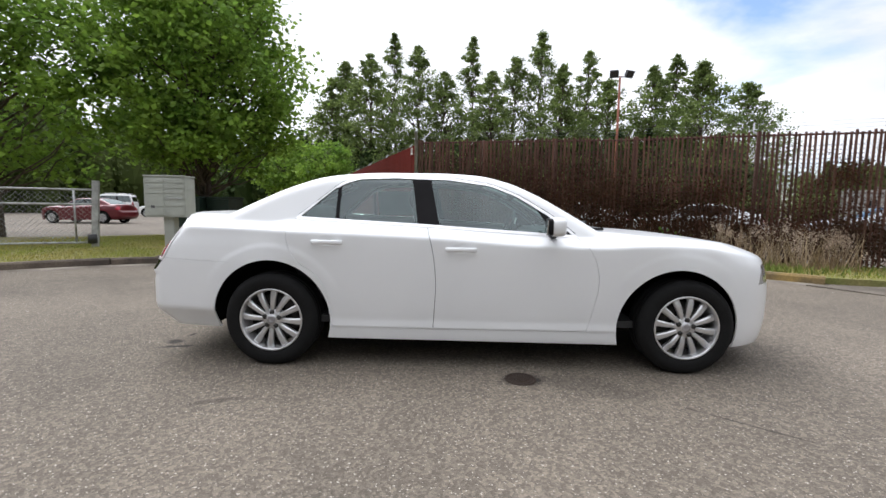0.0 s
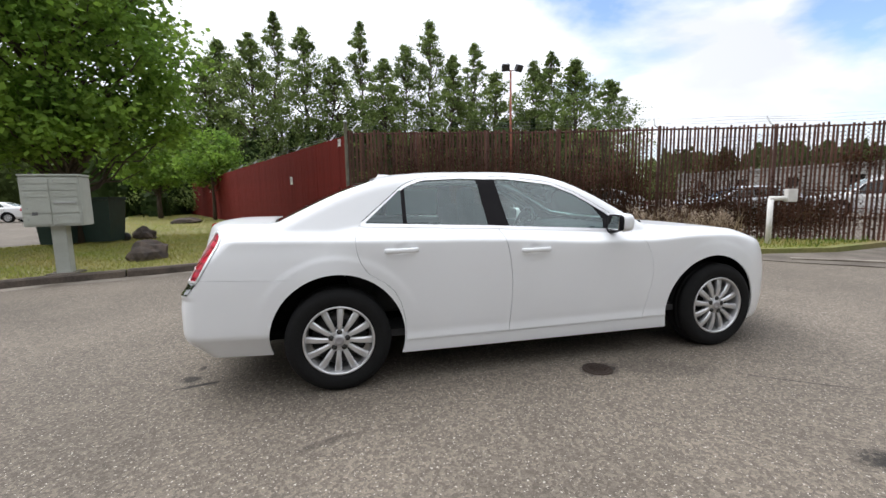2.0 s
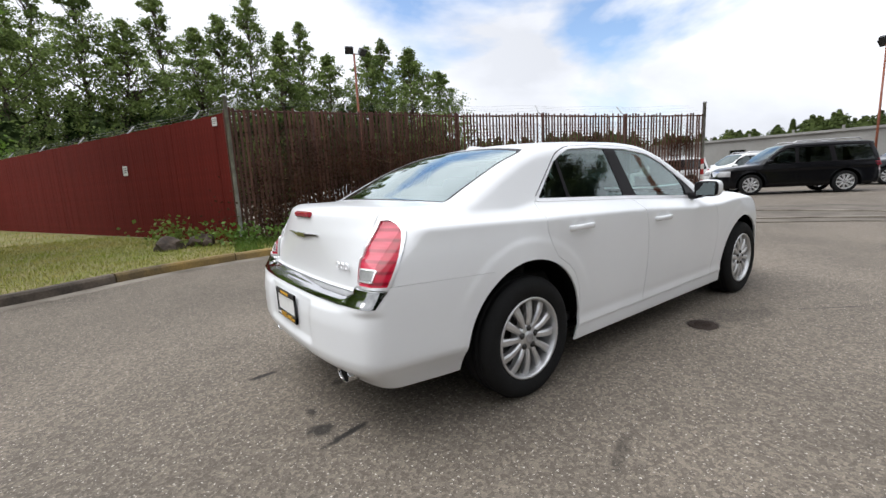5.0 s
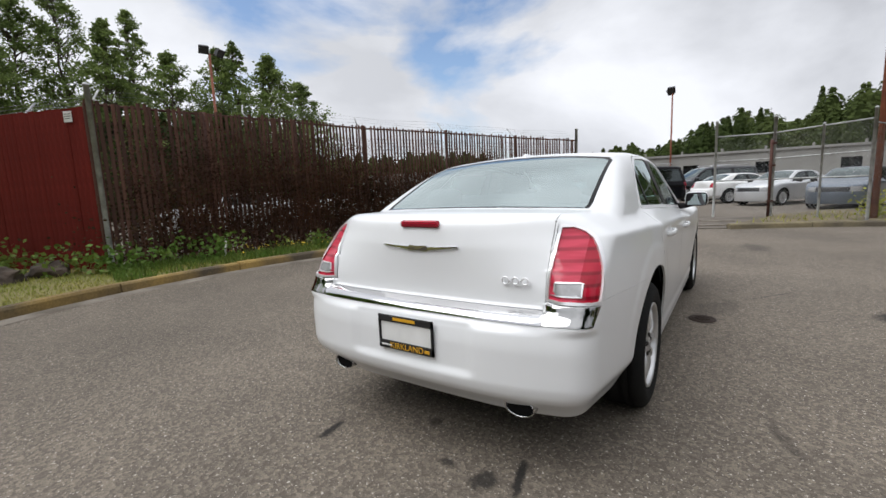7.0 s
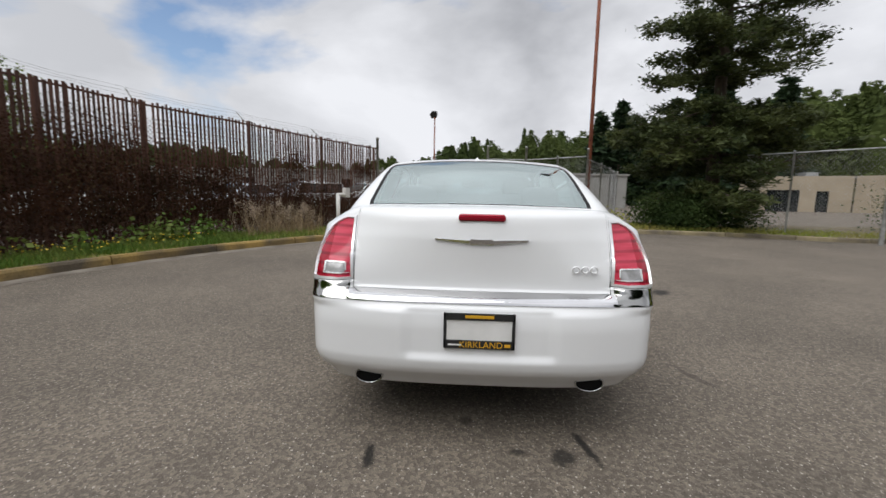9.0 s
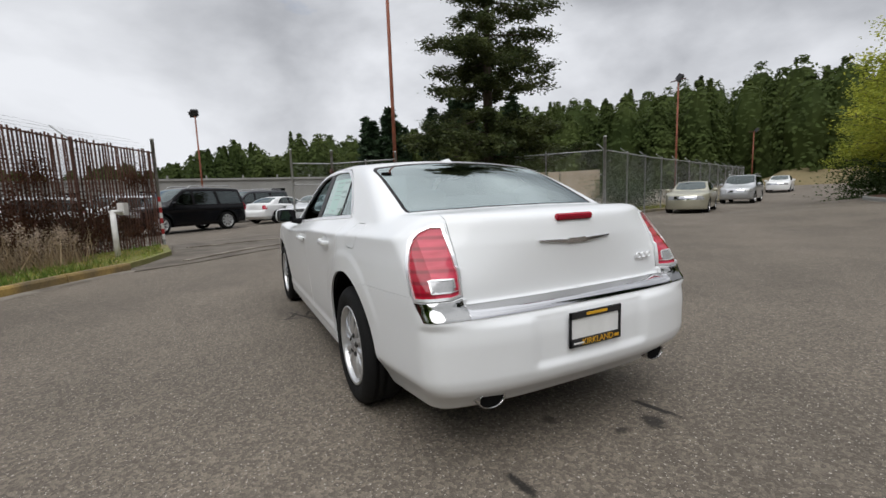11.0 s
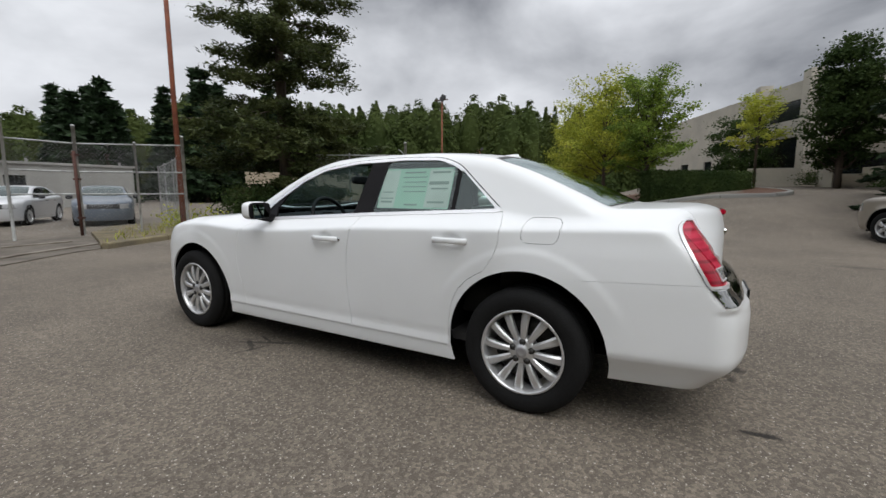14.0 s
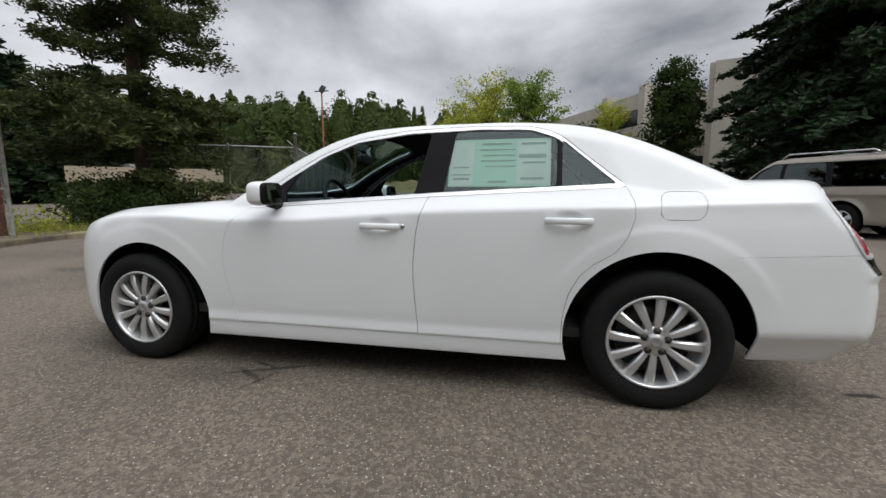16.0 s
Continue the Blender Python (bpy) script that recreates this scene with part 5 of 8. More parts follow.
def hill(name, label, arc, near, far, material):
    """A wooded slope that rises behind the trees to the given angles over the eye."""
    az, el = zip(*arc)
    V, F, m = [], [], 9
    steps = np.linspace(az[0], az[-1], 90)
    for i, a in enumerate(steps):
        top = 0.9 * far * math.tan(radians(float(np.interp(a, az, el))))
        for j in range(m):
            f = j / (m - 1)
            D = near + (far - near) * f
            z = top * f ** 0.8 * (1 + 0.05 * math.sin(0.23 * i + 0.9 * j) * f + 0.03 * math.sin(0.61 * i) * f) - 0.3
            V.append((-3.2 + D * math.cos(radians(a)), 2.0 + D * math.sin(radians(a)), z))
    for i in range(len(steps) - 1):
        F += [(i * m + j, i * m + j + 1, (i + 1) * m + j + 1, (i + 1) * m + j) for j in range(m - 1)]
    return tagged(put(name, V, F, material, smooth=True), label, "hill", kind="structure")


hill("hillside", "dark wooded hillside behind the lot", [(-88, 2.5), (-84, 6.5), (-74, 9.0), (-62, 10.5), (-46, 9.8), (-34, 9.0), (-15, 7.2), (0, 6.0), (8, 4.2), (24, 3.0), (30, 1.0)], 88, 142, M_WOODS)
hill("dry_bank", "bank of dry tan grass at the end of the road", [(-77, 0.5), (-73.5, 2.5), (-66, 2.7), (-61, 0.6)], 62, 74, M_FIELD)
woods("far_woods", "dense mixed woods on the far hillside", [(-84, 9), (-74, 9.6), (-71, 11.2), (-62, 11.4), (-53, 10.6), (-46, 10.2), (-36, 10.2), (-27, 10.3)], 41, M_WOODS, 300, 75, 125, 0.5, 0.3, 900)
woods("far_woods", "lower wooded ridge behind the car yard", [(-34, 9.2), (-15, 7.6), (-7, 8.0), (0, 6.6), (6, 4.8), (16, 3.5), (24, 3.6)], 42, M_WOODS, 260, 90, 140, 0.55, 0.15, 700)
woods("far_woods", "low tree line beyond the workshop roofs", [(21, 3.6), (27, 4.6), (33, 5.0), (40, 4.8), (47, 5.2)], 45, M_WOODS, 120, 70, 100, 0.5, 0.2, 420)
woods("far_woods", "dark tree belt behind the fences under the poplars", [(45.5, 1.5), (47.5, 6.5), (50, 9), (54, 10), (60, 10), (70, 10.5), (88, 10.5), (104, 10.5), (112, 10), (118, 9)], 43, M_LEAF_D, 170, 34, 44, 0.42, 0.4)
woods("far_woods", "green trees round the far parking lot", [(112, 9), (125, 11), (140, 12), (158, 12), (190, 10)], 44, M_WOODS, 170, 55, 85, 0.42, 0.1, 420)
woods("far_woods", "tree belt beyond the west side of the lot", [(190, 9), (215, 9), (240, 7), (252, 5)], 46, M_WOODS, 90, 60, 90, 0.6, 0.4)
conifer("far_conifer", "dark conifer group rising over the woods", (85, -30.6, 0), 19, 3.0, M_NEEDLE_D, 61, 20, 7, 60, 0.1, 0.3, 0.8, group="far conifers")
for i, (x, y, h) in enumerate(((86, -26.5, 18), (88, -34, 18.5), (81, -33, 15.5), (90, -45, 18))):
    conifer("far_conifer", "dark conifer rising over the woods", (x, y, 0), h, 2.8, M_NEEDLE_D, 62 + i, 18, 6, 60, 0.1, 0.3, 0.8, group="far conifers")


for i, (a, D, h) in enumerate(((-31.5, 55, 15.0), (-33, 60, 14.5), (-22.5, 60, 13.5), (-38.5, 58, 14.0), (-20, 64, 12.5), (-28, 66, 14.5))):
    x, y = -2.0 + D * math.cos(radians(a)), 3.2 + D * math.sin(radians(a))
    conifer("dark_conifer", "dark conifer behind the warehouse yard", (x, y, 0), h, 3.2, M_NEEDLE_D, 90 + i, 20, 7, 70, 0.06, 0.25, 0.6, group="yard conifers")


# ---------------------------------------------------------------- buildings
def wall_run(parent, p, q, z0, z1, thick, material, openings, name="wall", frame_mat=None):
    """An upright wall from p to q with real openings of (start, end, sill, head) metres along it; each gets a recessed pane."""
    L = math.hypot(q[0] - p[0], q[1] - p[1])
    a = math.degrees(math.atan2(q[1] - p[1], q[0] - p[0]))
    m = pose(p[0], p[1], 0, 0, 0, a)
    xs = sorted({0.0, L, *[o[0] for o in openings], *[o[1] for o in openings]})
    zs = sorted({z0, z1, *[o[2] for o in openings], *[o[3] for o in openings]})
    g = Geo()
    for x0, x1 in zip(xs, xs[1:]):
        lo = None
        for za, zb in zip(zs, zs[1:]):
            cx, cz = (x0 + x1) / 2, (za + zb) / 2
            hole = any(o[0] < cx < o[1] and o[2] < cz < o[3] for o in openings)
            if not hole:
                lo = za if lo is None else lo
            if lo is not None and (hole or zb == zs[-1]):
                top = za if hole else zb
                ob = Geo().box(((x0 + x1) / 2, 0, (lo + top) / 2), (x1 - x0 - 0.004, thick, top - lo)).obj("wall_panel", material, parent)
                ob.matrix_local = m
                lo = None
    for o in openings:
        w = Geo().box(((o[0] + o[1]) / 2, thick * 0.2, (o[2] + o[3]) / 2), (o[1] - o[0], 0.04, o[3] - o[2])).obj("window", M_BWIN, parent)
        w.matrix_local = m
        for k in range(1, max(2, int((o[1] - o[0]) / 1.6))):
            fx_ = o[0] + (o[1] - o[0]) * k / max(2, int((o[1] - o[0]) / 1.6))
            Geo().box((fx_, thick * 0.14, (o[2] + o[3]) / 2), (0.06, 0.05, o[3] - o[2])).obj("mullion", M_DARK, w)


office = thing("office_building", "pale concrete two-storey office building with dark ribbon windows", "building")
OFF_A, OFF_B = (-7.75, -28.4), (1.26, -47.3)
L = math.hypot(OFF_B[0] - OFF_A[0], OFF_B[1] - OFF_A[1])
wall_run(office, OFF_A, OFF_B, 0.2, 7.5, 0.35, M_CONC, [(0.7, 3.7, 5.4, 6.5), (0.9, 3.7, 2.0, 4.4), (5.6, 6.4, 5.2, 5.6), (5.2, 6.6, 1.6, 3.6), (8.0, 8.8, 5.2, 5.6), (7.6, 9.0, 1.6, 3.6), (10.2, 11.4, 1.6, 3.6), (14.0, 15.4, 1.6, 3.6)])
for k in range(2):
    f = k * 4.25 / L
    x, y = OFF_A[0] + (OFF_B[0] - OFF_A[0]) * f, OFF_A[1] + (OFF_B[1] - OFF_A[1]) * f
    Geo().box((x + 0.25, y + 0.05, 4.0), (0.7, 0.9, 7.7), 12).obj("pier", M_CONC, office)
wall_run(office, (-12.8, -27.4), (-7.9, -28.3), 0.2, 7.2, 0.35, M_CONC, [(1.0, 4.0, 1.2, 3.2)])
wall_run(office, (-9.4, -22.3), (-17, -20.2), 0.2, 7.5, 0.5, M_CONC, [(3.0, 6.0, 4.4, 5.8)])
wall_run(office, (-9.4, -22.3), (-12.8, -27.2), 0.2, 7.5, 0.5, M_CONC, [])
Geo().prism([(-7.9, -28.6), (1.1, -47.3), (-24, -49), (-24, -19), (-17, -20.5), (-9.6, -22.6), (-12.7, -27.5)], 6.8, 7.0).obj("roof", M_CONC2, office)
# entrance terrace with steps
ter = thing("entrance_steps", "pale concrete entrance steps with a low wall", "steps", (-8.9, -25.2, gz(-8.9, -25.2)), 12)
for k in range(4):
    Geo().box((0, -0.3 * k, 0.085 + 0.17 * k), (1.6, 0.32, 0.17), bevel=0.01).obj("step", M_CONC, ter)
for s in (-1, 1):
    Geo().box((s * 0.95, -0.45, 0.5), (0.2, 1.6, 1.0), bevel=0.01).obj("side_wall", M_CONC, ter)
low = thing("low_wall", "low pale concrete wall before the office", "wall", (-5.9, -26.8, gz(-5.9, -26.8)), 12)
Geo().box((0, 0, 0.5), (2.4, 0.25, 1.0), bevel=0.01).obj("wall", M_CONC, low)

tan_b = thing("tan_warehouse", "low tan stucco warehouse with dark roller doors", "building")
wall_run(tan_b, (41, -27.6), (36.2, -34.6), 0, 3.4, 0.3, M_TAN, [(0.5, 1.7, 0.0, 2.1), (2.3, 4.8, 0.0, 2.1), (6.0, 6.9, 0.0, 2.0)])
wall_run(tan_b, (36.2, -34.8), (32.6, -37.4), 0, 3.4, 0.3, M_TAN, [])
Geo().prism([(41, -27.9), (36.4, -34.6), (32.8, -37.2), (44, -50), (54, -36)], 3.2, 3.35).obj("roof", M_CONC2, tan_b)
Geo().box((41, -34, 3.62), (1.5, 1.2, 0.55), bevel=0.02).obj("roof_unit", M_GALV, tan_b)
yard_b = thing("yard_workshop", "long low pale-walled workshop behind the car yard", "building")
wall_run(yard_b, (40, 42), (40, -16), 0, 3.25, 0.3, M_CONC2, [(3 + 5.2 * k, 4.2 + 5.2 * k, 1.5, 2.4) for k in range(10)])
Geo().box((43.5, 13, 3.3), (7.6, 58.4, 0.18)).obj("roof", M_CONC2, yard_b)
for k in range(20):
    Geo().box((39.8, -15 + 2.95 * k, 3.5), (0.14, 0.14, 0.3)).obj("rafter_end", M_CONC2, yard_b)
far_field = [(20, -100), (52, -96), (70, -150), (20, -150)]
slab("dry_field", far_field, 0.15, M_FIELD, "strip of dry grass at the end of the road", "field")


# ---------------------------------------------------------------- cars: a smooth shell from a few curves, cut into panels
def curve(*pts):
    """A monotone cubic through (x, y) points, as a function of arrays."""
    x, y = np.array(pts, float).T
    if x[0] > x[-1]:
        x, y = x[::-1], y[::-1]
    h, d = np.diff(x), np.diff(y) / np.diff(x)
    m = np.zeros_like(x)
    m[0], m[-1] = d[0], d[-1]
    for i in range(1, len(x) - 1):
        if d[i - 1] * d[i] > 0:
            w1, w2 = 2 * h[i] + h[i - 1], h[i] + 2 * h[i - 1]
            m[i] = (w1 + w2) / (w1 / d[i - 1] + w2 / d[i])

    def at(v):
        v = np.clip(v, x[0], x[-1])
        i = np.clip(np.searchsorted(x, v) - 1, 0, len(x) - 2)
        t = (v - x[i]) / h[i]
        return ((1 + 2 * t) * (1 - t) ** 2 * y[i] + t * (1 - t) ** 2 * h[i] * m[i] + t * t * (3 - 2 * t) * y[i + 1] + t * t * (t - 1) * h[i] * m[i + 1])

    return at


def smax(a, b, k):
    h = np.clip(0.5 + 0.5 * (a - b) / k, 0, 1)
    return b + (a - b) * h + k * h * (1 - h)


def polysd(px, pz, poly):
    """Signed distance to a closed polygon, negative inside."""
    best = np.full(px.shape, 1e9)
    for (x0, z0), (x1, z1) in zip(poly, poly[1:] + poly[:1]):
        ex, ez = x1 - x0, z1 - z0
        t = np.clip(((px - x0) * ex + (pz - z0) * ez) / (ex * ex + ez * ez + 1e-12), 0, 1)
        best = np.minimum(best, np.hypot(px - x0 - t * ex, pz - z0 - t * ez))
    return np.where(inside(px, pz, poly), -best, best)


def round_poly(pts, r):
    """A closed polygon whose corners are turned with about the radius r."""
    out = []
    n = len(pts)
    for i in range(n):
        a, b, c = np.array(pts[i - 1], float), np.array(pts[i], float), np.array(pts[(i + 1) % n], float)
        la, lc = np.hypot(*(a - b)), np.hypot(*(c - b))
        p, q = b + (a - b) / la * min(r, 0.45 * la), b + (c - b) / lc * min(r, 0.45 * lc)
        out += [tuple(p * (1 - t) ** 2 + 2 * b * t * (1 - t) + q * t * t) for t in (0.0, 0.3, 0.7, 1.0)]
    return out


class Shell:
    """Half a car's skin (y >= 0): rays from a spine inside meet the surface f = 0; then isolines cut it into panels."""

    def __init__(self, f, xa, xb, zc, zlo, side, end, nz, na):
        psi = np.concatenate([np.linspace(math.pi, math.pi / 2, end + 1)[:-1], np.full(side + 1, math.pi / 2), np.linspace(math.pi / 2, 0, end + 1)[1:]])
        ox = np.concatenate([np.full(end, xa), np.linspace(xa, xb, side + 1), np.full(end, xb)])
        al = np.concatenate([np.zeros(nz), np.radians(np.concatenate([np.linspace(0, 50, int(na * 0.72) + 1)[:-1], np.linspace(50, 90, na - int(na * 0.72))]))])
        zf = np.concatenate([np.linspace(0, 1, nz + 1)[:-1], np.ones(len(al) - nz)])
        U, R = len(psi), len(al)
        OX, AL = np.meshgrid(ox, al, indexing="ij")
        PS, ZF = np.meshgrid(psi, zf, indexing="ij")
        z_low = zlo(OX) + 0.012
        OZ = z_low + (zc - z_low) * ZF
        DX, DY, DZ = np.cos(PS) * np.cos(AL), np.sin(PS) * np.cos(AL), np.sin(AL)
        DX[np.abs(DX) < 1e-9] = 0
        DY[np.abs(DY) < 1e-9] = 0
        lo, hi = np.zeros_like(OX), np.full_like(OX, 2.2)
        found = np.zeros(OX.shape, bool)
        for s in np.linspace(0.02, 2.2, 120):
            out = (f(OX + s * DX, s * DY, OZ + s * DZ) > 0) & ~found
            hi[out] = s
            found |= out
            lo[~found] = s
        for _ in range(26):
            mid = (lo + hi) / 2
            out = f(OX + mid * DX, mid * DY, OZ + mid * DZ) > 0
            hi, lo = np.where(out, mid, hi), np.where(out, lo, mid)
        V = np.stack([OX + lo * DX, lo * DY, OZ + lo * DZ], -1)
        idx = np.arange(U * R).reshape(U, R)
        a, b, c, d = idx[:-1, :-1].ravel(), idx[1:, :-1].ravel(), idx[1:, 1:].ravel(), idx[:-1, 1:].ravel()
        self.V = V.reshape(-1, 3)
        T = np.concatenate([np.stack([a, d, c], 1), np.stack([a, c, b], 1)])
        P = self.V[T]
        area = np.linalg.norm(np.cross(P[:, 1] - P[:, 0], P[:, 2] - P[:, 0]), axis=1)
        self.T = T[area > 1e-9]
        self._normals()

    def _normals(self):
        P = self.V[self.T]
        n = np.cross(P[:, 1] - P[:, 0], P[:, 2] - P[:, 0])
        N = np.zeros_like(self.V)
        for k in range(3):
            np.add.at(N, self.T[:, k], n)
        N[np.abs(self.V[:, 1]) < 1e-6, 1] = 0
        self.N = N / (np.linalg.norm(N, axis=1)[:, None] + 1e-12)

    def cut(self, values, where=None, eps=0.0012):
        """Split the triangles along values = 0; values: a function of x, y, z."""
        v = values(*self.V.T)
        v = np.where(np.abs(v) < eps, 0.0, v)
        s = v[self.T]
        mixed = (s.min(1) < 0) & (s.max(1) > 0)
        if where is not None:
            C = self.V[self.T].mean(1)
            mixed &= where(*C.T)
        keep = self.T[~mixed]
        made, NV, NN, out = {}, [], [], []
        base = len(self.V)

        def cross(i, j):
            key = (i, j) if i < j else (j, i)
            if key not in made:
                t = v[i] / (v[i] - v[j])
                made[key] = base + len(NV)
                NV.append(self.V[i] + t * (self.V[j] - self.V[i]))
                NN.append(self.N[i] + t * (self.N[j] - self.N[i]))
            return made[key]

        for tri in self.T[mixed].tolist():
            vs = [v[i] for i in tri]
            poly = []
            pos, neg = [], []
            for k in range(3):
                i, j = tri[k], tri[(k + 1) % 3]
                a, b = vs[k], vs[(k + 1) % 3]
                if a >= 0:
                    pos.append(i)
                if a <= 0:
                    neg.append(i)
                if a * b < 0:
                    c = cross(i, j)
                    pos.append(c)
                    neg.append(c)
            for poly in (pos, neg):
                for k in range(1, len(poly) - 1):
                    out.append((poly[0], poly[k], poly[k + 1]))
        if NV:
            self.V = np.concatenate([self.V, np.array(NV)])
            self.N = np.concatenate([self.N, np.array(NN)])
            self.T = np.concatenate([keep, np.array(out)])
        return self

    def centres(self):
        return self.V[self.T].mean(1).T

    def panel(self, mask, sides, offset=0.0, flange=0.012):
        """Vertices and triangles of the masked part on the given sides (+1, -1), with its rim turned inwards."""
        T = self.T[mask]
        used, inv = np.unique(T, return_inverse=True)
        T = inv.reshape(-1, 3)
        V0, N = self.V[used], self.N[used]
        V = V0 + offset * N
        e = np.concatenate([T[:, [0, 1]], T[:, [1, 2]], T[:, [2, 0]]])
        key = np.sort(e, 1)
        _, first, count = np.unique(key, axis=0, return_index=True, return_counts=True)
        edge = e[first[count == 1]]
        mid = np.abs(V0[edge][:, :, 1]).max(1) < 1e-6
        edge = edge[~mid]
        allV, allT, base = [], [], 0
        for s in sides:
            m = np.array([1, s, 1])
            W = V * m
            TT = T if s > 0 else T[:, ::-1]
            allV.append(W)
            allT.append(TT + base)
            if flange:
                b = base + len(W)
                E = edge if s > 0 else edge[:, ::-1]
                i0, i1 = E[:, 0], E[:, 1]
                D = (V - flange * N) * m
                allV.append(np.concatenate([W[i0], W[i1], D[i0], D[i1]]))
                k = len(E)
                r = np.arange(k)
                allT += [np.stack([r + k, r, r + 2 * k], 1) + b, np.stack([r + k, r + 2 * k, r + 3 * k], 1) + b]
                base = b + 4 * k
            else:
                base += len(W)
        V, T = np.concatenate(allV), np.concatenate(allT)
        if len(sides) == 2:
            # weld along the middle of the car
            n0 = np.where(np.abs(V[:, 1]) < 1e-6)[0]
            keys = {}
            remap = np.arange(len(V))
            for i in n0:
                q = tuple(np.round(V[i], 5))
                remap[i] = keys.setdefault(q, i)
            T = remap[T]
            T = T[(T[:, 0] != T[:, 1]) & (T[:, 1] != T[:, 2]) & (T[:, 2] != T[:, 0])]
        return V, T


def paint_mat(name, col, flake=0.0):
    m = mat(name, col, 0.35, flake, tuple(c * 0.97 for c in col), scale=2, coat=0.6, bump=0.0, spec=0.3)
    return m


M_PAINT = paint_mat("white_car_paint", (0.80, 0.81, 0.815))
M_BRIGHT = mat("bright_window_trim", (0.90, 0.90, 0.91), 0.38, 0.7, (0.86, 0.86, 0.87), scale=3)
# chrome whose colour is darkened to stand for the dark surroundings it mirrors
M_CHROME_DARK = mat("chrome_dark_reflection", (0.42, 0.42, 0.41), 0.06, 1.0, (0.38, 0.38, 0.37), scale=3)
M_CHROME = mat("chrome", (0.64, 0.64, 0.65), 0.07, 1.0, (0.58, 0.58, 0.59), scale=3)
M_GLASS = glass_mat("green_window_glass", (0.56, 0.73, 0.67), 0.14)
M_GLASS_L = glass_mat("clear_window_glass", (0.66, 0.74, 0.70), 0.11)
M_GLASS_R = glass_mat("rear_window_glass", (0.58, 0.74, 0.76), 0.42)
M_TRIM = mat("satin_black_trim", (0.014, 0.013, 0.014), 0.35, scale=8, spec=0.08)
M_RUBBER = mat("tyre_rubber", (0.010, 0.010, 0.010), 0.8, scale=10, fine=80, fine_amount=0.3, bump=0.25, bscale=90, spec=0.2)
M_ALLOY = mat("silver_alloy", (0.64, 0.64, 0.64), 0.30, 0.65, (0.57, 0.57, 0.57), scale=5)
M_CAP = mat("dull_cap_metal", (0.40, 0.39, 0.40), 0.4, 0.5, scale=20)
M_ALLOY_D = mat("dark_brake_steel", (0.06, 0.058, 0.055), 0.55, 0.7, scale=14)
M_UNDER = mat("black_underbody", (0.006, 0.006, 0.006), 0.9, scale=6, spec=0.1)
M_SEAT = mat("dark_upholstery", (0.035, 0.034, 0.034), 0.75, scale=9, fine=120, fine_amount=0.2, bump=0.2)
M_REDLENS = mat("red_lamp_lens", (0.43, 0.012, 0.034), 0.2, 0.0, (0.30, 0.008, 0.022), scale=14, coat=0.6, spec=0.1, stretch=(0.3, 0.3, 2.4))
M_REDLENS2 = mat("pale_red_lamp_lens", (0.58, 0.055, 0.095), 0.2, 0.0, (0.44, 0.03, 0.056), scale=16, coat=0.6, spec=0.1, stretch=(0.3, 0.3, 2.4))


def ribbed(m, scale, depth):
    """Level ribs in a lamp lens: the shade in their grooves is painted as dark bands."""
    nt = m.node_tree
    b = nt.nodes["Principled BSDF"]
    co = nt.nodes.new("ShaderNodeTexCoord")
    wv = nt.nodes.new("ShaderNodeTexWave")
    wv.bands_direction = "Z"
    wv.inputs["Scale"].default_value = scale
    nt.links.new(co.outputs["Object"], wv.inputs["Vector"])
    mx = nt.nodes.new("ShaderNodeMix")
    mx.data_type, mx.blend_type = "RGBA", "MULTIPLY"
    nt.links.new(b.inputs["Base Color"].links[0].from_socket, mx.inputs["A"])
    rp = nt.nodes.new("ShaderNodeValToRGB")
    rp.color_ramp.elements[0].position, rp.color_ramp.elements[1].position = 0.05, 0.35
    rp.color_ramp.elements[0].color, rp.color_ramp.elements[1].color = (depth, depth, depth, 1), (1, 1, 1, 1)
    nt.links.new(wv.outputs["Fac"], rp.inputs["Fac"])
    nt.links.new(rp.outputs["Color"], mx.inputs["B"])
    mx.inputs["Factor"].default_value = 1.0
    nt.links.new(mx.outputs["Result"], b.inputs["Base Color"])


ribbed(M_REDLENS, 7.0, 0.55)
ribbed(M_REDLENS2, 7.0, 0.65)
M_CLEARLENS = mat("clear_lamp_lens", (0.42, 0.42, 0.42), 0.15, 0.2, (0.32, 0.32, 0.32), scale=30, coat=1.0)
M_PLATE = mat("blank_plate", (0.80, 0.80, 0.78), 0.5, scale=5)
M_AMBER = mat("amber_lettering", (0.75, 0.40, 0.02), 0.5, scale=5)
M_PAPER = mat("pale_green_paper", (0.54, 0.80, 0.68), 0.7, 0, (0.50, 0.76, 0.64), scale=4)
M_PAPER2 = mat("white_paper", (0.80, 0.85, 0.82), 0.7, scale=4)
M_INK = mat("printed_ink", (0.36, 0.43, 0.40), 0.7, scale=9)
M_MIRROR = mat("mirror_glass", (0.8, 0.82, 0.82), 0.02, 1.0, scale=3)

wheel_meshes = {}


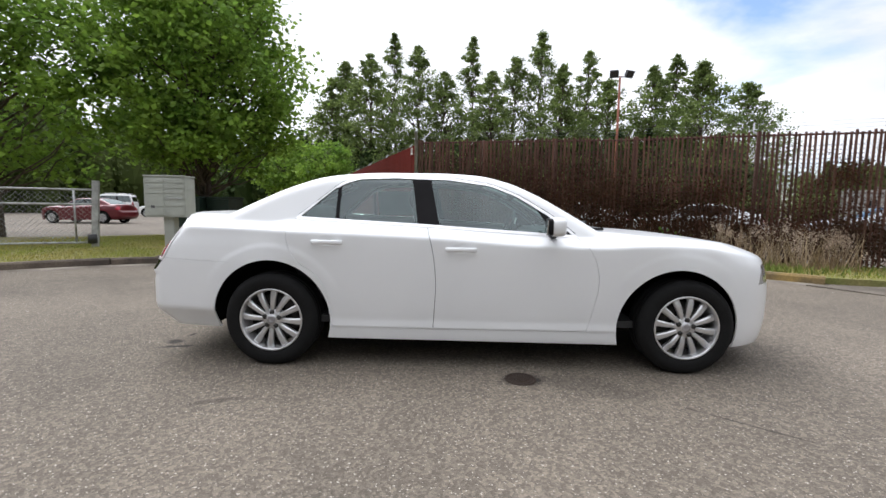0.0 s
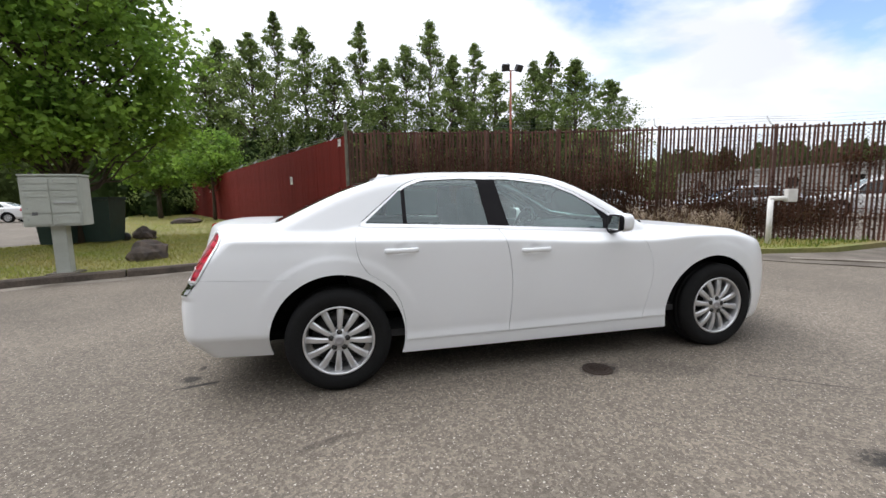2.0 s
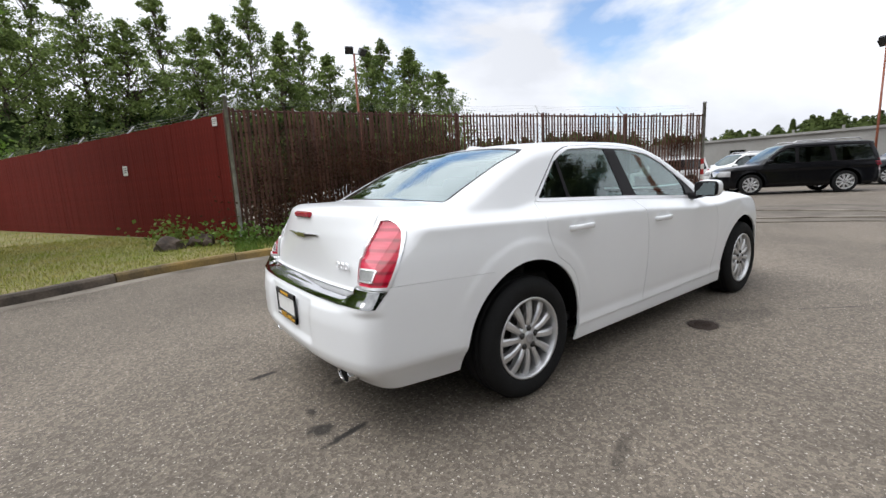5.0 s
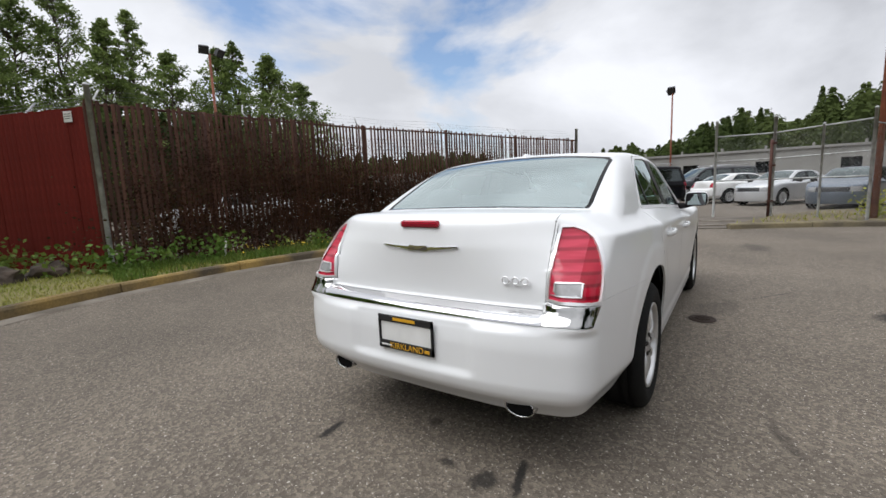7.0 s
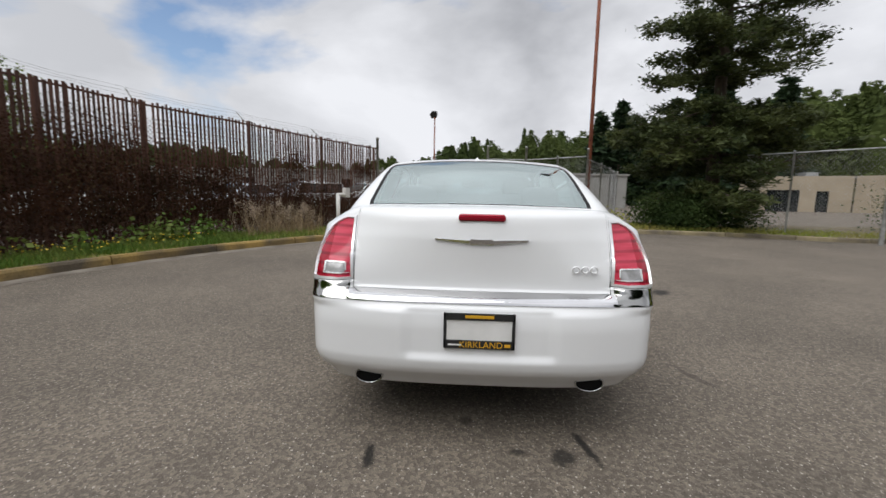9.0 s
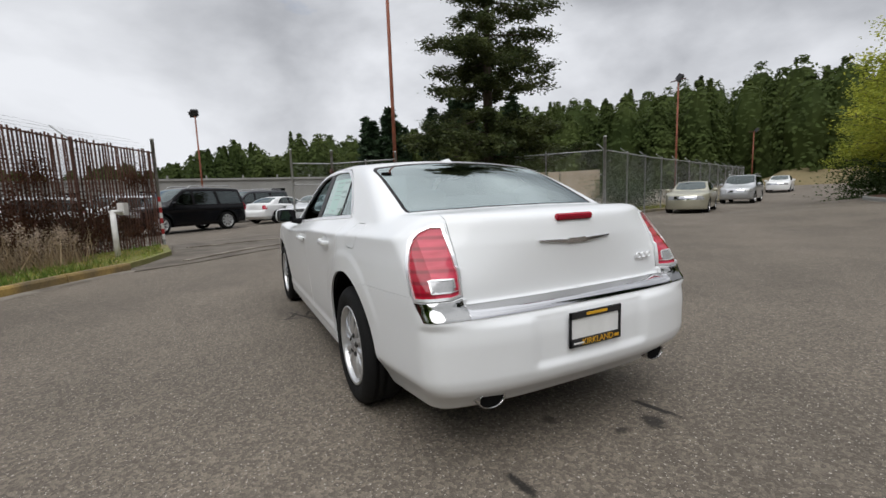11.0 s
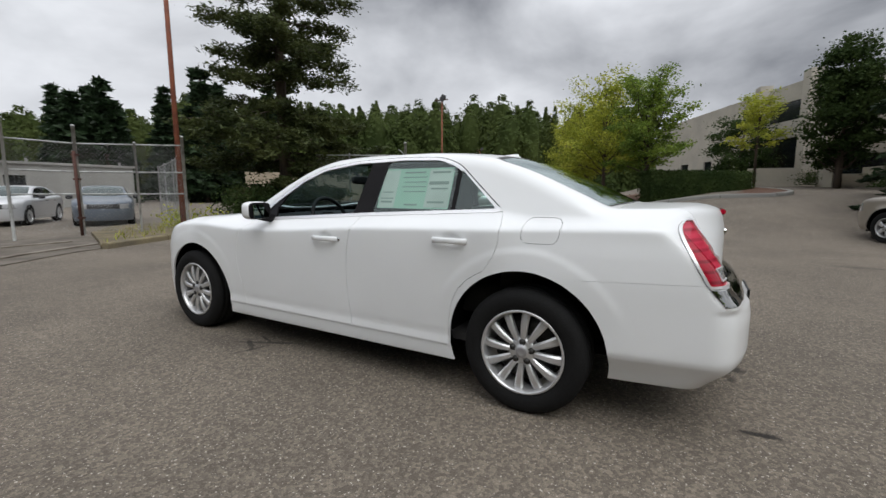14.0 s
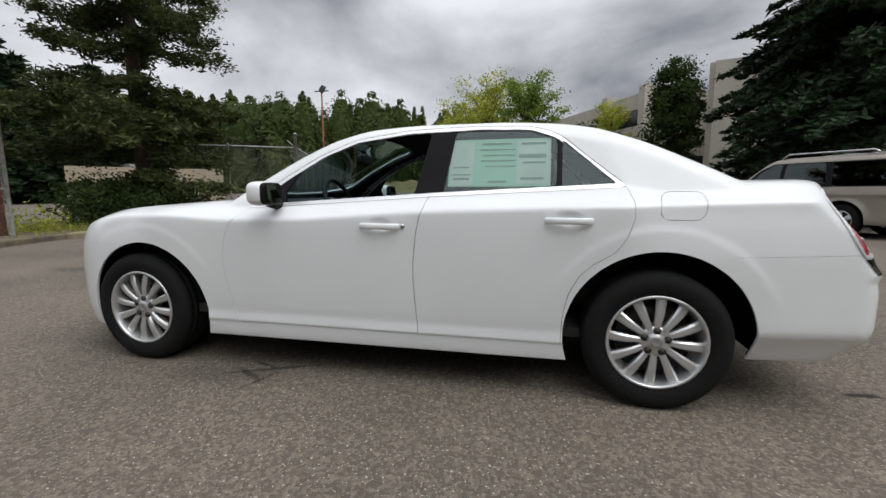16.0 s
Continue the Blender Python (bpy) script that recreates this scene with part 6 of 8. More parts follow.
def wheel(parent, x, y, z, r_tyre, r_rim, width, spokes=12, alloy=None, turn=0.0, lugs=5, detail=True):
    """A wheel under its car, the outer face looking along sign(y): tyre, rim, spokes, nuts, cap, brake disc."""
    alloy = alloy or M_ALLOY
    key = (r_tyre, r_rim, width, spokes, alloy.name)
    hub = new("wheel")
    hub.parent = parent
    hub.matrix_local = pose(x, y, z, 0, turn, 0 if y < 0 else 180)
    if key not in wheel_meshes:
        w, s = width, (48 if detail else 28)
        parts = []
        prof = [(r_rim - 0.004, 0.02), (r_rim + 0.006, 0.004), (r_rim + 0.022, -0.004), (r_rim + (r_tyre - r_rim) * 0.55, -0.012), (r_tyre - 0.03, -0.004), (r_tyre - 0.012, 0.010), (r_tyre - 0.004, 0.022),
                (r_tyre, 0.034), (r_tyre, w * 0.25), (r_tyre - 0.008, w * 0.25 + 0.002), (r_tyre - 0.008, w * 0.25 + 0.012), (r_tyre, w * 0.25 + 0.014), (r_tyre, w * 0.46), (r_tyre - 0.008, w * 0.46 + 0.002),
                (r_tyre - 0.008, w * 0.54), (r_tyre, w * 0.54 + 0.002), (r_tyre, w - 0.034), (r_tyre - 0.012, w - 0.01), (r_tyre - 0.03, w), (r_rim, w - 0.01)]
        parts.append(("tyre", Geo().lathe(prof, n=s), M_RUBBER, True))
        rim = [(r_rim + 0.004, 0.004), (r_rim + 0.002, -0.002), (r_rim - 0.008, -0.002), (r_rim - 0.012, 0.008), (r_rim - 0.018, 0.03), (r_rim - 0.022, 0.06), (r_rim - 0.024, w - 0.02)]
        parts.append(("rim", Geo().lathe(rim, n=s), alloy, True))
        parts.append(("brake_disc", Geo().lathe([(0.0, 0.105), (0.07, 0.10), (0.075, 0.09), (r_rim - 0.05, 0.09), (r_rim - 0.05, 0.115), (0.0, 0.12)], n=s), M_ALLOY_D, True))
        hubp = [(0.0, 0.010), (0.034, 0.010), (0.038, 0.016), (0.052, 0.018), (0.072, 0.022), (0.080, 0.034), (0.080, 0.08)]
        parts.append(("hub", Geo().lathe(hubp, n=s), alloy, True))
        parts.append(("centre_cap", Geo().lathe([(0.0, 0.0085), (0.012, 0.0085), (0.016, 0.007), (0.024, 0.008), (0.030, 0.010), (0.032, 0.014)], n=24), M_CAP, True))
        sp = Geo()
        k = 7
        rows = []
        for i in range(k):
            f = i / (k - 1)
            r = 0.066 + (r_rim - 0.014 - 0.066) * f
            half = (0.0150 + 0.0100 * f) * (12 / spokes) * (r_rim / 0.232)
            d = 0.020 - 0.014 * math.sin(math.pi * min(1, f * 0.9 + 0.05)) + 0.006 * f
            lean = 0.006 * f
            rows.append([(-half + lean, d + 0.010, r), (-half * 0.55 + lean, d + 0.001, r), (half * 0.55 + lean, d, r), (half + lean, d + 0.007, r), (half * 0.8 + lean, d + 0.040, r), (-half * 0.8 + lean, d + 0.040, r)])
        Vs = [p for row in rows for p in row]
        Fs = []
        for i in range(k - 1):
            for j in range(6):
                Fs.append((i * 6 + j, i * 6 + (j + 1) % 6, (i + 1) * 6 + (j + 1) % 6, (i + 1) * 6 + j))
        sp.add(Vs, Fs)
        made = []
        for nm, g, mt, sm in parts:
            ob = g.obj(nm, mt, hub, smooth=sm)
            made.append((nm, ob.data))
        ob = sp.obj("spoke", alloy, hub, smooth=False)
        spoke_me = ob.data
        bpy.data.objects.remove(ob)
        nut = Geo().lathe([(0.0, -0.008), (0.008, -0.008), (0.0125, -0.003), (0.013, 0.001), (0.0185, 0.0), (0.019, 0.012)], n=12)
        ob = nut.obj("lug_nut", M_ALLOY_D, hub, smooth=True)
        nut_me = ob.data
        bpy.data.objects.remove(ob)
        wheel_meshes[key] = (made, spoke_me, nut_me)
    else:
        made, spoke_me, nut_me = wheel_meshes[key]
        for nm, me in made:
            o = new(nm, me)
            o.parent = hub
    for i in range(spokes):
        o = new("spoke", spoke_me)
        o.parent = hub
        o.matrix_local = pose(0, 0, 0, 0, 360 * i / spokes, 0)
    for i in range(lugs):
        o = new("lug_nut", nut_me)
        o.parent = hub
        a = 2 * math.pi * i / lugs
        o.matrix_local = pose(0.0555 * math.sin(a), 0.016, 0.0555 * math.cos(a))
    return hub


# ---- the white sedan in the middle of the lot
hero = thing("white_sedan", "clean white four-door sedan with chrome window trim, parked on the asphalt", "car")
ARCH_R, ARCH_F = (-1.525, 0.355, 0.442), (1.455, 0.335, 0.438)
h_wx = curve((-2.6, 0.790), (-2.45, 0.818), (-2.25, 0.848), (-1.95, 0.888), (-1.5, 0.915), (-1.0, 0.915), (0.0, 0.918), (0.8, 0.918), (1.4, 0.92), (1.8, 0.905), (2.1, 0.86), (2.4, 0.78))
h_dz = curve((0.15, -0.07), (0.205, -0.040), (0.225, -0.033), (0.290, -0.023), (0.302, -0.021), (0.312, -0.016), (0.335, -0.017), (0.36, -0.0185), (0.42, -0.012), (0.55, -0.001), (0.75, 0.010), (0.88, 0.014), (1.2, 0.012))
h_dz_end = curve((0.15, -0.16), (0.25, -0.100), (0.33, -0.056), (0.375, -0.028), (0.405, -0.010), (0.43, -0.003), (0.48, 0.0), (0.75, 0.004), (0.88, -0.006), (1.0, -0.022), (1.2, -0.03))
h_crease = curve((-2.6, 1.040), (-2.2, 1.034), (-1.4, 1.01), (-0.4, 0.98), (0.5, 0.930), (0.85, 0.925), (1.3, 0.945), (1.6, 0.940), (1.9, 0.895), (2.3, 0.80))
h_yb = curve((-2.5, 0.66), (-2.2, 0.735), (-1.8, 0.785), (-1.36, 0.80), (-0.4, 0.822), (0.7, 0.818), (1.2, 0.815), (1.6, 0.80), (1.9, 0.755), (2.3, 0.64))
h_zb = curve((-2.5, 1.10), (-2.2, 1.115), (-1.8, 1.115), (-1.36, 1.098), (-0.4, 1.052), (0.7, 0.985), (1.2, 0.998), (1.5, 0.994), (1.75, 0.966), (1.95, 0.918), (2.1, 0.855), (2.4, 0.74))
h_deck = curve((-2.6, 1.115), (-2.42, 1.128), (-2.25, 1.142), (-2.0, 1.140), (-1.5, 1.148), (-0.4, 1.10), (0.7, 1.035), (0.95, 1.042), (1.24, 1.024), (1.5, 1.010), (1.8, 0.980), (2.1, 0.930), (2.3, 0.870), (2.45, 0.79))
h_top = curve((-2.3, 0.90), (-2.0, 1.115), (-1.94, 1.148), (-1.68, 1.275), (-1.42, 1.385), (-1.19, 1.452), (-1.0, 1.476), (-0.7, 1.490), (-0.33, 1.490), (0.0, 1.474), (0.22, 1.428), (0.45, 1.335), (0.65, 1.228), (0.9, 1.082), (1.0, 1.02), (1.3, 0.84))
h_rear = curve((0.20, -2.36), (0.30, -2.450), (0.342, -2.498), (0.375, -2.534), (0.405, -2.551), (0.45, -2.560), (0.58, -2.560), (0.66, -2.550), (0.690, -2.541), (0.701, -2.538), (0.712, -2.533), (0.724, -2.521), (0.740, -2.480), (0.748, -2.457), (0.756, -2.444), (0.80, -2.440), (0.98, -2.446), (1.05, -2.436), (1.09, -2.425), (1.115, -2.41), (1.14, -2.36))
h_rear_c = curve((0.20, -2.36), (0.30, -2.450), (0.342, -2.498), (0.375, -2.534), (0.405, -2.551), (0.45, -2.560), (0.58, -2.560), (0.66, -2.550), (0.690, -2.541), (0.701, -2.536), (0.712, -2.528), (0.740, -2.508), (0.771, -2.492), (0.781, -2.486), (0.88, -2.470), (0.98, -2.450), (1.05, -2.432), (1.09, -2.420), (1.115, -2.405), (1.14, -2.36))
h_front = curve((0.15, 2.40), (0.25, 2.445), (0.38, 2.470), (0.55, 2.475), (0.70, 2.460), (0.80, 2.425), (0.88, 2.37), (0.95, 2.27))
h_dz_nose = curve((0.15, -0.06), (0.20, -0.034), (0.25, -0.018), (0.34, -0.006), (0.45, 0.0), (0.75, 0.004), (0.88, -0.006), (1.0, -0.022), (1.2, -0.03))
h_bot = curve((-2.6, 0.262), (-2.0, 0.252), (-1.6, 0.246), (-1.1, 0.205), (0.0, 0.20), (1.0, 0.195), (1.9, 0.19), (2.5, 0.2))


HANDLES = ((-1.095, 0.937), (-0.122, 0.897))


def hero_f(x, y, z):
    ay = np.abs(y)
    ends = smooth01(np.abs(x + 0.03), 1.30, 1.55)
    wide = h_wx(x) + h_dz(z) * (1 - ends) + np.where(x > 0, h_dz_nose(z), h_dz_end(z)) * ends
    for cx, cz, cr in (ARCH_R, ARCH_F):
        rr = np.hypot(x - cx, z - cz)
        wide = wide + (0.0035 if cx > 0 else 0.0055) * (1 - smooth01(rr, cr + 0.085, cr + 0.135)) * smooth01(z, 0.46, 0.74)
    over = z - h_crease(x)
    slope = (h_wx(x) + 0.012 - h_yb(x)) / np.maximum(h_zb(x) - h_crease(x), 0.03)
    wide = wide - slope * 0.5 * (over + np.sqrt(over * over + 0.010 ** 2))
    for hx, hz in HANDLES:
        wide = wide - 0.011 * (1 - smooth01(np.hypot((x - hx) / 0.085, (z - hz - 0.010) / 0.040), 0.25, 1.0))
    side = ay - wide
    block = smooth01(ay, 0.627, 0.639)
    rear = h_rear(z) * (1 - block) + h_rear_c(z) * block + (0.04 + 0.29 * smooth01(z, 0.78, 1.12)) * ay ** 2 + 0.09 * ay ** 4 - x
    rear = rear + 0.015 * (1 - smooth01(ay, 0.31, 0.37)) * smooth01(z, 0.435, 0.48) * (1 - smooth01(z, 0.66, 0.685))
    rear = rear + (0.125 * ay ** 4 - 0.022) * (1 - smooth01(z, 0.655, 0.70))
    front = x - (h_front(z) - 0.44 * ay ** 2 - 0.22 * ay ** 4)
    top = z - (h_deck(x) - 0.032 * ay ** 2)
    low = smax(side, rear, 0.07)
    low = smax(low, front, 0.16)
    low = smax(low, top, 0.035)
    low = smax(low, h_bot(x) - z, 0.014)
    gs = ay - (h_yb(x) + 0.004 - 0.43 * (z - h_zb(x)) + 0.06 * (z - h_zb(x)) ** 2)
    gt = z - (h_top(x) - 0.085 * ay ** 2)
    cab = np.maximum(smax(gs, gt, 0.075), np.maximum(h_zb(x) - 0.06 - z, np.abs(x + 0.5) - 1.9))
    return -smax(-low, -cab, 0.022)


sh = Shell(hero_f, -1.72, 1.62, 0.80, h_bot, 236, 64, 72, 120)
DLO = round_poly([(-1.375, 1.098), (-0.4, 1.052), (0.70, 0.986), (0.745, 0.990), (0.56, 1.145), (0.32, 1.290), (0.10, 1.378), (-0.23, 1.422), (-0.60, 1.432), (-0.90, 1.422), (-1.04, 1.378), (-1.22, 1.225)], 0.05)
WIN_F = round_poly([(-0.285, 1.068), (0.50, 1.020), (0.535, 1.060), (0.44, 1.196), (0.29, 1.285), (0.09, 1.362), (-0.23, 1.404), (-0.355, 1.408)], 0.022)
WIN_R = round_poly([(-1.035, 1.106), (-0.445, 1.074), (-0.495, 1.410), (-0.62, 1.414), (-0.90, 1.404), (-1.035, 1.355)], 0.022)
WIN_Q = round_poly([(-1.325, 1.115), (-1.062, 1.106), (-1.062, 1.345), (-1.205, 1.222)], 0.016)
DOOR_F = [(-0.372, 1.060), (-0.34, 0.95), (-0.318, 0.85), (-0.302, 0.70), (-0.300, 0.60), (-0.318, 0.306), (0.80, 0.306), (0.835, 0.45), (0.866, 0.60), (0.872, 0.70), (0.845, 0.82), (0.80, 0.91), (0.735, 0.985), (0.70, 1.0), (0.0, 1.05)]
DOOR_R = [(-0.3762, 1.060), (-0.3442, 0.95), (-0.3222, 0.85), (-0.3062, 0.70), (-0.3042, 0.60), (-0.3222, 0.306), (-1.072, 0.306), (-1.078, 0.46), (-1.105, 0.58), (-1.15, 0.665), (-1.21, 0.725), (-1.31, 0.785), (-1.362, 0.86), (-1.392, 0.95), (-1.392, 1.03), (-1.368, 1.10), (-1.0, 1.09)]
FUEL = round_poly([(-1.505, 0.945), (-1.70, 0.945), (-1.715, 1.075), (-1.52, 1.075)], 0.045)
SCREEN = round_poly([(0.93, -0.1), (0.90, 0.30), (0.80, 0.645), (0.72, 0.655), (0.16, 0.575), (0.13, 0.3), (0.13, -0.1)], 0.06)
BACKGLASS = [(-1.955, -0.1), (-1.945, 0.35), (-1.91, 0.655), (-1.86, 0.662), (-1.30, 0.632), (-1.235, 0.60), (-1.20, 0.3), (-1.20, -0.1)]
BACKGLASS_IN = [(-1.94, -0.1), (-1.925, 0.35), (-1.895, 0.632), (-1.86, 0.640), (-1.31, 0.610), (-1.27, 0.58), (-1.24, 0.3), (-1.24, -0.1)]
HOOD = [(0.99, -0.1), (0.97, 0.35), (0.90, 0.70), (1.3, 0.71), (1.8, 0.665), (2.16, 0.56), (2.32, 0.3), (2.36, -0.1)]


def lamp_x(z):
    return np.interp(z, [0.778, 0.80, 0.99, 1.03, 1.055, 1.075, 1.090], [-2.370, -2.352, -2.243, -2.226, -2.226, -2.240, -2.275])


def lamp_in(z):
    return 0.632 - 0.035 * (1.07 - z)


def bar_end(z):
    return -2.372 - 0.85 * (0.774 - z)


def bar_lo(y):
    return 0.701 + 0.0 * y


def bar_hi(y):
    return np.where(y > 0.633, 0.774, 0.744)


def rev_sd(x, y, z):
    """Inside the reversing lamp where negative."""
    return np.maximum(np.abs(z - 0.838) - 0.029, np.maximum(y - 0.772, lamp_in(z) + 0.034 - y))


def gap_z(x):
    return 0.792 - 0.03 * (x + 2.35)


on_side = lambda x, y, z: y > 0.5
on_rear = lambda x, y, z: x < -2.1
on_top = lambda x, y, z: z > 0.72
sh.cut(lambda x, y, z: polysd(x, z, DLO), lambda x, y, z: (y > 0.5) & (z > 0.95))
sh.cut(lambda x, y, z: polysd(x, z, DLO) - 0.006, lambda x, y, z: (y > 0.5) & (z > 0.95))
sh.cut(lambda x, y, z: polysd(x, z, DLO) + 0.020, lambda x, y, z: (y > 0.5) & (z > 0.95))
for w in (WIN_F, WIN_R, WIN_Q):
    sh.cut(lambda x, y, z: polysd(x, z, w), lambda x, y, z: (y > 0.5) & (z > 0.95))
for cx, cz, cr in (ARCH_R, ARCH_F):
    sh.cut(lambda x, y, z: np.hypot(x - cx, z - cz) - cr, lambda x, y, z: (y > 0.3) & (z < 0.9))
GAP = 0.0026
for d in (0.0, GAP):
    sh.cut(lambda x, y, z: polysd(x, z, DOOR_F) - d, lambda x, y, z: (y > 0.6) & (z < 1.12))
    sh.cut(lambda x, y, z: polysd(x, z, DOOR_R) - d, lambda x, y, z: (y > 0.6) & (z < 1.12))
    sh.cut(lambda x, y, z: polysd(x, z, FUEL) - d, lambda x, y, z: (y > 0.5) & (x < -1.4) & (x > -1.8))
    sh.cut(lambda x, y, z: polysd(x, y, HOOD) - d, lambda x, y, z: (z > 0.7) & (x > 0.8))
    sh.cut(lambda x, y, z: y - 0.619 - d - 0.02 * (x + 2.4), lambda x, y, z: (x < -1.9) & (z > 0.74))
    sh.cut(lambda x, y, z: z - gap_z(x) + d * 0.55, lambda x, y, z: (x < -1.8) & (y > 0.6), 0.0005)
    sh.cut(lambda x, y, z: x + 1.958 - d, lambda x, y, z: (x < -1.8) & (z > 1.05) & (y < 0.66))
sh.cut(lambda x, y, z: polysd(x, y, SCREEN), lambda x, y, z: (z > 0.98) & (x > 0))
sh.cut(lambda x, y, z: polysd(x, y, BACKGLASS), lambda x, y, z: (z > 1.1) & (x < -1))
sh.cut(lambda x, y, z: polysd(x, y, BACKGLASS_IN), lambda x, y, z: (z > 1.1) & (x < -1))
sh.cut(lambda x, y, z: z - bar_lo(y), on_rear)
sh.cut(lambda x, y, z: y - 0.633, lambda x, y, z: (x < -2.3) & (z > 0.68) & (z < 0.79))
sh.cut(lambda x, y, z: z - 0.774, lambda x, y, z: (x < -2.3) & (y > 0.633))
for zz in (0.744, 0.748):
    sh.cut(lambda x, y, z: z - zz, lambda x, y, z: (x < -2.3) & (y < 0.64))
sh.cut(lambda x, y, z: x - bar_end(z), lambda x, y, z: (x < -2.1) & (z < 0.8) & (z > 0.65))
for d in (0.0, 0.002, 0.015):
    sh.cut(lambda x, y, z: x - lamp_x(z) + d, lambda x, y, z: (x < -2.1) & (z > 0.74))
    sh.cut(lambda x, y, z: y - lamp_in(z) - d, lambda x, y, z: (x < -2.1) & (z > 0.74))
    sh.cut(lambda x, y, z: z - 0.778 - d, lambda x, y, z: (x < -2.1) & (y > 0.55))
    sh.cut(lambda x, y, z: z - 1.088 + d, lambda x, y, z: (x < -2.1) & (y > 0.55))
for d in (0.0, 0.006):
    sh.cut(lambda x, y, z: rev_sd(x, y, z) + d, lambda x, y, z: (x < -2.25) & (y > 0.6) & (z > 0.79) & (z < 0.92))
sh.cut(lambda x, y, z: y - 0.755, lambda x, y, z: (x < -2.2) & (z > 0.78) & (z < 1.08))
for zz in (0.3005,):
    sh.cut(lambda x, y, z: z - zz, lambda x, y, z: (y > 0.6) & (np.abs(x) < 1.2))
sh.cut(lambda x, y, z: z - 0.66 - 0.25 * (x - 1.85), lambda x, y, z: (x > 1.7) & (y > 0.5))
sh.cut(lambda x, y, z: x - 2.15 + 0.4 * (0.82 - z), lambda x, y, z: (x > 1.7) & (z > 0.6) & (z < 0.9))
sh.cut(lambda x, y, z: y - 0.42, lambda x, y, z: x > 2.0)
for zz in (0.42, 0.80, 0.66):
    sh.cut(lambda x, y, z: z - zz, lambda x, y, z: x > 1.9)

X, Y, Z = sh.centres()
free = np.ones(len(X), bool)


def take(mask):
    global free
    m = mask & free
    free &= ~m
    return m


drop = take(((np.hypot(X - ARCH_R[0], Z - ARCH_R[1]) < ARCH_R[2]) | (np.hypot(X - ARCH_F[0], Z - ARCH_F[1]) < ARCH_F[2])) & (Y > 0.3) & (Z < 0.9))
side_hi = (Y > 0.5) & (Z > 0.95)
dlo = polysd(X, Z, DLO)
pan = {}
pan["glass_f"] = take(side_hi & inside(X, Z, WIN_F) & (dlo < -0.01))
pan["glass_r"] = take(side_hi & inside(X, Z, WIN_R) & (dlo < -0.01))
pan["glass_q"] = take(side_hi & inside(X, Z, WIN_Q) & (dlo < -0.01))
pan["chrome_dlo"] = take(side_hi & (dlo < 0) & (dlo > -0.020))
pan["pillar"] = take(side_hi & (dlo < 0))
pan["seal"] = take(side_hi & (dlo < 0.006) & (Z > h_zb(X) + 0.03))
pan["screen"] = take((Z > 0.98) & (X > 0) & inside(X, Y, SCREEN))
pan["backglass"] = take((Z > 1.1) & (X < -1) & inside(X, Y, BACKGLASS_IN))
pan["frit"] = take((Z > 1.1) & (X < -1) & inside(X, Y, BACKGLASS))
pan["door_f"] = take((Y > 0.6) & (Z < 1.12) & inside(X, Z, DOOR_F))
pan["door_r"] = take((Y > 0.6) & (Z < 1.12) & inside(X, Z, DOOR_R))
take((Y > 0.6) & (Z < 1.12) & ((polysd(X, Z, DOOR_F) < GAP) | (polysd(X, Z, DOOR_R) < GAP)) & (Z > 0.29))
fuel_in = (Y > 0.5) & inside(X, Z, FUEL)
fuel_gap = (Y > 0.5) & ~fuel_in & (polysd(X, Z, FUEL) < GAP)
pan["sill"] = take((Y > 0.6) & (Z < 0.3005) & (np.abs(X) < 1.2))
pan["hood"] = take((Z > 0.72) & (X > 0.8) & inside(X, Y, HOOD))
take((Z > 0.72) & (X > 0.8) & (polysd(X, Y, HOOD) < GAP) & (Z > 0.8))
pan["chrome_corner"] = take((X < bar_end(Z)) & (Z > bar_lo(Y)) & (Z < bar_hi(Y)) & (X < -2.1) & (Y > 0.633))
pan["chrome_bar"] = take((X < bar_end(Z)) & (Z > bar_lo(Y)) & (Z < bar_hi(Y)) & (X < -2.1))
in_lamp = (X < lamp_x(Z)) & (Y > lamp_in(Z)) & (Z > 0.778) & (Z < 1.088) & (X < -2.1)
core = (X < lamp_x(Z) - 0.015) & (Y > lamp_in(Z) + 0.015) & (Z > 0.793) & (Z < 1.073) & in_lamp
ring = (X < lamp_x(Z) - 0.002) & (Y > lamp_in(Z) + 0.002) & (Z > 0.780) & (Z < 1.086) & in_lamp
rev = rev_sd(X, Y, Z)
pan["lens_clear"] = take(core & (rev < -0.006))
pan["lens_ring"] = take(core & (rev < 0))
pan["lens_pale"] = take(core & (Y < 0.755))
pan["lens_red"] = take(core)
pan["bezel"] = take(ring)
lamp_gap = take(in_lamp)
lid_y = 0.619 + 0.02 * (X + 2.4)
pan["trunk"] = take((X < -1.958) & (Y < lid_y) & (Z > 0.748))
take((X < -1.95) & (Y < lid_y + GAP) & (Z > 0.744))
take((X < -1.9525) & (X > -1.96) & (Y < 0.62) & (Z > 1.05))
take((X < -1.8) & (Y > 0.6) & (Z < gap_z(X)) & (Z > gap_z(X) - GAP * 0.55))
pan["bumper_r"] = take((X < -1.8) & (Z < 0.80) & ((Z < gap_z(X)) | (X < -2.3)))
head = (X > 2.15 - 0.4 * (0.82 - Z)) & (Z > 0.66) & (Z < 0.80) & (Y > 0.42)
pan["headlamp"] = take(head)
pan["grille"] = take((X > 2.2) & (Y < 0.42) & (Z > 0.42) & (Z < 0.80))
pan["bumper_f"] = take((X > 1.7) & (Z < 0.66 + 0.25 * (X - 1.85)))
pan["fender"] = take((X > 0.735) & (Y > 0.4))
pan["shell_plain"] = free & ~fuel_in & ~fuel_gap
pan["fuel"] = free & fuel_in
pan["fuel_gap"] = free & fuel_gap


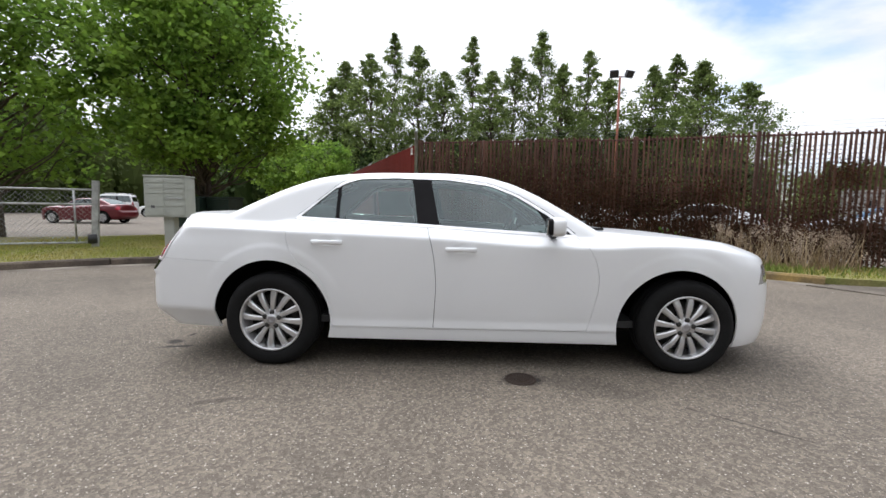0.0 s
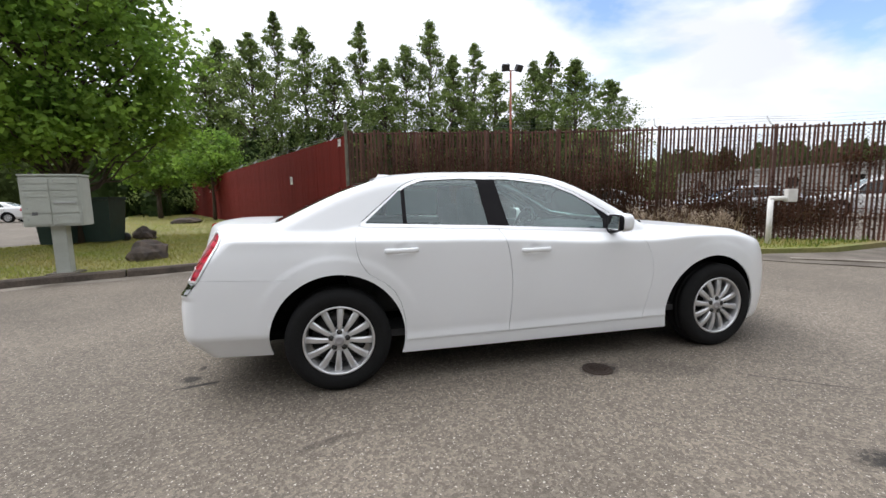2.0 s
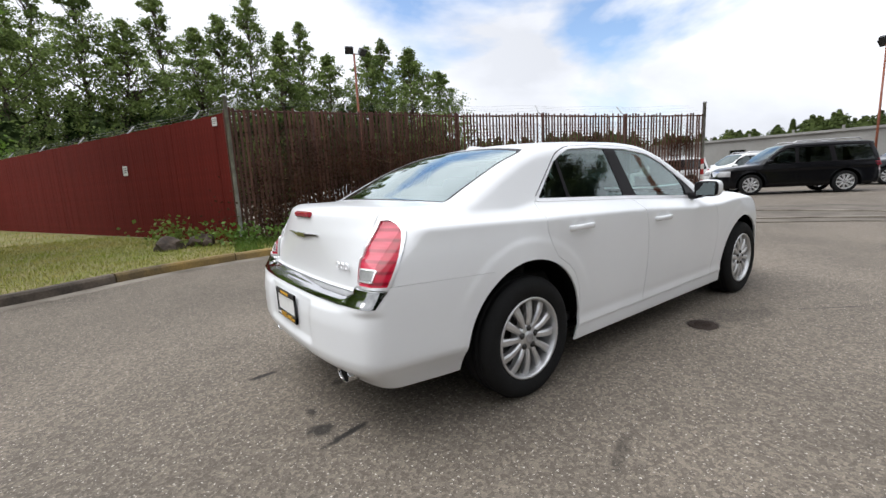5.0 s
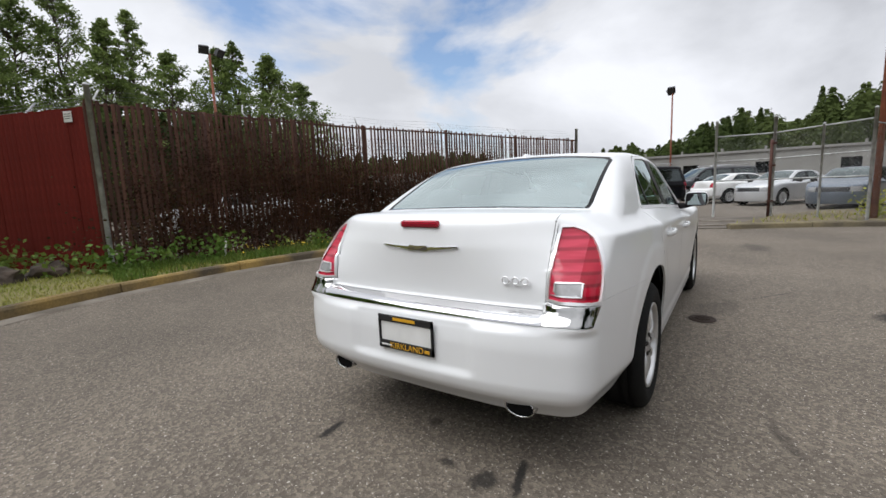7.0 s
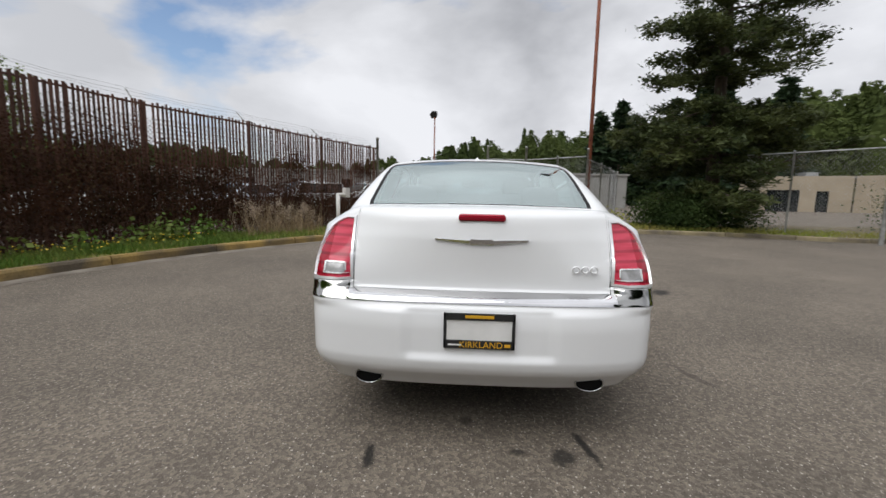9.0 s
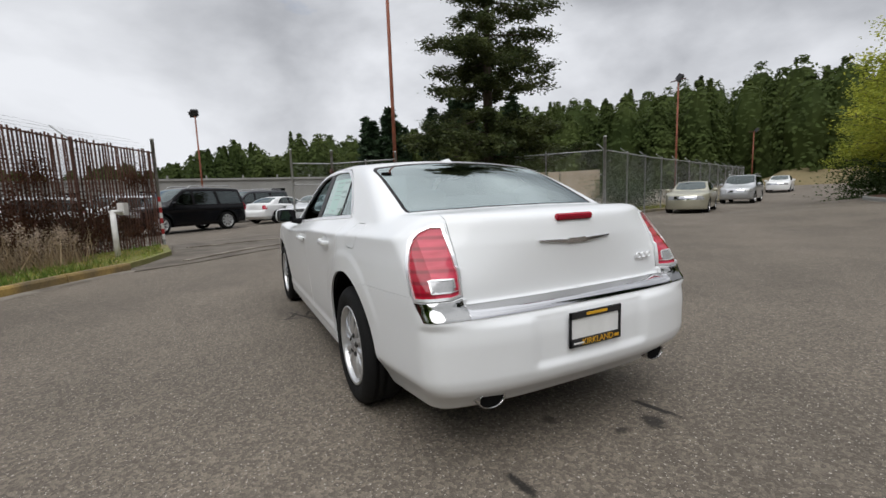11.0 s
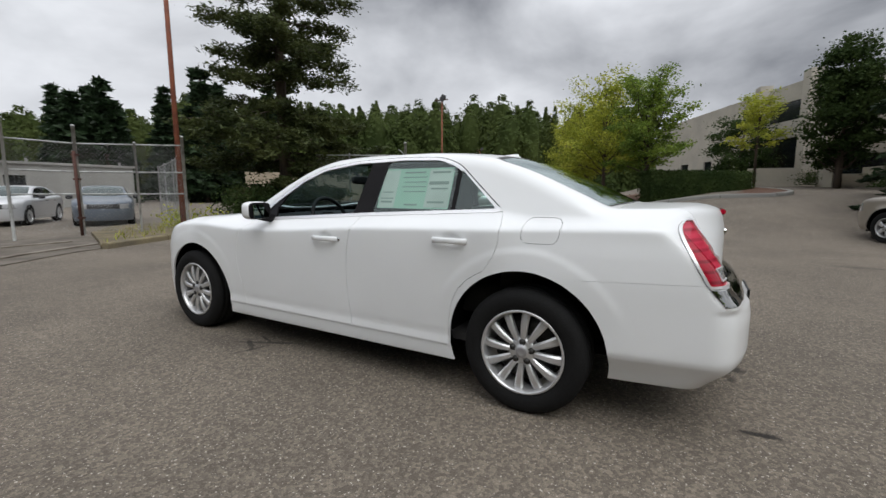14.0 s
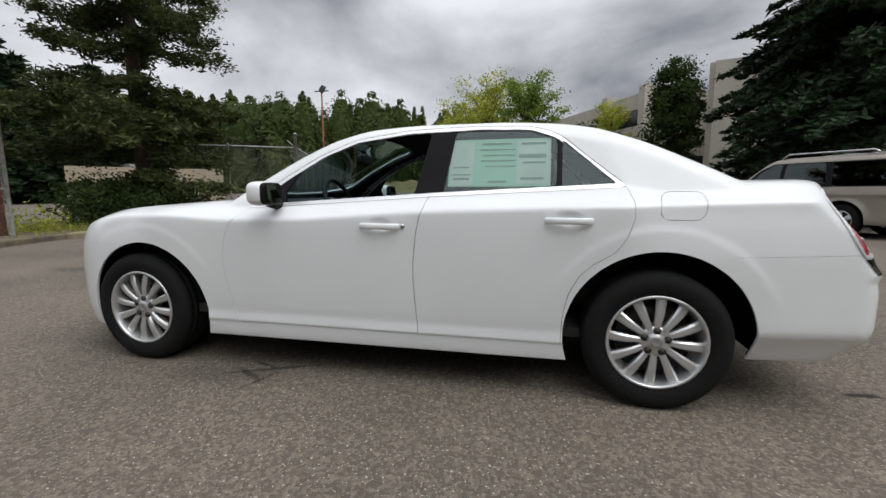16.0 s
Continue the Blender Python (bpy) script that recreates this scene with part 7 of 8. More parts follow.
def hero_part(name, key, material, sides, parent=None, offset=0.0, flange=0.012, label=""):
    mask = sum((pan[k].astype(int) for k in key.split("+")), np.zeros(len(X), int)) > 0
    V, T = sh.panel(mask, sides, offset, flange)
    return put(name, V, T, material, parent or hero, label, smooth=True)


both = (1, -1)
gap_fill = pan["fuel"] | pan["fuel_gap"]
V1, T1 = sh.panel(pan["shell_plain"], (1,))
V2, T2 = sh.panel(pan["shell_plain"] | gap_fill, (-1,))
# roof and quarters in one welded skin: both halves share the middle line
Vb, Tb = np.concatenate([V1, V2]), np.concatenate([T1, T2 + len(V1)])
keys, remap = {}, np.arange(len(Vb))
for i in np.where(np.abs(Vb[:, 1]) < 1e-6)[0]:
    remap[i] = keys.setdefault(tuple(np.round(Vb[i], 5)), i)
Tb = remap[Tb]
Tb = Tb[(Tb[:, 0] != Tb[:, 1]) & (Tb[:, 1] != Tb[:, 2]) & (Tb[:, 2] != Tb[:, 0])]
put("body_shell", Vb, Tb, M_PAINT, hero, "glossy white painted body with roof and rear quarters", smooth=True)
hero_part("fuel_door", "fuel", M_PAINT, (1,))
hero_part("hood", "hood", M_PAINT, both)
trunk = hero_part("trunk_lid", "trunk", M_PAINT, both)
bump_r = hero_part("rear_bumper", "bumper_r", M_PAINT, both)
hero_part("front_bumper", "bumper_f", M_PAINT, both)
hero_part("chrome_strip", "chrome_bar", M_CHROME, both, bump_r, 0.004, 0.014, "chrome strip across the tail")
hero_part("chrome_corner", "chrome_corner", M_CHROME_DARK, (1,), bump_r, 0.004, 0.014, "chrome corner piece with its dark reflection put into the colour")
hero_part("chrome_corner", "chrome_corner", M_CHROME_DARK, (-1,), bump_r, 0.004, 0.014, "chrome corner piece with its dark reflection put into the colour")
hero_part("windscreen", "screen", M_GLASS_R, both, None, -0.004, 0.0)
hero_part("rear_window", "backglass", M_GLASS_R, both, None, -0.003, 0.0, "slightly tinted rear window")
hero_part("rear_window_border", "frit", M_TRIM, both, None, -0.003, 0.006)
hero_part("grille", "grille", M_CHROME, both)
for s, nm in ((1, "left"), (-1, "right")):
    hero_part("fender", "fender", M_PAINT, (s,))
    hero_part("sill", "sill", M_PAINT, (s,))
    hero_part("headlamp", "headlamp", M_CLEARLENS, (s,))
    df = hero_part("front_door", "door_f", M_PAINT, (s,))
    dr = hero_part("rear_door", "door_r", M_PAINT, (s,))
    if s < 0:
        hero_part("door_window", "glass_f", M_GLASS, (s,), df, -0.006, 0.0)
    pane = M_GLASS_L if s > 0 else M_GLASS
    hero_part("door_window", "glass_r", pane, (s,), dr, -0.006, 0.0)
    hero_part("quarter_window", "glass_q", pane, (s,), dr, -0.006, 0.0)
    hero_part("window_surround", "pillar", M_TRIM, (s,), None, -0.003, 0.010)
    hero_part("window_seal", "seal", M_TRIM, (s,), None, -0.003, 0.010)
    hero_part("chrome_trim", "chrome_dlo", M_BRIGHT, (s,), None, 0.003, 0.012, "chrome window trim")
    tl = hero_part("tail_lamp", "lens_red", M_REDLENS, (s,), None, -0.004, 0.012, "red tail lamp")
    hero_part("lamp_bezel", "bezel", M_BRIGHT, (s,), tl, 0.006, 0.014)
    hero_part("inner_lens", "lens_pale", M_REDLENS2, (s,), tl, -0.003, 0.012)
    hero_part("reversing_frame", "lens_ring", M_BRIGHT, (s,), tl, 0.001, 0.01)
    hero_part("reversing_lens", "lens_clear", M_CLEARLENS, (s,), tl, -0.003, 0.01)
# inner lining: a black skin inside the panels, which shows in the gaps
sl = Shell(hero_f, -1.72, 1.62, 0.80, h_bot, 110, 26, 22, 50)
LX, LY, LZ = sl.centres()
keep = ~(((np.hypot(LX - ARCH_R[0], LZ - ARCH_R[1]) < ARCH_R[2] + 0.02) | (np.hypot(LX - ARCH_F[0], LZ - ARCH_F[1]) < ARCH_F[2] + 0.02)) & (LY > 0.3) & (LZ < 0.9))
keep &= ~((LY > 0.5) & (LZ > 0.95) & (polysd(LX, LZ, DLO) < 0.03))
keep &= ~((LZ > 0.98) & (LX > 0) & (polysd(LX, LY, SCREEN) < 0.03)) & ~((LZ > 1.1) & (LX < -1) & (polysd(LX, LY, BACKGLASS) < 0.03))
V, T = sl.panel(keep, both, -0.030, 0.0)
put("lining", V, T, M_UNDER, hero, "black lining", smooth=True)
# underbody and wheel wells
Geo().box((0.0, 0, 0.245), (2.02, 1.5, 0.03)).box((1.95, 0, 0.26), (0.5, 0.9, 0.03)).box((-2.1, 0, 0.34), (0.5, 1.2, 0.03)).box((0, 0, 0.30), (4.2, 1.0, 0.06)).obj("underbody", M_UNDER, hero)
for cx, cz, cr in (ARCH_R, ARCH_F):
    for s in (1, -1):
        V, F = [], []
        n = 40
        for i in range(n + 1):
            a = math.pi * 1.10 * (i / n) - math.pi * 0.05
            for y, r in ((0.895, cr + 0.008), (0.80, cr + 0.045), (0.52, cr + 0.045), (0.50, 0.02)):
                wx, wz = cx + r * math.cos(a), cz + r * math.sin(a)
                y = min(y, float(h_wx(wx) + h_dz_end(wz)) - 0.022)
                V.append((wx, s * y, wz))
        for i in range(n):
            for j in range(3):
                F.append((i * 4 + j, i * 4 + j + 1, i * 4 + j + 5, i * 4 + j + 4))
        put("wheel_well", V, F, M_UNDER, hero)
for x in (-1.526, 1.526):
    for s in (1, -1):
        wheel(hero, x, 0.902 * s, 0.347, 0.350, 0.232, 0.215, 12, turn=7.0 if x > 0 else 3.0)

# handles, mirrors
for s in (1, -1):
    for x, z in HANDLES:
        y = 0.933
        h = new("door_handle")
        h.parent = hero
        pts = [(x - 0.115, s * (y - 0.012), z), (x - 0.100, s * (y + 0.016), z), (x - 0.05, s * (y + 0.028), z + 0.001), (x + 0.05, s * (y + 0.028), z + 0.001), (x + 0.095, s * (y + 0.018), z), (x + 0.115, s * (y - 0.010), z)]
        g = Geo()
        n = 10
        rows = []
        for i, p in enumerate(pts):
            w = 0.0165 if 0 < i < len(pts) - 1 else 0.014
            rows.append([(p[0], p[1] + s * 0.008 * math.sin(2 * math.pi * k / n), p[2] + w * math.cos(2 * math.pi * k / n)) for k in range(n)])
        Vh = [q for row in rows for q in row]
        Fh = [(i * n + k, i * n + (k + 1) % n, (i + 1) * n + (k + 1) % n, (i + 1) * n + k) for i in range(len(pts) - 1) for k in range(n)]
        put("grip", Vh, Fh, M_PAINT, h, smooth=True)


def rounded_box(c, size, p=4.0, n=20, m=14, taper=0.0):
    """A superellipsoid: a box with full soft edges."""
    V, F = [], []
    sg = lambda v, e: math.copysign(abs(v) ** e, v)
    for i in range(m + 1):
        t = -math.pi / 2 + math.pi * i / m
        for k in range(n):
            a = 2 * math.pi * k / n
            e = 2 / p
            x, y, z = sg(math.cos(t), e) * sg(math.cos(a), e), sg(math.cos(t), e) * sg(math.sin(a), e), sg(math.sin(t), e)
            f = 1 + taper * z
            V.append((c[0] + x * size[0] / 2 * f, c[1] + y * size[1] / 2 * f, c[2] + z * size[2] / 2))
    for i in range(m):
        for k in range(n):
            F.append((i * n + k, i * n + (k + 1) % n, (i + 1) * n + (k + 1) % n, (i + 1) * n + k))
    return V, F


for s in (1, -1):
    mi = new("door_mirror")
    mi.parent = hero
    put("housing", *rounded_box((0.545, s * 0.965, 1.072), (0.120, 0.190, 0.134), 3.4), M_PAINT, mi, smooth=True)
    put("mirror_frame", *rounded_box((0.493, s * 0.966, 1.071), (0.034, 0.176, 0.122), 4.5), M_TRIM, mi, smooth=True)
    Geo().box((0.4745, s * 0.968, 1.070), (0.006, 0.145, 0.098), bevel=0.002, ry=4, rz=s * 6).obj("mirror_glass", M_MIRROR, mi)
    Geo().tube([(0.55, s * 0.78, 1.005), (0.55, s * 0.87, 1.012), (0.55, s * 0.95, 1.03)], [0.035, 0.028, 0.024], 10).obj("mirror_arm", M_TRIM, mi, smooth=True)
    Geo().add([(0.50, s * 0.815, 1.02), (0.72, s * 0.812, 0.998), (0.52, s * 0.775, 1.10), (0.50, s * 0.80, 1.02), (0.72, s * 0.80, 0.998), (0.52, s * 0.76, 1.10)], [(0, 1, 2), (3, 5, 4), (0, 3, 4, 1), (1, 4, 5, 2), (2, 5, 3, 0)]).obj("sail_panel", M_TRIM, mi)

# key cylinder behind the driver's handle
Geo().lathe([(0.0, 0.0), (0.010, 0.0), (0.0125, 0.003), (0.013, 0.02)], (-0.252, 0.938, 0.898), 14, sign=-1).obj("key_cylinder", M_CHROME, hero, smooth=True)
# tail details
lamp3 = Geo().box((-2.428, 0, 1.096), (0.03, 0.222, 0.030), bevel=0.006, ry=-18).obj("high_brake_lamp", M_REDLENS, trunk, "red high-level brake lamp")
wing = Geo()
for s in (1, -1):
    top = [(0.0, 0.010), (0.05, 0.013), (0.055, 0.006), (0.12, 0.010), (0.22, 0.012)]
    bot = [(0.0, -0.012), (0.05, -0.014), (0.06, -0.010), (0.12, -0.004), (0.22, 0.007)]
    V = []
    for (y, z) in top + bot[::-1]:
        xx = -2.446 + 0.20 * y * y
        V += [(xx - 0.010, s * y, 0.983 + z), (xx + 0.006, s * y, 0.983 + z)]
    n = len(top) + len(bot)
    F = [tuple(range(0, 2 * n, 2))] + [(2 * i, 2 * i + 1, (2 * i + 3) % (2 * n), (2 * i + 2) % (2 * n)) for i in range(n)]
    wing.add(V, F)
wing.obj("winged_emblem", M_CHROME, trunk, "plain chrome wing-shaped emblem")
for i in range(3):
    y = -0.452 - 0.043 * i
    bx = float(h_rear(0.858)) + 0.04 * y * y + 0.09 * y ** 4 - 0.005
    Geo().tube([(bx, y - 0.016 * math.cos(a), 0.858 + 0.015 * math.sin(a)) for a in np.linspace(0, 2 * math.pi, 13)], 0.0042, 6, False).obj("badge_bar", M_BRIGHT, trunk, smooth=True)
# number plate with its frame
pl = new("number_plate")
pl.parent = bump_r
PX = -2.573
rec = Geo()
Geo().box((PX, 0.004, 0.592), (0.006, 0.30, 0.150), bevel=0.002).obj("blank_sheet", M_PLATE, pl)
fr = Geo()
for (y, z, w, h) in ((0, 0.655, 0.325, 0.032), (0, 0.525, 0.325, 0.040), (0.156, 0.59, 0.013, 0.165), (-0.156, 0.59, 0.013, 0.165)):
    fr.box((PX - 0.004, y + 0.004, z), (0.012, w, h), bevel=0.003)
fr.obj("plate_frame", M_DARK, pl, "black plate frame")
Geo().box((PX - 0.0115, 0.004, 0.657), (0.003, 0.13, 0.013)).obj("lettering_bar", M_AMBER, pl)
Geo().box((PX - 0.0115, 0.115, 0.525), (0.003, 0.06, 0.007)).obj("lettering_bar", M_PLATE, pl)
Geo().box((PX - 0.0115, -0.125, 0.525), (0.003, 0.026, 0.014)).obj("lettering_bar", M_AMBER, pl)
tc = bpy.data.curves.new("lettering", "FONT")
tc.body, tc.size, tc.extrude, tc.align_x, tc.align_y = "KIRKLAND", 0.041, 0.001, "CENTER", "CENTER"
tob = new("lettering", tc)
dg = bpy.context.evaluated_depsgraph_get()
tm = bpy.data.meshes.new_from_object(tob.evaluated_get(dg))
bpy.data.objects.remove(tob)
tm.materials.clear()
tm.materials.append(M_AMBER)
tob = new("lettering", tm)
tob.parent = pl
tob.matrix_local = pose(PX - 0.0112, -0.005, 0.525, 90, 0, -90)
for s in (1, -1):
    ex = Geo()
    n = 28
    prof = [(1.0, -0.055), (1.0, 0.0), (0.96, 0.006), (0.88, 0.0), (0.86, -0.05), (0.84, -0.12)]
    V = []
    for f, d in prof:
        for k in range(n):
            a = 2 * math.pi * k / n
            V.append((-2.488 - d, s * 0.53 + 0.070 * f * math.cos(a), 0.322 + 0.041 * f * math.sin(a)))
    ex.add(V, [(i * n + k, i * n + (k + 1) % n, (i + 1) * n + (k + 1) % n, (i + 1) * n + k) for i in range(len(prof) - 1) for k in range(n)])
    tip = ex.obj("exhaust_tip", M_CHROME, hero, "oval chrome exhaust tip", smooth=True)
    # closed black plug that stands in for the shade inside the hollow tip
    ring = [(s * 0.53 + 0.0595 * math.cos(a), 0.322 + 0.0345 * math.sin(a)) for a in np.linspace(0, 2 * math.pi, 25)[:-1]]
    Geo().add([(-2.480, y, z) for y, z in ring] + [(-2.0, y, z + 0.01) for y, z in ring], [tuple(range(24))] + [(i, (i + 1) % 24, 24 + (i + 1) % 24, 24 + i) for i in range(24)]).obj("pipe", M_UNDER, tip)
fin = Geo()
fin.add([(-1.0, 0.022, 1.468), (-1.0, -0.022, 1.468), (-1.17, 0.026, 1.448), (-1.17, -0.026, 1.448), (-1.15, 0.0, 1.482), (-1.10, 0, 1.482)], [(0, 1, 5), (2, 4, 3), (0, 5, 4, 2), (1, 3, 4, 5)])
fin.obj("roof_antenna", M_PAINT, hero)
for y0, y1 in ((0.55, 0.02), (0.0, -0.5)):
    Geo().tube([(0.93, y0, 1.07), (0.90, (y0 + y1) / 2, 1.092), (0.885, y1, 1.098)], 0.009, 6).obj("wiper", M_DARK, hero)
Geo().box((0.95, 0.0, 1.045), (0.10, 1.2, 0.02), bevel=0.006).obj("cowl", M_DARK, hero)

# cabin
Geo().box((0.0, 0, 0.34), (2.4, 1.6, 0.05)).obj("floor_carpet", M_SEAT, hero)
put("dashboard", *rounded_box((0.72, 0, 0.86), (0.5, 1.5, 0.34), 5), M_DARK, hero, smooth=True)
for s in (1, -1):
    st = new("front_seat")
    st.parent = hero
    put("cushion", *rounded_box((-0.05, s * 0.38, 0.55), (0.56, 0.52, 0.24), 4), M_SEAT, st, smooth=True)
    V, F = rounded_box((0, 0, 0), (0.18, 0.52, 0.68), 4)
    put("backrest", [(x - 0.36 - 0.28 * z, y + s * 0.38, z + 0.89) for x, y, z in V], F, M_SEAT, st, smooth=True)
    put("headrest", *rounded_box((-0.49, s * 0.38, 1.27), (0.11, 0.27, 0.18), 3), M_SEAT, st, smooth=True)
bench = new("rear_seat")
bench.parent = hero
put("cushion", *rounded_box((-1.05, 0, 0.55), (0.55, 1.36, 0.25), 5), M_SEAT, bench, smooth=True)
V, F = rounded_box((0, 0, 0), (0.20, 1.36, 0.66), 5)
put("backrest", [(x - 1.42 - 0.30 * z, y, z + 0.88) for x, y, z in V], F, M_SEAT, bench, smooth=True)
for y in (-0.4, 0.4):
    put("headrest", *rounded_box((-1.60, y, 1.19), (0.10, 0.26, 0.14), 3), M_SEAT, bench, smooth=True)
Geo().add([(-1.62, -0.64, 1.145), (-1.62, 0.64, 1.145), (-1.93, 0.62, 1.10), (-1.93, -0.62, 1.10)], [(0, 1, 2, 3)]).obj("parcel_shelf", M_SEAT, hero)
sw = new("steering_wheel")
sw.parent = hero
ring = [(0.0, 0.185 * math.cos(a), 0.185 * math.sin(a)) for a in np.linspace(0, 2 * math.pi, 33)]
o = Geo().tube(ring, 0.016, 8, False).obj("wheel_rim", M_DARK, sw, smooth=True)
o.matrix_local = pose(0.36, 0.38, 0.985, 0, 22, 0)
o = Geo().box((0, 0, 0), (0.05, 0.14, 0.12), bevel=0.02).box((0, 0.0, 0.0), (0.03, 0.34, 0.035), bevel=0.01).obj("wheel_hub", M_DARK, sw)
o.matrix_local = pose(0.37, 0.38, 0.985, 0, 22, 0)
put("rear_view_mirror", *rounded_box((0.34, 0.0, 1.315), (0.05, 0.25, 0.075), 4), M_DARK, hero, smooth=True)
Geo().tube([(0.36, 0, 1.34), (0.42, 0, 1.385)], 0.012, 6).obj("mirror_stalk", M_DARK, hero)

# price sticker in the left rear door window
stk = thing("price_sticker", "pale green printed price sticker taped inside the rear door window", "sticker")


def on_glass(x, z, inset_=0.016):
    yb, zb = float(h_yb(np.array([x]))[0]), float(h_zb(np.array([x]))[0])
    return yb + 0.004 - 0.43 * (z - zb) + 0.06 * (z - zb) ** 2 - inset_


def glass_sheet(name, x0, x1, z0, z1, material, depth, nx_=6, nz_=6):
    V, F = [], []
    for i in range(nx_ + 1):
        for j in range(nz_ + 1):
            x, z = x0 + (x1 - x0) * i / nx_, z0 + (z1 - z0) * j / nz_
            V.append((x, on_glass(x, z, depth), z))
    for i in range(nx_):
        for j in range(nz_):
            a = i * (nz_ + 1) + j
            F.append((a, a + 1, a + nz_ + 2, a + nz_ + 1))
    return put(name, V, F, material, stk)


glass_sheet("sheet", -1.005, -0.465, 1.105, 1.36, M_PAPER, 0.016)
glass_sheet("white_panel", -0.60, -0.475, 1.11, 1.35, M_PAPER2, 0.0145)
glass_sheet("white_panel", -1.0, -0.83, 1.115, 1.35, M_PAPER2, 0.0145)
for x0, x1, z0, z1 in ((-0.98, -0.85, 1.325, 1.338), (-0.98, -0.84, 1.255, 1.275), (-0.98, -0.86, 1.225, 1.235), (-0.97, -0.85, 1.14, 1.152), (-0.58, -0.49, 1.14, 1.152), (-0.585, -0.485, 1.165, 1.172), (-0.575, -0.49, 1.205, 1.212),
                       (-0.8, -0.64, 1.33, 1.338), (-0.82, -0.63, 1.30, 1.305), (-0.82, -0.65, 1.27, 1.275), (-0.82, -0.64, 1.24, 1.245), (-0.82, -0.66, 1.21, 1.215), (-0.78, -0.68, 1.125, 1.135)):
    glass_sheet("print_bar", x0, x1, z0, z1, M_INK, 0.0132, 1, 1)


# ---------------------------------------------------------------- the other vehicles
def car_shape(kind, L, W, H):
    """The surface of a plain sedan or a tall wagon, length, width and height in metres."""
    if kind == "sedan":
        return lambda x, y, z: hero_f(x * 5.02 / L, y * 1.87 / W, z * 1.49 / H)
    top = curve((-0.56, 0.80), (-0.495, 0.86), (-0.47, 0.945), (-0.40, 0.985), (-0.2, 1.0), (0.0, 0.995), (0.07, 0.97), (0.13, 0.87), (0.205, 0.70), (0.23, 0.62), (0.3, 0.3))
    deck = curve((-0.6, 0.62), (0.0, 0.60), (0.21, 0.625), (0.32, 0.60), (0.42, 0.57), (0.48, 0.52))
    half = curve((-0.5, 0.465), (-0.4, 0.487), (0.0, 0.49), (0.3, 0.49), (0.42, 0.46), (0.5, 0.40))
    back = curve((0.10, -0.47), (0.2, -0.492), (0.3, -0.50), (0.42, -0.497), (0.6, -0.485), (0.9, -0.455))
    nose = curve((0.10, 0.455), (0.2, 0.488), (0.32, 0.498), (0.45, 0.49), (0.53, 0.47), (0.6, 0.40))

    def f(x, y, z):
        u, ay, w = x / L, np.abs(y), z / H
        wide = half(u) * W - 0.035 * W * smooth01(0.2 - w, 0, 0.08) - 0.02 * W * smooth01(w, 0.5, 0.62)
        for cx in (-0.285 * L, 0.29 * L):
            wide = wide + 0.028 * (1 - smooth01(np.hypot(x - cx, z - 0.2 * H), 0.235 * H, 0.29 * H))
        low = smax(ay - wide, back(w) * L + 0.06 * ay ** 2 - x, 0.12)
        low = smax(low, x - (nose(w) * L - 0.22 * ay ** 2), 0.2)
        low = smax(low, z - (deck(u) * H - 0.04 * ay ** 2), 0.07)
        low = smax(low, 0.135 * H - z, 0.03)
        cab = smax(ay - (0.478 * W - 0.24 * (z - 0.58 * H)), z - (top(u) * H - 0.05 * ay ** 2), 0.09)
        cab = np.maximum(cab, np.maximum(0.5 * H - z, back(w) * L + 0.06 * ay ** 2 - x))
        return -smax(-low, -cab, 0.03)

    return f


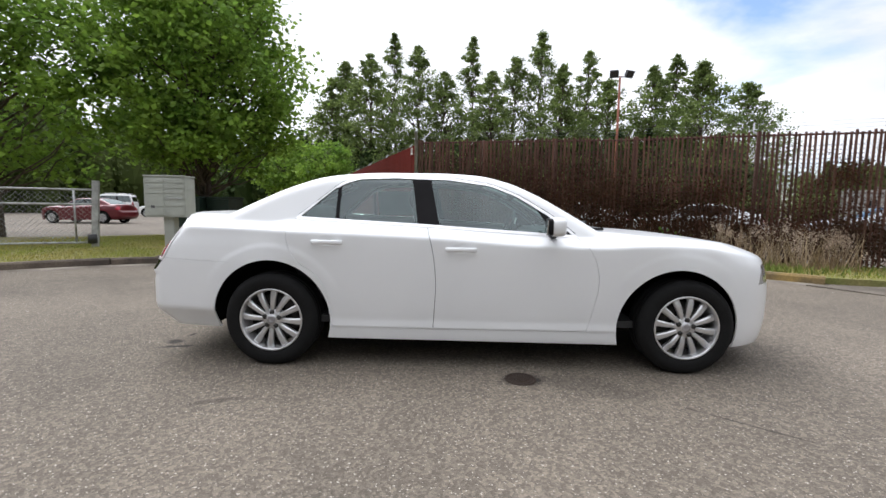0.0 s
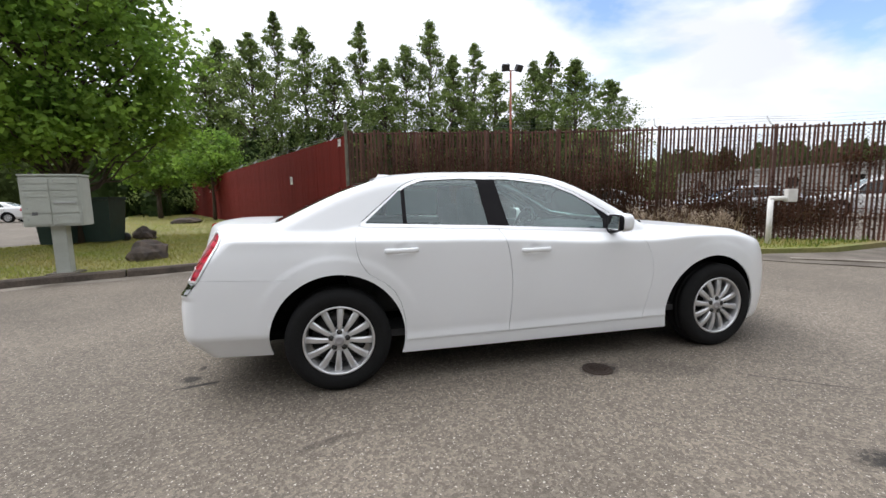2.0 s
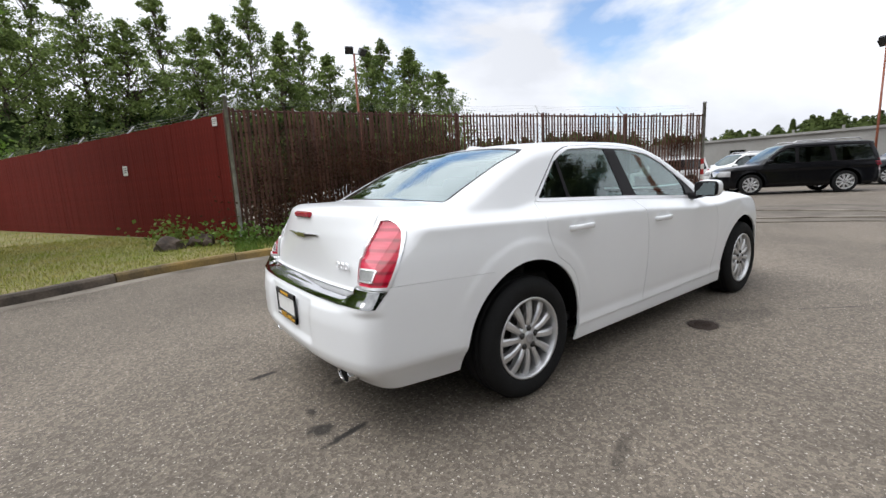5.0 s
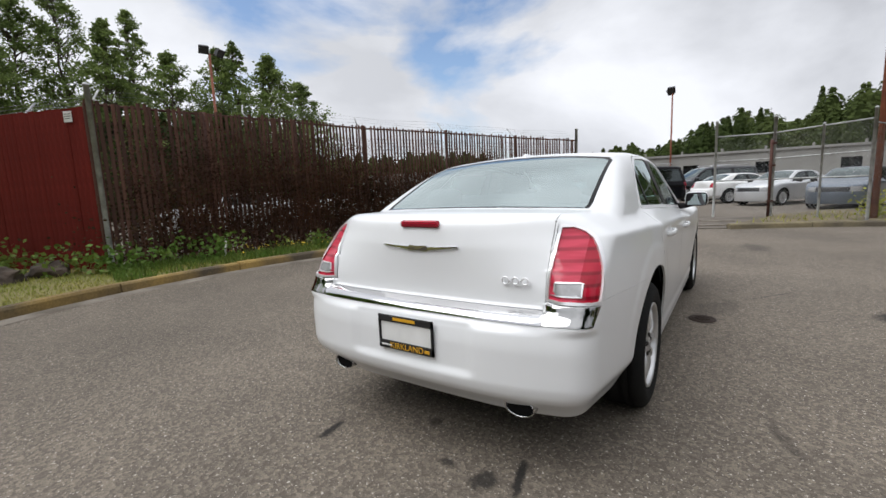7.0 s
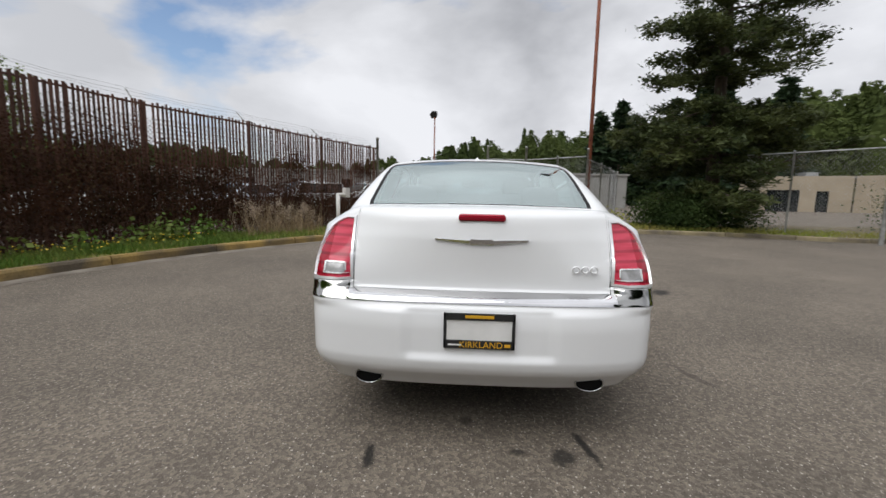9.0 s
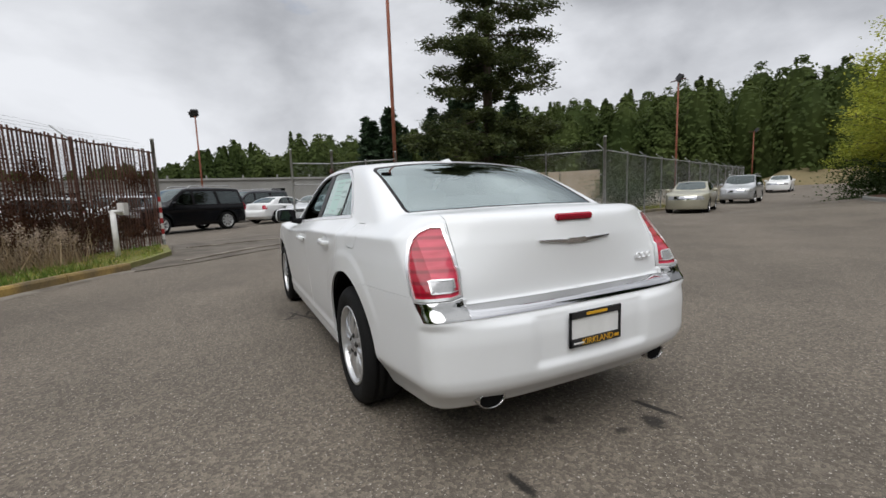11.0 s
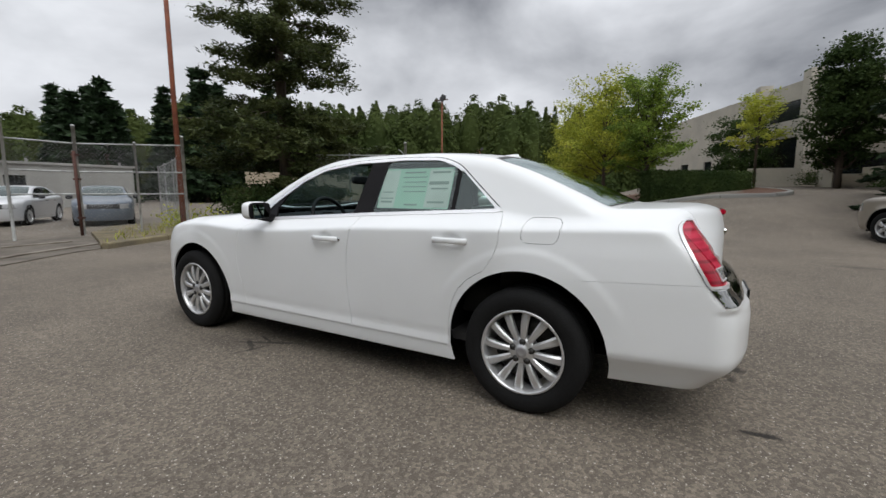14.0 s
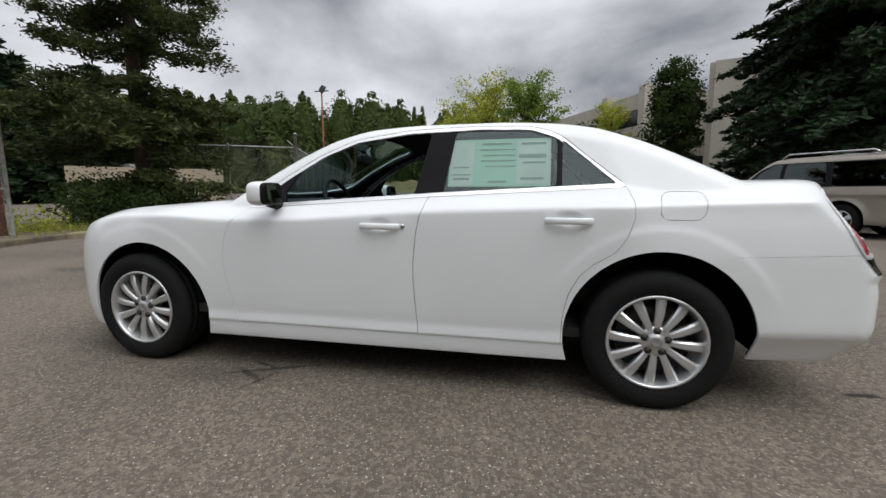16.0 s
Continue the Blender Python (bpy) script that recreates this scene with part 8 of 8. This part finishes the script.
def auto(name, label, kind, at, heading, paint, L, W, H, wheel_r, rim_r, spokes=10, group="parked cars", trim=None, cladding=None, sides_glass=None):
    """A parked vehicle: skin in panels, panes, lamps, wheels, mirrors."""
    t = thing(name, label, "car", (at[0], at[1], gz(*at)), heading, group)
    f = car_shape(kind, L, W, H)
    sed = kind == "sedan"
    xr, xf = (-1.525 * L / 5.02, 1.455 * L / 5.02) if sed else (-0.285 * L, 0.29 * L)
    zlo = curve((-L, 0.2 * H), (-0.4 * L, 0.165 * H), (0.0, 0.14 * H), (L, 0.14 * H)) if not sed else (lambda v: h_bot(v * 5.02 / L) * H / 1.49)
    s = Shell(f, -0.34 * L, 0.32 * L, 0.53 * H if sed else 0.48 * H, zlo, 52, 15, 12, 31)
    ar = wheel_r * 1.24
    wz = wheel_r
    if sed:
        k, kz = L / 5.02, H / 1.49
        wins = [[(x * k, z * kz) for x, z in w] for w in (WIN_F, WIN_R, WIN_Q)]
        dlo_ = [(x * k, z * kz) for x, z in DLO]
        scr, bgl = [(x * k, y * W / 1.87) for x, y in SCREEN], [(x * k, y * W / 1.87) for x, y in BACKGLASS_IN]
        doors = [[(x * k, z * kz) for x, z in d] for d in (DOOR_F, DOOR_R)]
        tail = lambda x, y, z: (x < -0.452 * L) & (y > 0.32 * W) & (z > 0.54 * H) & (z < 0.70 * H)
        rear_glass = lambda x, y, z: (z > 0.72 * H) & (x < -0.2 * L) & inside(x, y, bgl)
        rg_cut = lambda x, y, z: polysd(x, y, bgl)
    else:
        b, r = 0.615 * H, 0.905 * H
        wins = [round_poly([(0.015 * L, b), (0.185 * L, b * 0.99), (0.12 * L, 0.80 * H), (0.055 * L, r), (0.015 * L, r)], 0.05),
                round_poly([(-0.005 * L, b), (-0.005 * L, r), (-0.185 * L, r), (-0.205 * L, b)], 0.05),
                round_poly([(-0.232 * L, b), (-0.215 * L, r), (-0.42 * L, 0.895 * H), (-0.445 * L, b)], 0.05)]
        dlo_ = [(0.21 * L, b - 0.02), (0.13 * L, 0.83 * H), (0.055 * L, r + 0.02), (-0.42 * L, r + 0.01), (-0.455 * L, b - 0.02)]
        scr = round_poly([(0.222 * L, -0.1), (0.215 * L, 0.2 * W), (0.19 * L, 0.42 * W), (0.075 * L, 0.375 * W), (0.068 * L, -0.1)], 0.05)
        doors = [[(0.012 * L, b - 0.03), (0.012 * L, 0.2 * H), (0.185 * L, 0.2 * H), (0.215 * L, b - 0.03)], [(-0.002 * L, b - 0.03), (-0.002 * L, 0.2 * H), (-0.165 * L, 0.2 * H), (-0.19 * L, 0.4 * H), (-0.215 * L, b - 0.03)]]
        tail = lambda x, y, z: (x < -0.465 * L) & (y > 0.375 * W) & (z > 0.40 * H) & (z < 0.62 * H)
        rear_glass = lambda x, y, z: (x < -0.44 * L) & (y < 0.36 * W) & (z > 0.63 * H) & (z < 0.86 * H)
        rg_cut = lambda x, y, z: np.maximum(np.maximum(y - 0.36 * W, 0.63 * H - z), z - 0.86 * H)
    hi = lambda x, y, z: (y > 0.25 * W) & (z > 0.55 * H)
    s.cut(lambda x, y, z: polysd(x, z, dlo_), hi)
    for w in wins:
        s.cut(lambda x, y, z: polysd(x, z, w), hi)
    for d in doors:
        for o in (0.0, 0.007):
            s.cut(lambda x, y, z: polysd(x, z, d) - o, lambda x, y, z: (y > 0.3 * W) & (z < 0.75 * H))
    for cx in (xr, xf):
        s.cut(lambda x, y, z: np.hypot(x - cx, z - wz) - ar, lambda x, y, z: (y > 0.2 * W) & (z < 0.6 * H))
    s.cut(lambda x, y, z: polysd(x, y, scr), lambda x, y, z: (z > 0.6 * H) & (x > 0))
    s.cut(rg_cut, lambda x, y, z: (x < -0.2 * L) & (z > 0.55 * H))
    head_z = (0.42 * H, 0.535 * H) if sed else (0.39 * H, 0.50 * H)
    for zz in (*head_z, 0.54 * H, 0.62 * H, 0.70 * H, 0.22 * H):
        s.cut(lambda x, y, z: z - zz, lambda x, y, z: np.abs(x) > 0.4 * L)
    s.cut(lambda x, y, z: y - 0.25 * W, lambda x, y, z: x > 0.4 * L)
    if cladding:
        s.cut(lambda x, y, z: z - 0.30 * H, lambda x, y, z: z < 0.5 * H)
    X_, Y_, Z_ = s.centres()
    left = np.ones(len(X_), bool)

    def grab(m):
        nonlocal left
        m = m & left
        left = left & ~m
        return m

    grab(((np.hypot(X_ - xr, Z_ - wz) < ar) | (np.hypot(X_ - xf, Z_ - wz) < ar)) & (Y_ > 0.2 * W) & (Z_ < 0.6 * H))
    high = hi(X_, Y_, Z_)
    panes = [grab(high & inside(X_, Z_, w)) for w in wins]
    frame_m = grab(high & inside(X_, Z_, dlo_))
    scr_m = grab((Z_ > 0.6 * H) & (X_ > 0) & inside(X_, Y_, scr))
    rg_m = grab(rear_glass(X_, Y_, Z_))
    tail_m = grab(tail(X_, Y_, Z_))
    head_m = grab((X_ > 0.425 * L) & (Z_ > head_z[0]) & (Z_ < head_z[1]) & (Y_ > 0.25 * W))
    gr_m = grab((X_ > 0.44 * L) & (Z_ > head_z[0]) & (Z_ < head_z[1]) & (Y_ < 0.25 * W))
    low_band = Z_ < 0.75 * H
    door_m = [grab((Y_ > 0.3 * W) & low_band & inside(X_, Z_, d)) for d in doors]
    grab((Y_ > 0.3 * W) & low_band & (np.minimum(polysd(X_, Z_, doors[0]), polysd(X_, Z_, doors[1])) < 0.007))
    clad_m = grab((Z_ < 0.30 * H)) if cladding else None
    solid = left | frame_m | door_m[0] | door_m[1] | tail_m | head_m | gr_m | (clad_m if cladding else False)

    def add(nm, mask, mt, sd=(1, -1), off=0.0, fl=0.01, parent=None):
        if mask.any():
            V, T = s.panel(mask, sd, off, fl)
            return put(nm, V, T, mt, parent or t, smooth=True)

    add("body_shell", left, paint)
    if cladding:
        add("lower_cladding", clad_m, cladding)
    add("windscreen", scr_m, M_GLASS_FAR, off=-0.003, fl=0)
    add("rear_window", rg_m, M_GLASS_FAR, off=-0.003, fl=0)
    add("grille", gr_m, trim or M_CHROME)
    add("lining", solid, M_UNDER, off=-0.035, fl=0)
    for sd in (1, -1):
        add("window_surround", frame_m, M_TRIM, (sd,), -0.002)
        add("tail_lamp", tail_m, M_REDLENS, (sd,), 0.003)
        add("headlamp", head_m, M_CLEARLENS, (sd,), 0.003)
        for i, d in enumerate(door_m):
            dd = add("front_door" if i == 0 else "rear_door", d, paint, (sd,))
            add("door_window", panes[i], M_GLASS_FAR, (sd,), -0.004, 0, dd)
            zc = (0.60 if sed else 0.52) * H
            yy = float(np.max(s.V[s.T[d]][:, :, 1])) + 0.01 if d.any() else W / 2
            put("door_handle", *rounded_box((doors[i][0][0] + (0.16 if i == 0 else -0.62), sd * yy, zc), (0.2, 0.035, 0.035), 4, 10, 6), trim or paint, dd, smooth=True)
        add("quarter_window", panes[2], M_GLASS_FAR, (sd,), -0.004, 0)
        mx = 0.12 * L if sed else 0.185 * L
        put("door_mirror", *rounded_box((mx, sd * (W / 2 + 0.09), 0.70 * H if sed else 0.655 * H), (0.13, 0.22, 0.15), 3.5, 12, 8), trim or paint, t, smooth=True)
        for cx in (xr, xf):
            V, F = [], []
            for i in range(25):
                a = math.pi * 1.16 * i / 24 - math.pi * 0.08
                for y, r in ((W / 2 - 0.05, ar + 0.01), (W / 2 - 0.35, ar + 0.03), (W / 2 - 0.36, 0.02)):
                    V.append((cx + r * math.cos(a), sd * y, wz + r * math.sin(a)))
            for i in range(24):
                for j in range(2):
                    F.append((i * 3 + j, i * 3 + j + 1, i * 3 + j + 4, i * 3 + j + 3))
            put("wheel_well", V, F, M_UNDER, t)
            wheel(t, cx, sd * (W / 2 - 0.03), wz, wheel_r, rim_r, 0.22, spokes, M_ALLOY, 10 * cx, 5, False)
        if not sed:
            Geo().tube([(-0.38 * L, sd * 0.36 * W, 0.995 * H), (-0.36 * L, sd * 0.36 * W, 1.03 * H), (0.0, sd * 0.36 * W, 1.035 * H), (0.03 * L, sd * 0.36 * W, 0.985 * H)], 0.02, 6).obj("roof_rail", M_CHROME, t, smooth=True)
    Geo().box((0, 0, 0.17 * H), (0.86 * L, 0.72 * W, 0.06)).obj("underbody", M_UNDER, t)
    Geo().box((-0.05 * L, 0, 0.42 * H), (0.3 * L, 0.7 * W, 0.3 * H), bevel=0.08).obj("seats", M_SEAT, t)
    for sd in (1, -1):
        put("headrest", *rounded_box((-0.05 * L, sd * 0.2 * W, (0.79 if sed else 0.72) * H), (0.12, 0.26, 0.2), 3, 10, 6), M_SEAT, t, smooth=True)
    return t


M_GLASS_FAR = glass_mat("dark_tinted_glass", (0.16, 0.18, 0.18), 0.10)
P_BLACK = mat("black_car_paint", (0.005, 0.005, 0.006), 0.2, scale=3, coat=0.2, spec=0.15)
P_WHITE = paint_mat("bright_white_car_paint", (0.74, 0.74, 0.73))
P_SILVER = paint_mat("silver_car_paint", (0.46, 0.47, 0.48), 0.5)
P_PEARL = paint_mat("pale_silver_car_paint", (0.60, 0.61, 0.62), 0.4)
P_BLUE = paint_mat("blue_grey_car_paint", (0.13, 0.155, 0.19), 0.4)
P_TAN = paint_mat("pewter_tan_car_paint", (0.33, 0.295, 0.25), 0.45)
P_GOLD = paint_mat("pale_gold_car_paint", (0.42, 0.40, 0.31), 0.45)
P_DARK = paint_mat("dark_grey_car_paint", (0.035, 0.037, 0.042), 0.3)
P_RED = paint_mat("dark_red_car_paint", (0.12, 0.012, 0.018), 0.2)

auto("tan_wagon", "pewter-tan sport utility wagon with roof rails on the asphalt", "wagon", (-7.64, -10.05), -60.4, P_TAN, 4.9, 1.84, 1.88, 0.37, 0.225, 5)
auto("black_wagon", "large black sport utility wagon parked in the yard", "wagon", (18.2, 3.2), 127, P_BLACK, 5.25, 2.03, 1.92, 0.40, 0.28, 9)
auto("white_saloon", "white sedan parked in the yard", "sedan", (22.6, -1.6), -50, P_WHITE, 4.7, 1.82, 1.45, 0.335, 0.225, 10, trim=M_DARK)
auto("dark_wagon", "dark grey sport utility wagon in the second row", "wagon", (25.6, 0.2), 120, P_DARK, 5.2, 2.0, 1.9, 0.39, 0.27, 9)
auto("silver_saloon", "pale silver sedan behind the yard gate", "sedan", (20.3, -3.0), 145, P_PEARL, 4.7, 1.82, 1.46, 0.335, 0.225, 10, trim=M_DARK)
auto("blue_saloon", "blue-grey sedan behind the chain link", "sedan", (17.7, -4.9), 157, P_BLUE, 4.75, 1.83, 1.46, 0.335, 0.225, 10, trim=M_DARK)
auto("white_wagon", "white sport utility wagon in the yard", "wagon", (23.6, 6.6), 140, P_WHITE, 4.9, 1.95, 1.78, 0.375, 0.25, 9)
auto("white_wagon", "white sport utility wagon near the slat fence", "wagon", (20.6, 9.6), 135, P_WHITE, 4.8, 1.9, 1.75, 0.37, 0.25, 9)
auto("silver_saloon", "silver sedan behind the slat fence", "sedan", (13.2, 9.6), 160, P_SILVER, 4.7, 1.82, 1.46, 0.335, 0.225, 10)
auto("white_saloon", "white sedan behind the slat fence", "sedan", (8.6, 12.4), 165, P_WHITE, 4.7, 1.82, 1.46, 0.335, 0.225, 10)
auto("white_saloon", "white sedan behind the slat fence", "sedan", (4.4, 13.6), 170, P_WHITE, 4.7, 1.82, 1.46, 0.335, 0.225, 10)
auto("gold_saloon", "pale gold sedan parked along the kerb", "sedan", (8.95, -18.3), 116, P_GOLD, 4.5, 1.75, 1.42, 0.32, 0.2, 7)
auto("silver_wagon", "silver sport utility wagon parked along the road", "wagon", (12.3, -28.5), 110, P_SILVER, 4.7, 1.85, 1.78, 0.36, 0.23, 6)
auto("white_saloon", "white sedan far along the road", "sedan", (17.0, -43), 110, P_WHITE, 4.6, 1.8, 1.45, 0.33, 0.22, 8)
auto("dark_saloon", "dark sedan at the end of the road", "sedan", (26, -84), 110, P_DARK, 4.6, 1.8, 1.45, 0.33, 0.22, 8)
auto("red_saloon", "dark red sedan in the far lot", "sedan", (-21.5, 20.6), 182, P_RED, 4.8, 1.84, 1.45, 0.335, 0.22, 8)
auto("white_saloon", "white sedan in the far lot", "sedan", (-25.5, 33.5), 184, P_WHITE, 4.8, 1.84, 1.45, 0.335, 0.22, 8)
auto("white_wagon", "white delivery wagon in the far lot", "wagon", (-37, 41), 200, P_WHITE, 5.2, 2.0, 2.1, 0.37, 0.23, 6)
auto("dark_wagon", "dark pickup-sized wagon in the far lot", "wagon", (-26.5, 44), 200, P_DARK, 5.0, 1.95, 1.8, 0.37, 0.23, 6)
auto("white_saloon", "white sedan beyond the lawn", "sedan", (-21.5, 58), 190, P_WHITE, 4.6, 1.8, 1.45, 0.33, 0.22, 8)
auto("blue_saloon", "blue sedan beyond the lawn", "sedan", (-28.5, 60), 195, P_BLUE, 4.6, 1.8, 1.45, 0.33, 0.22, 8)
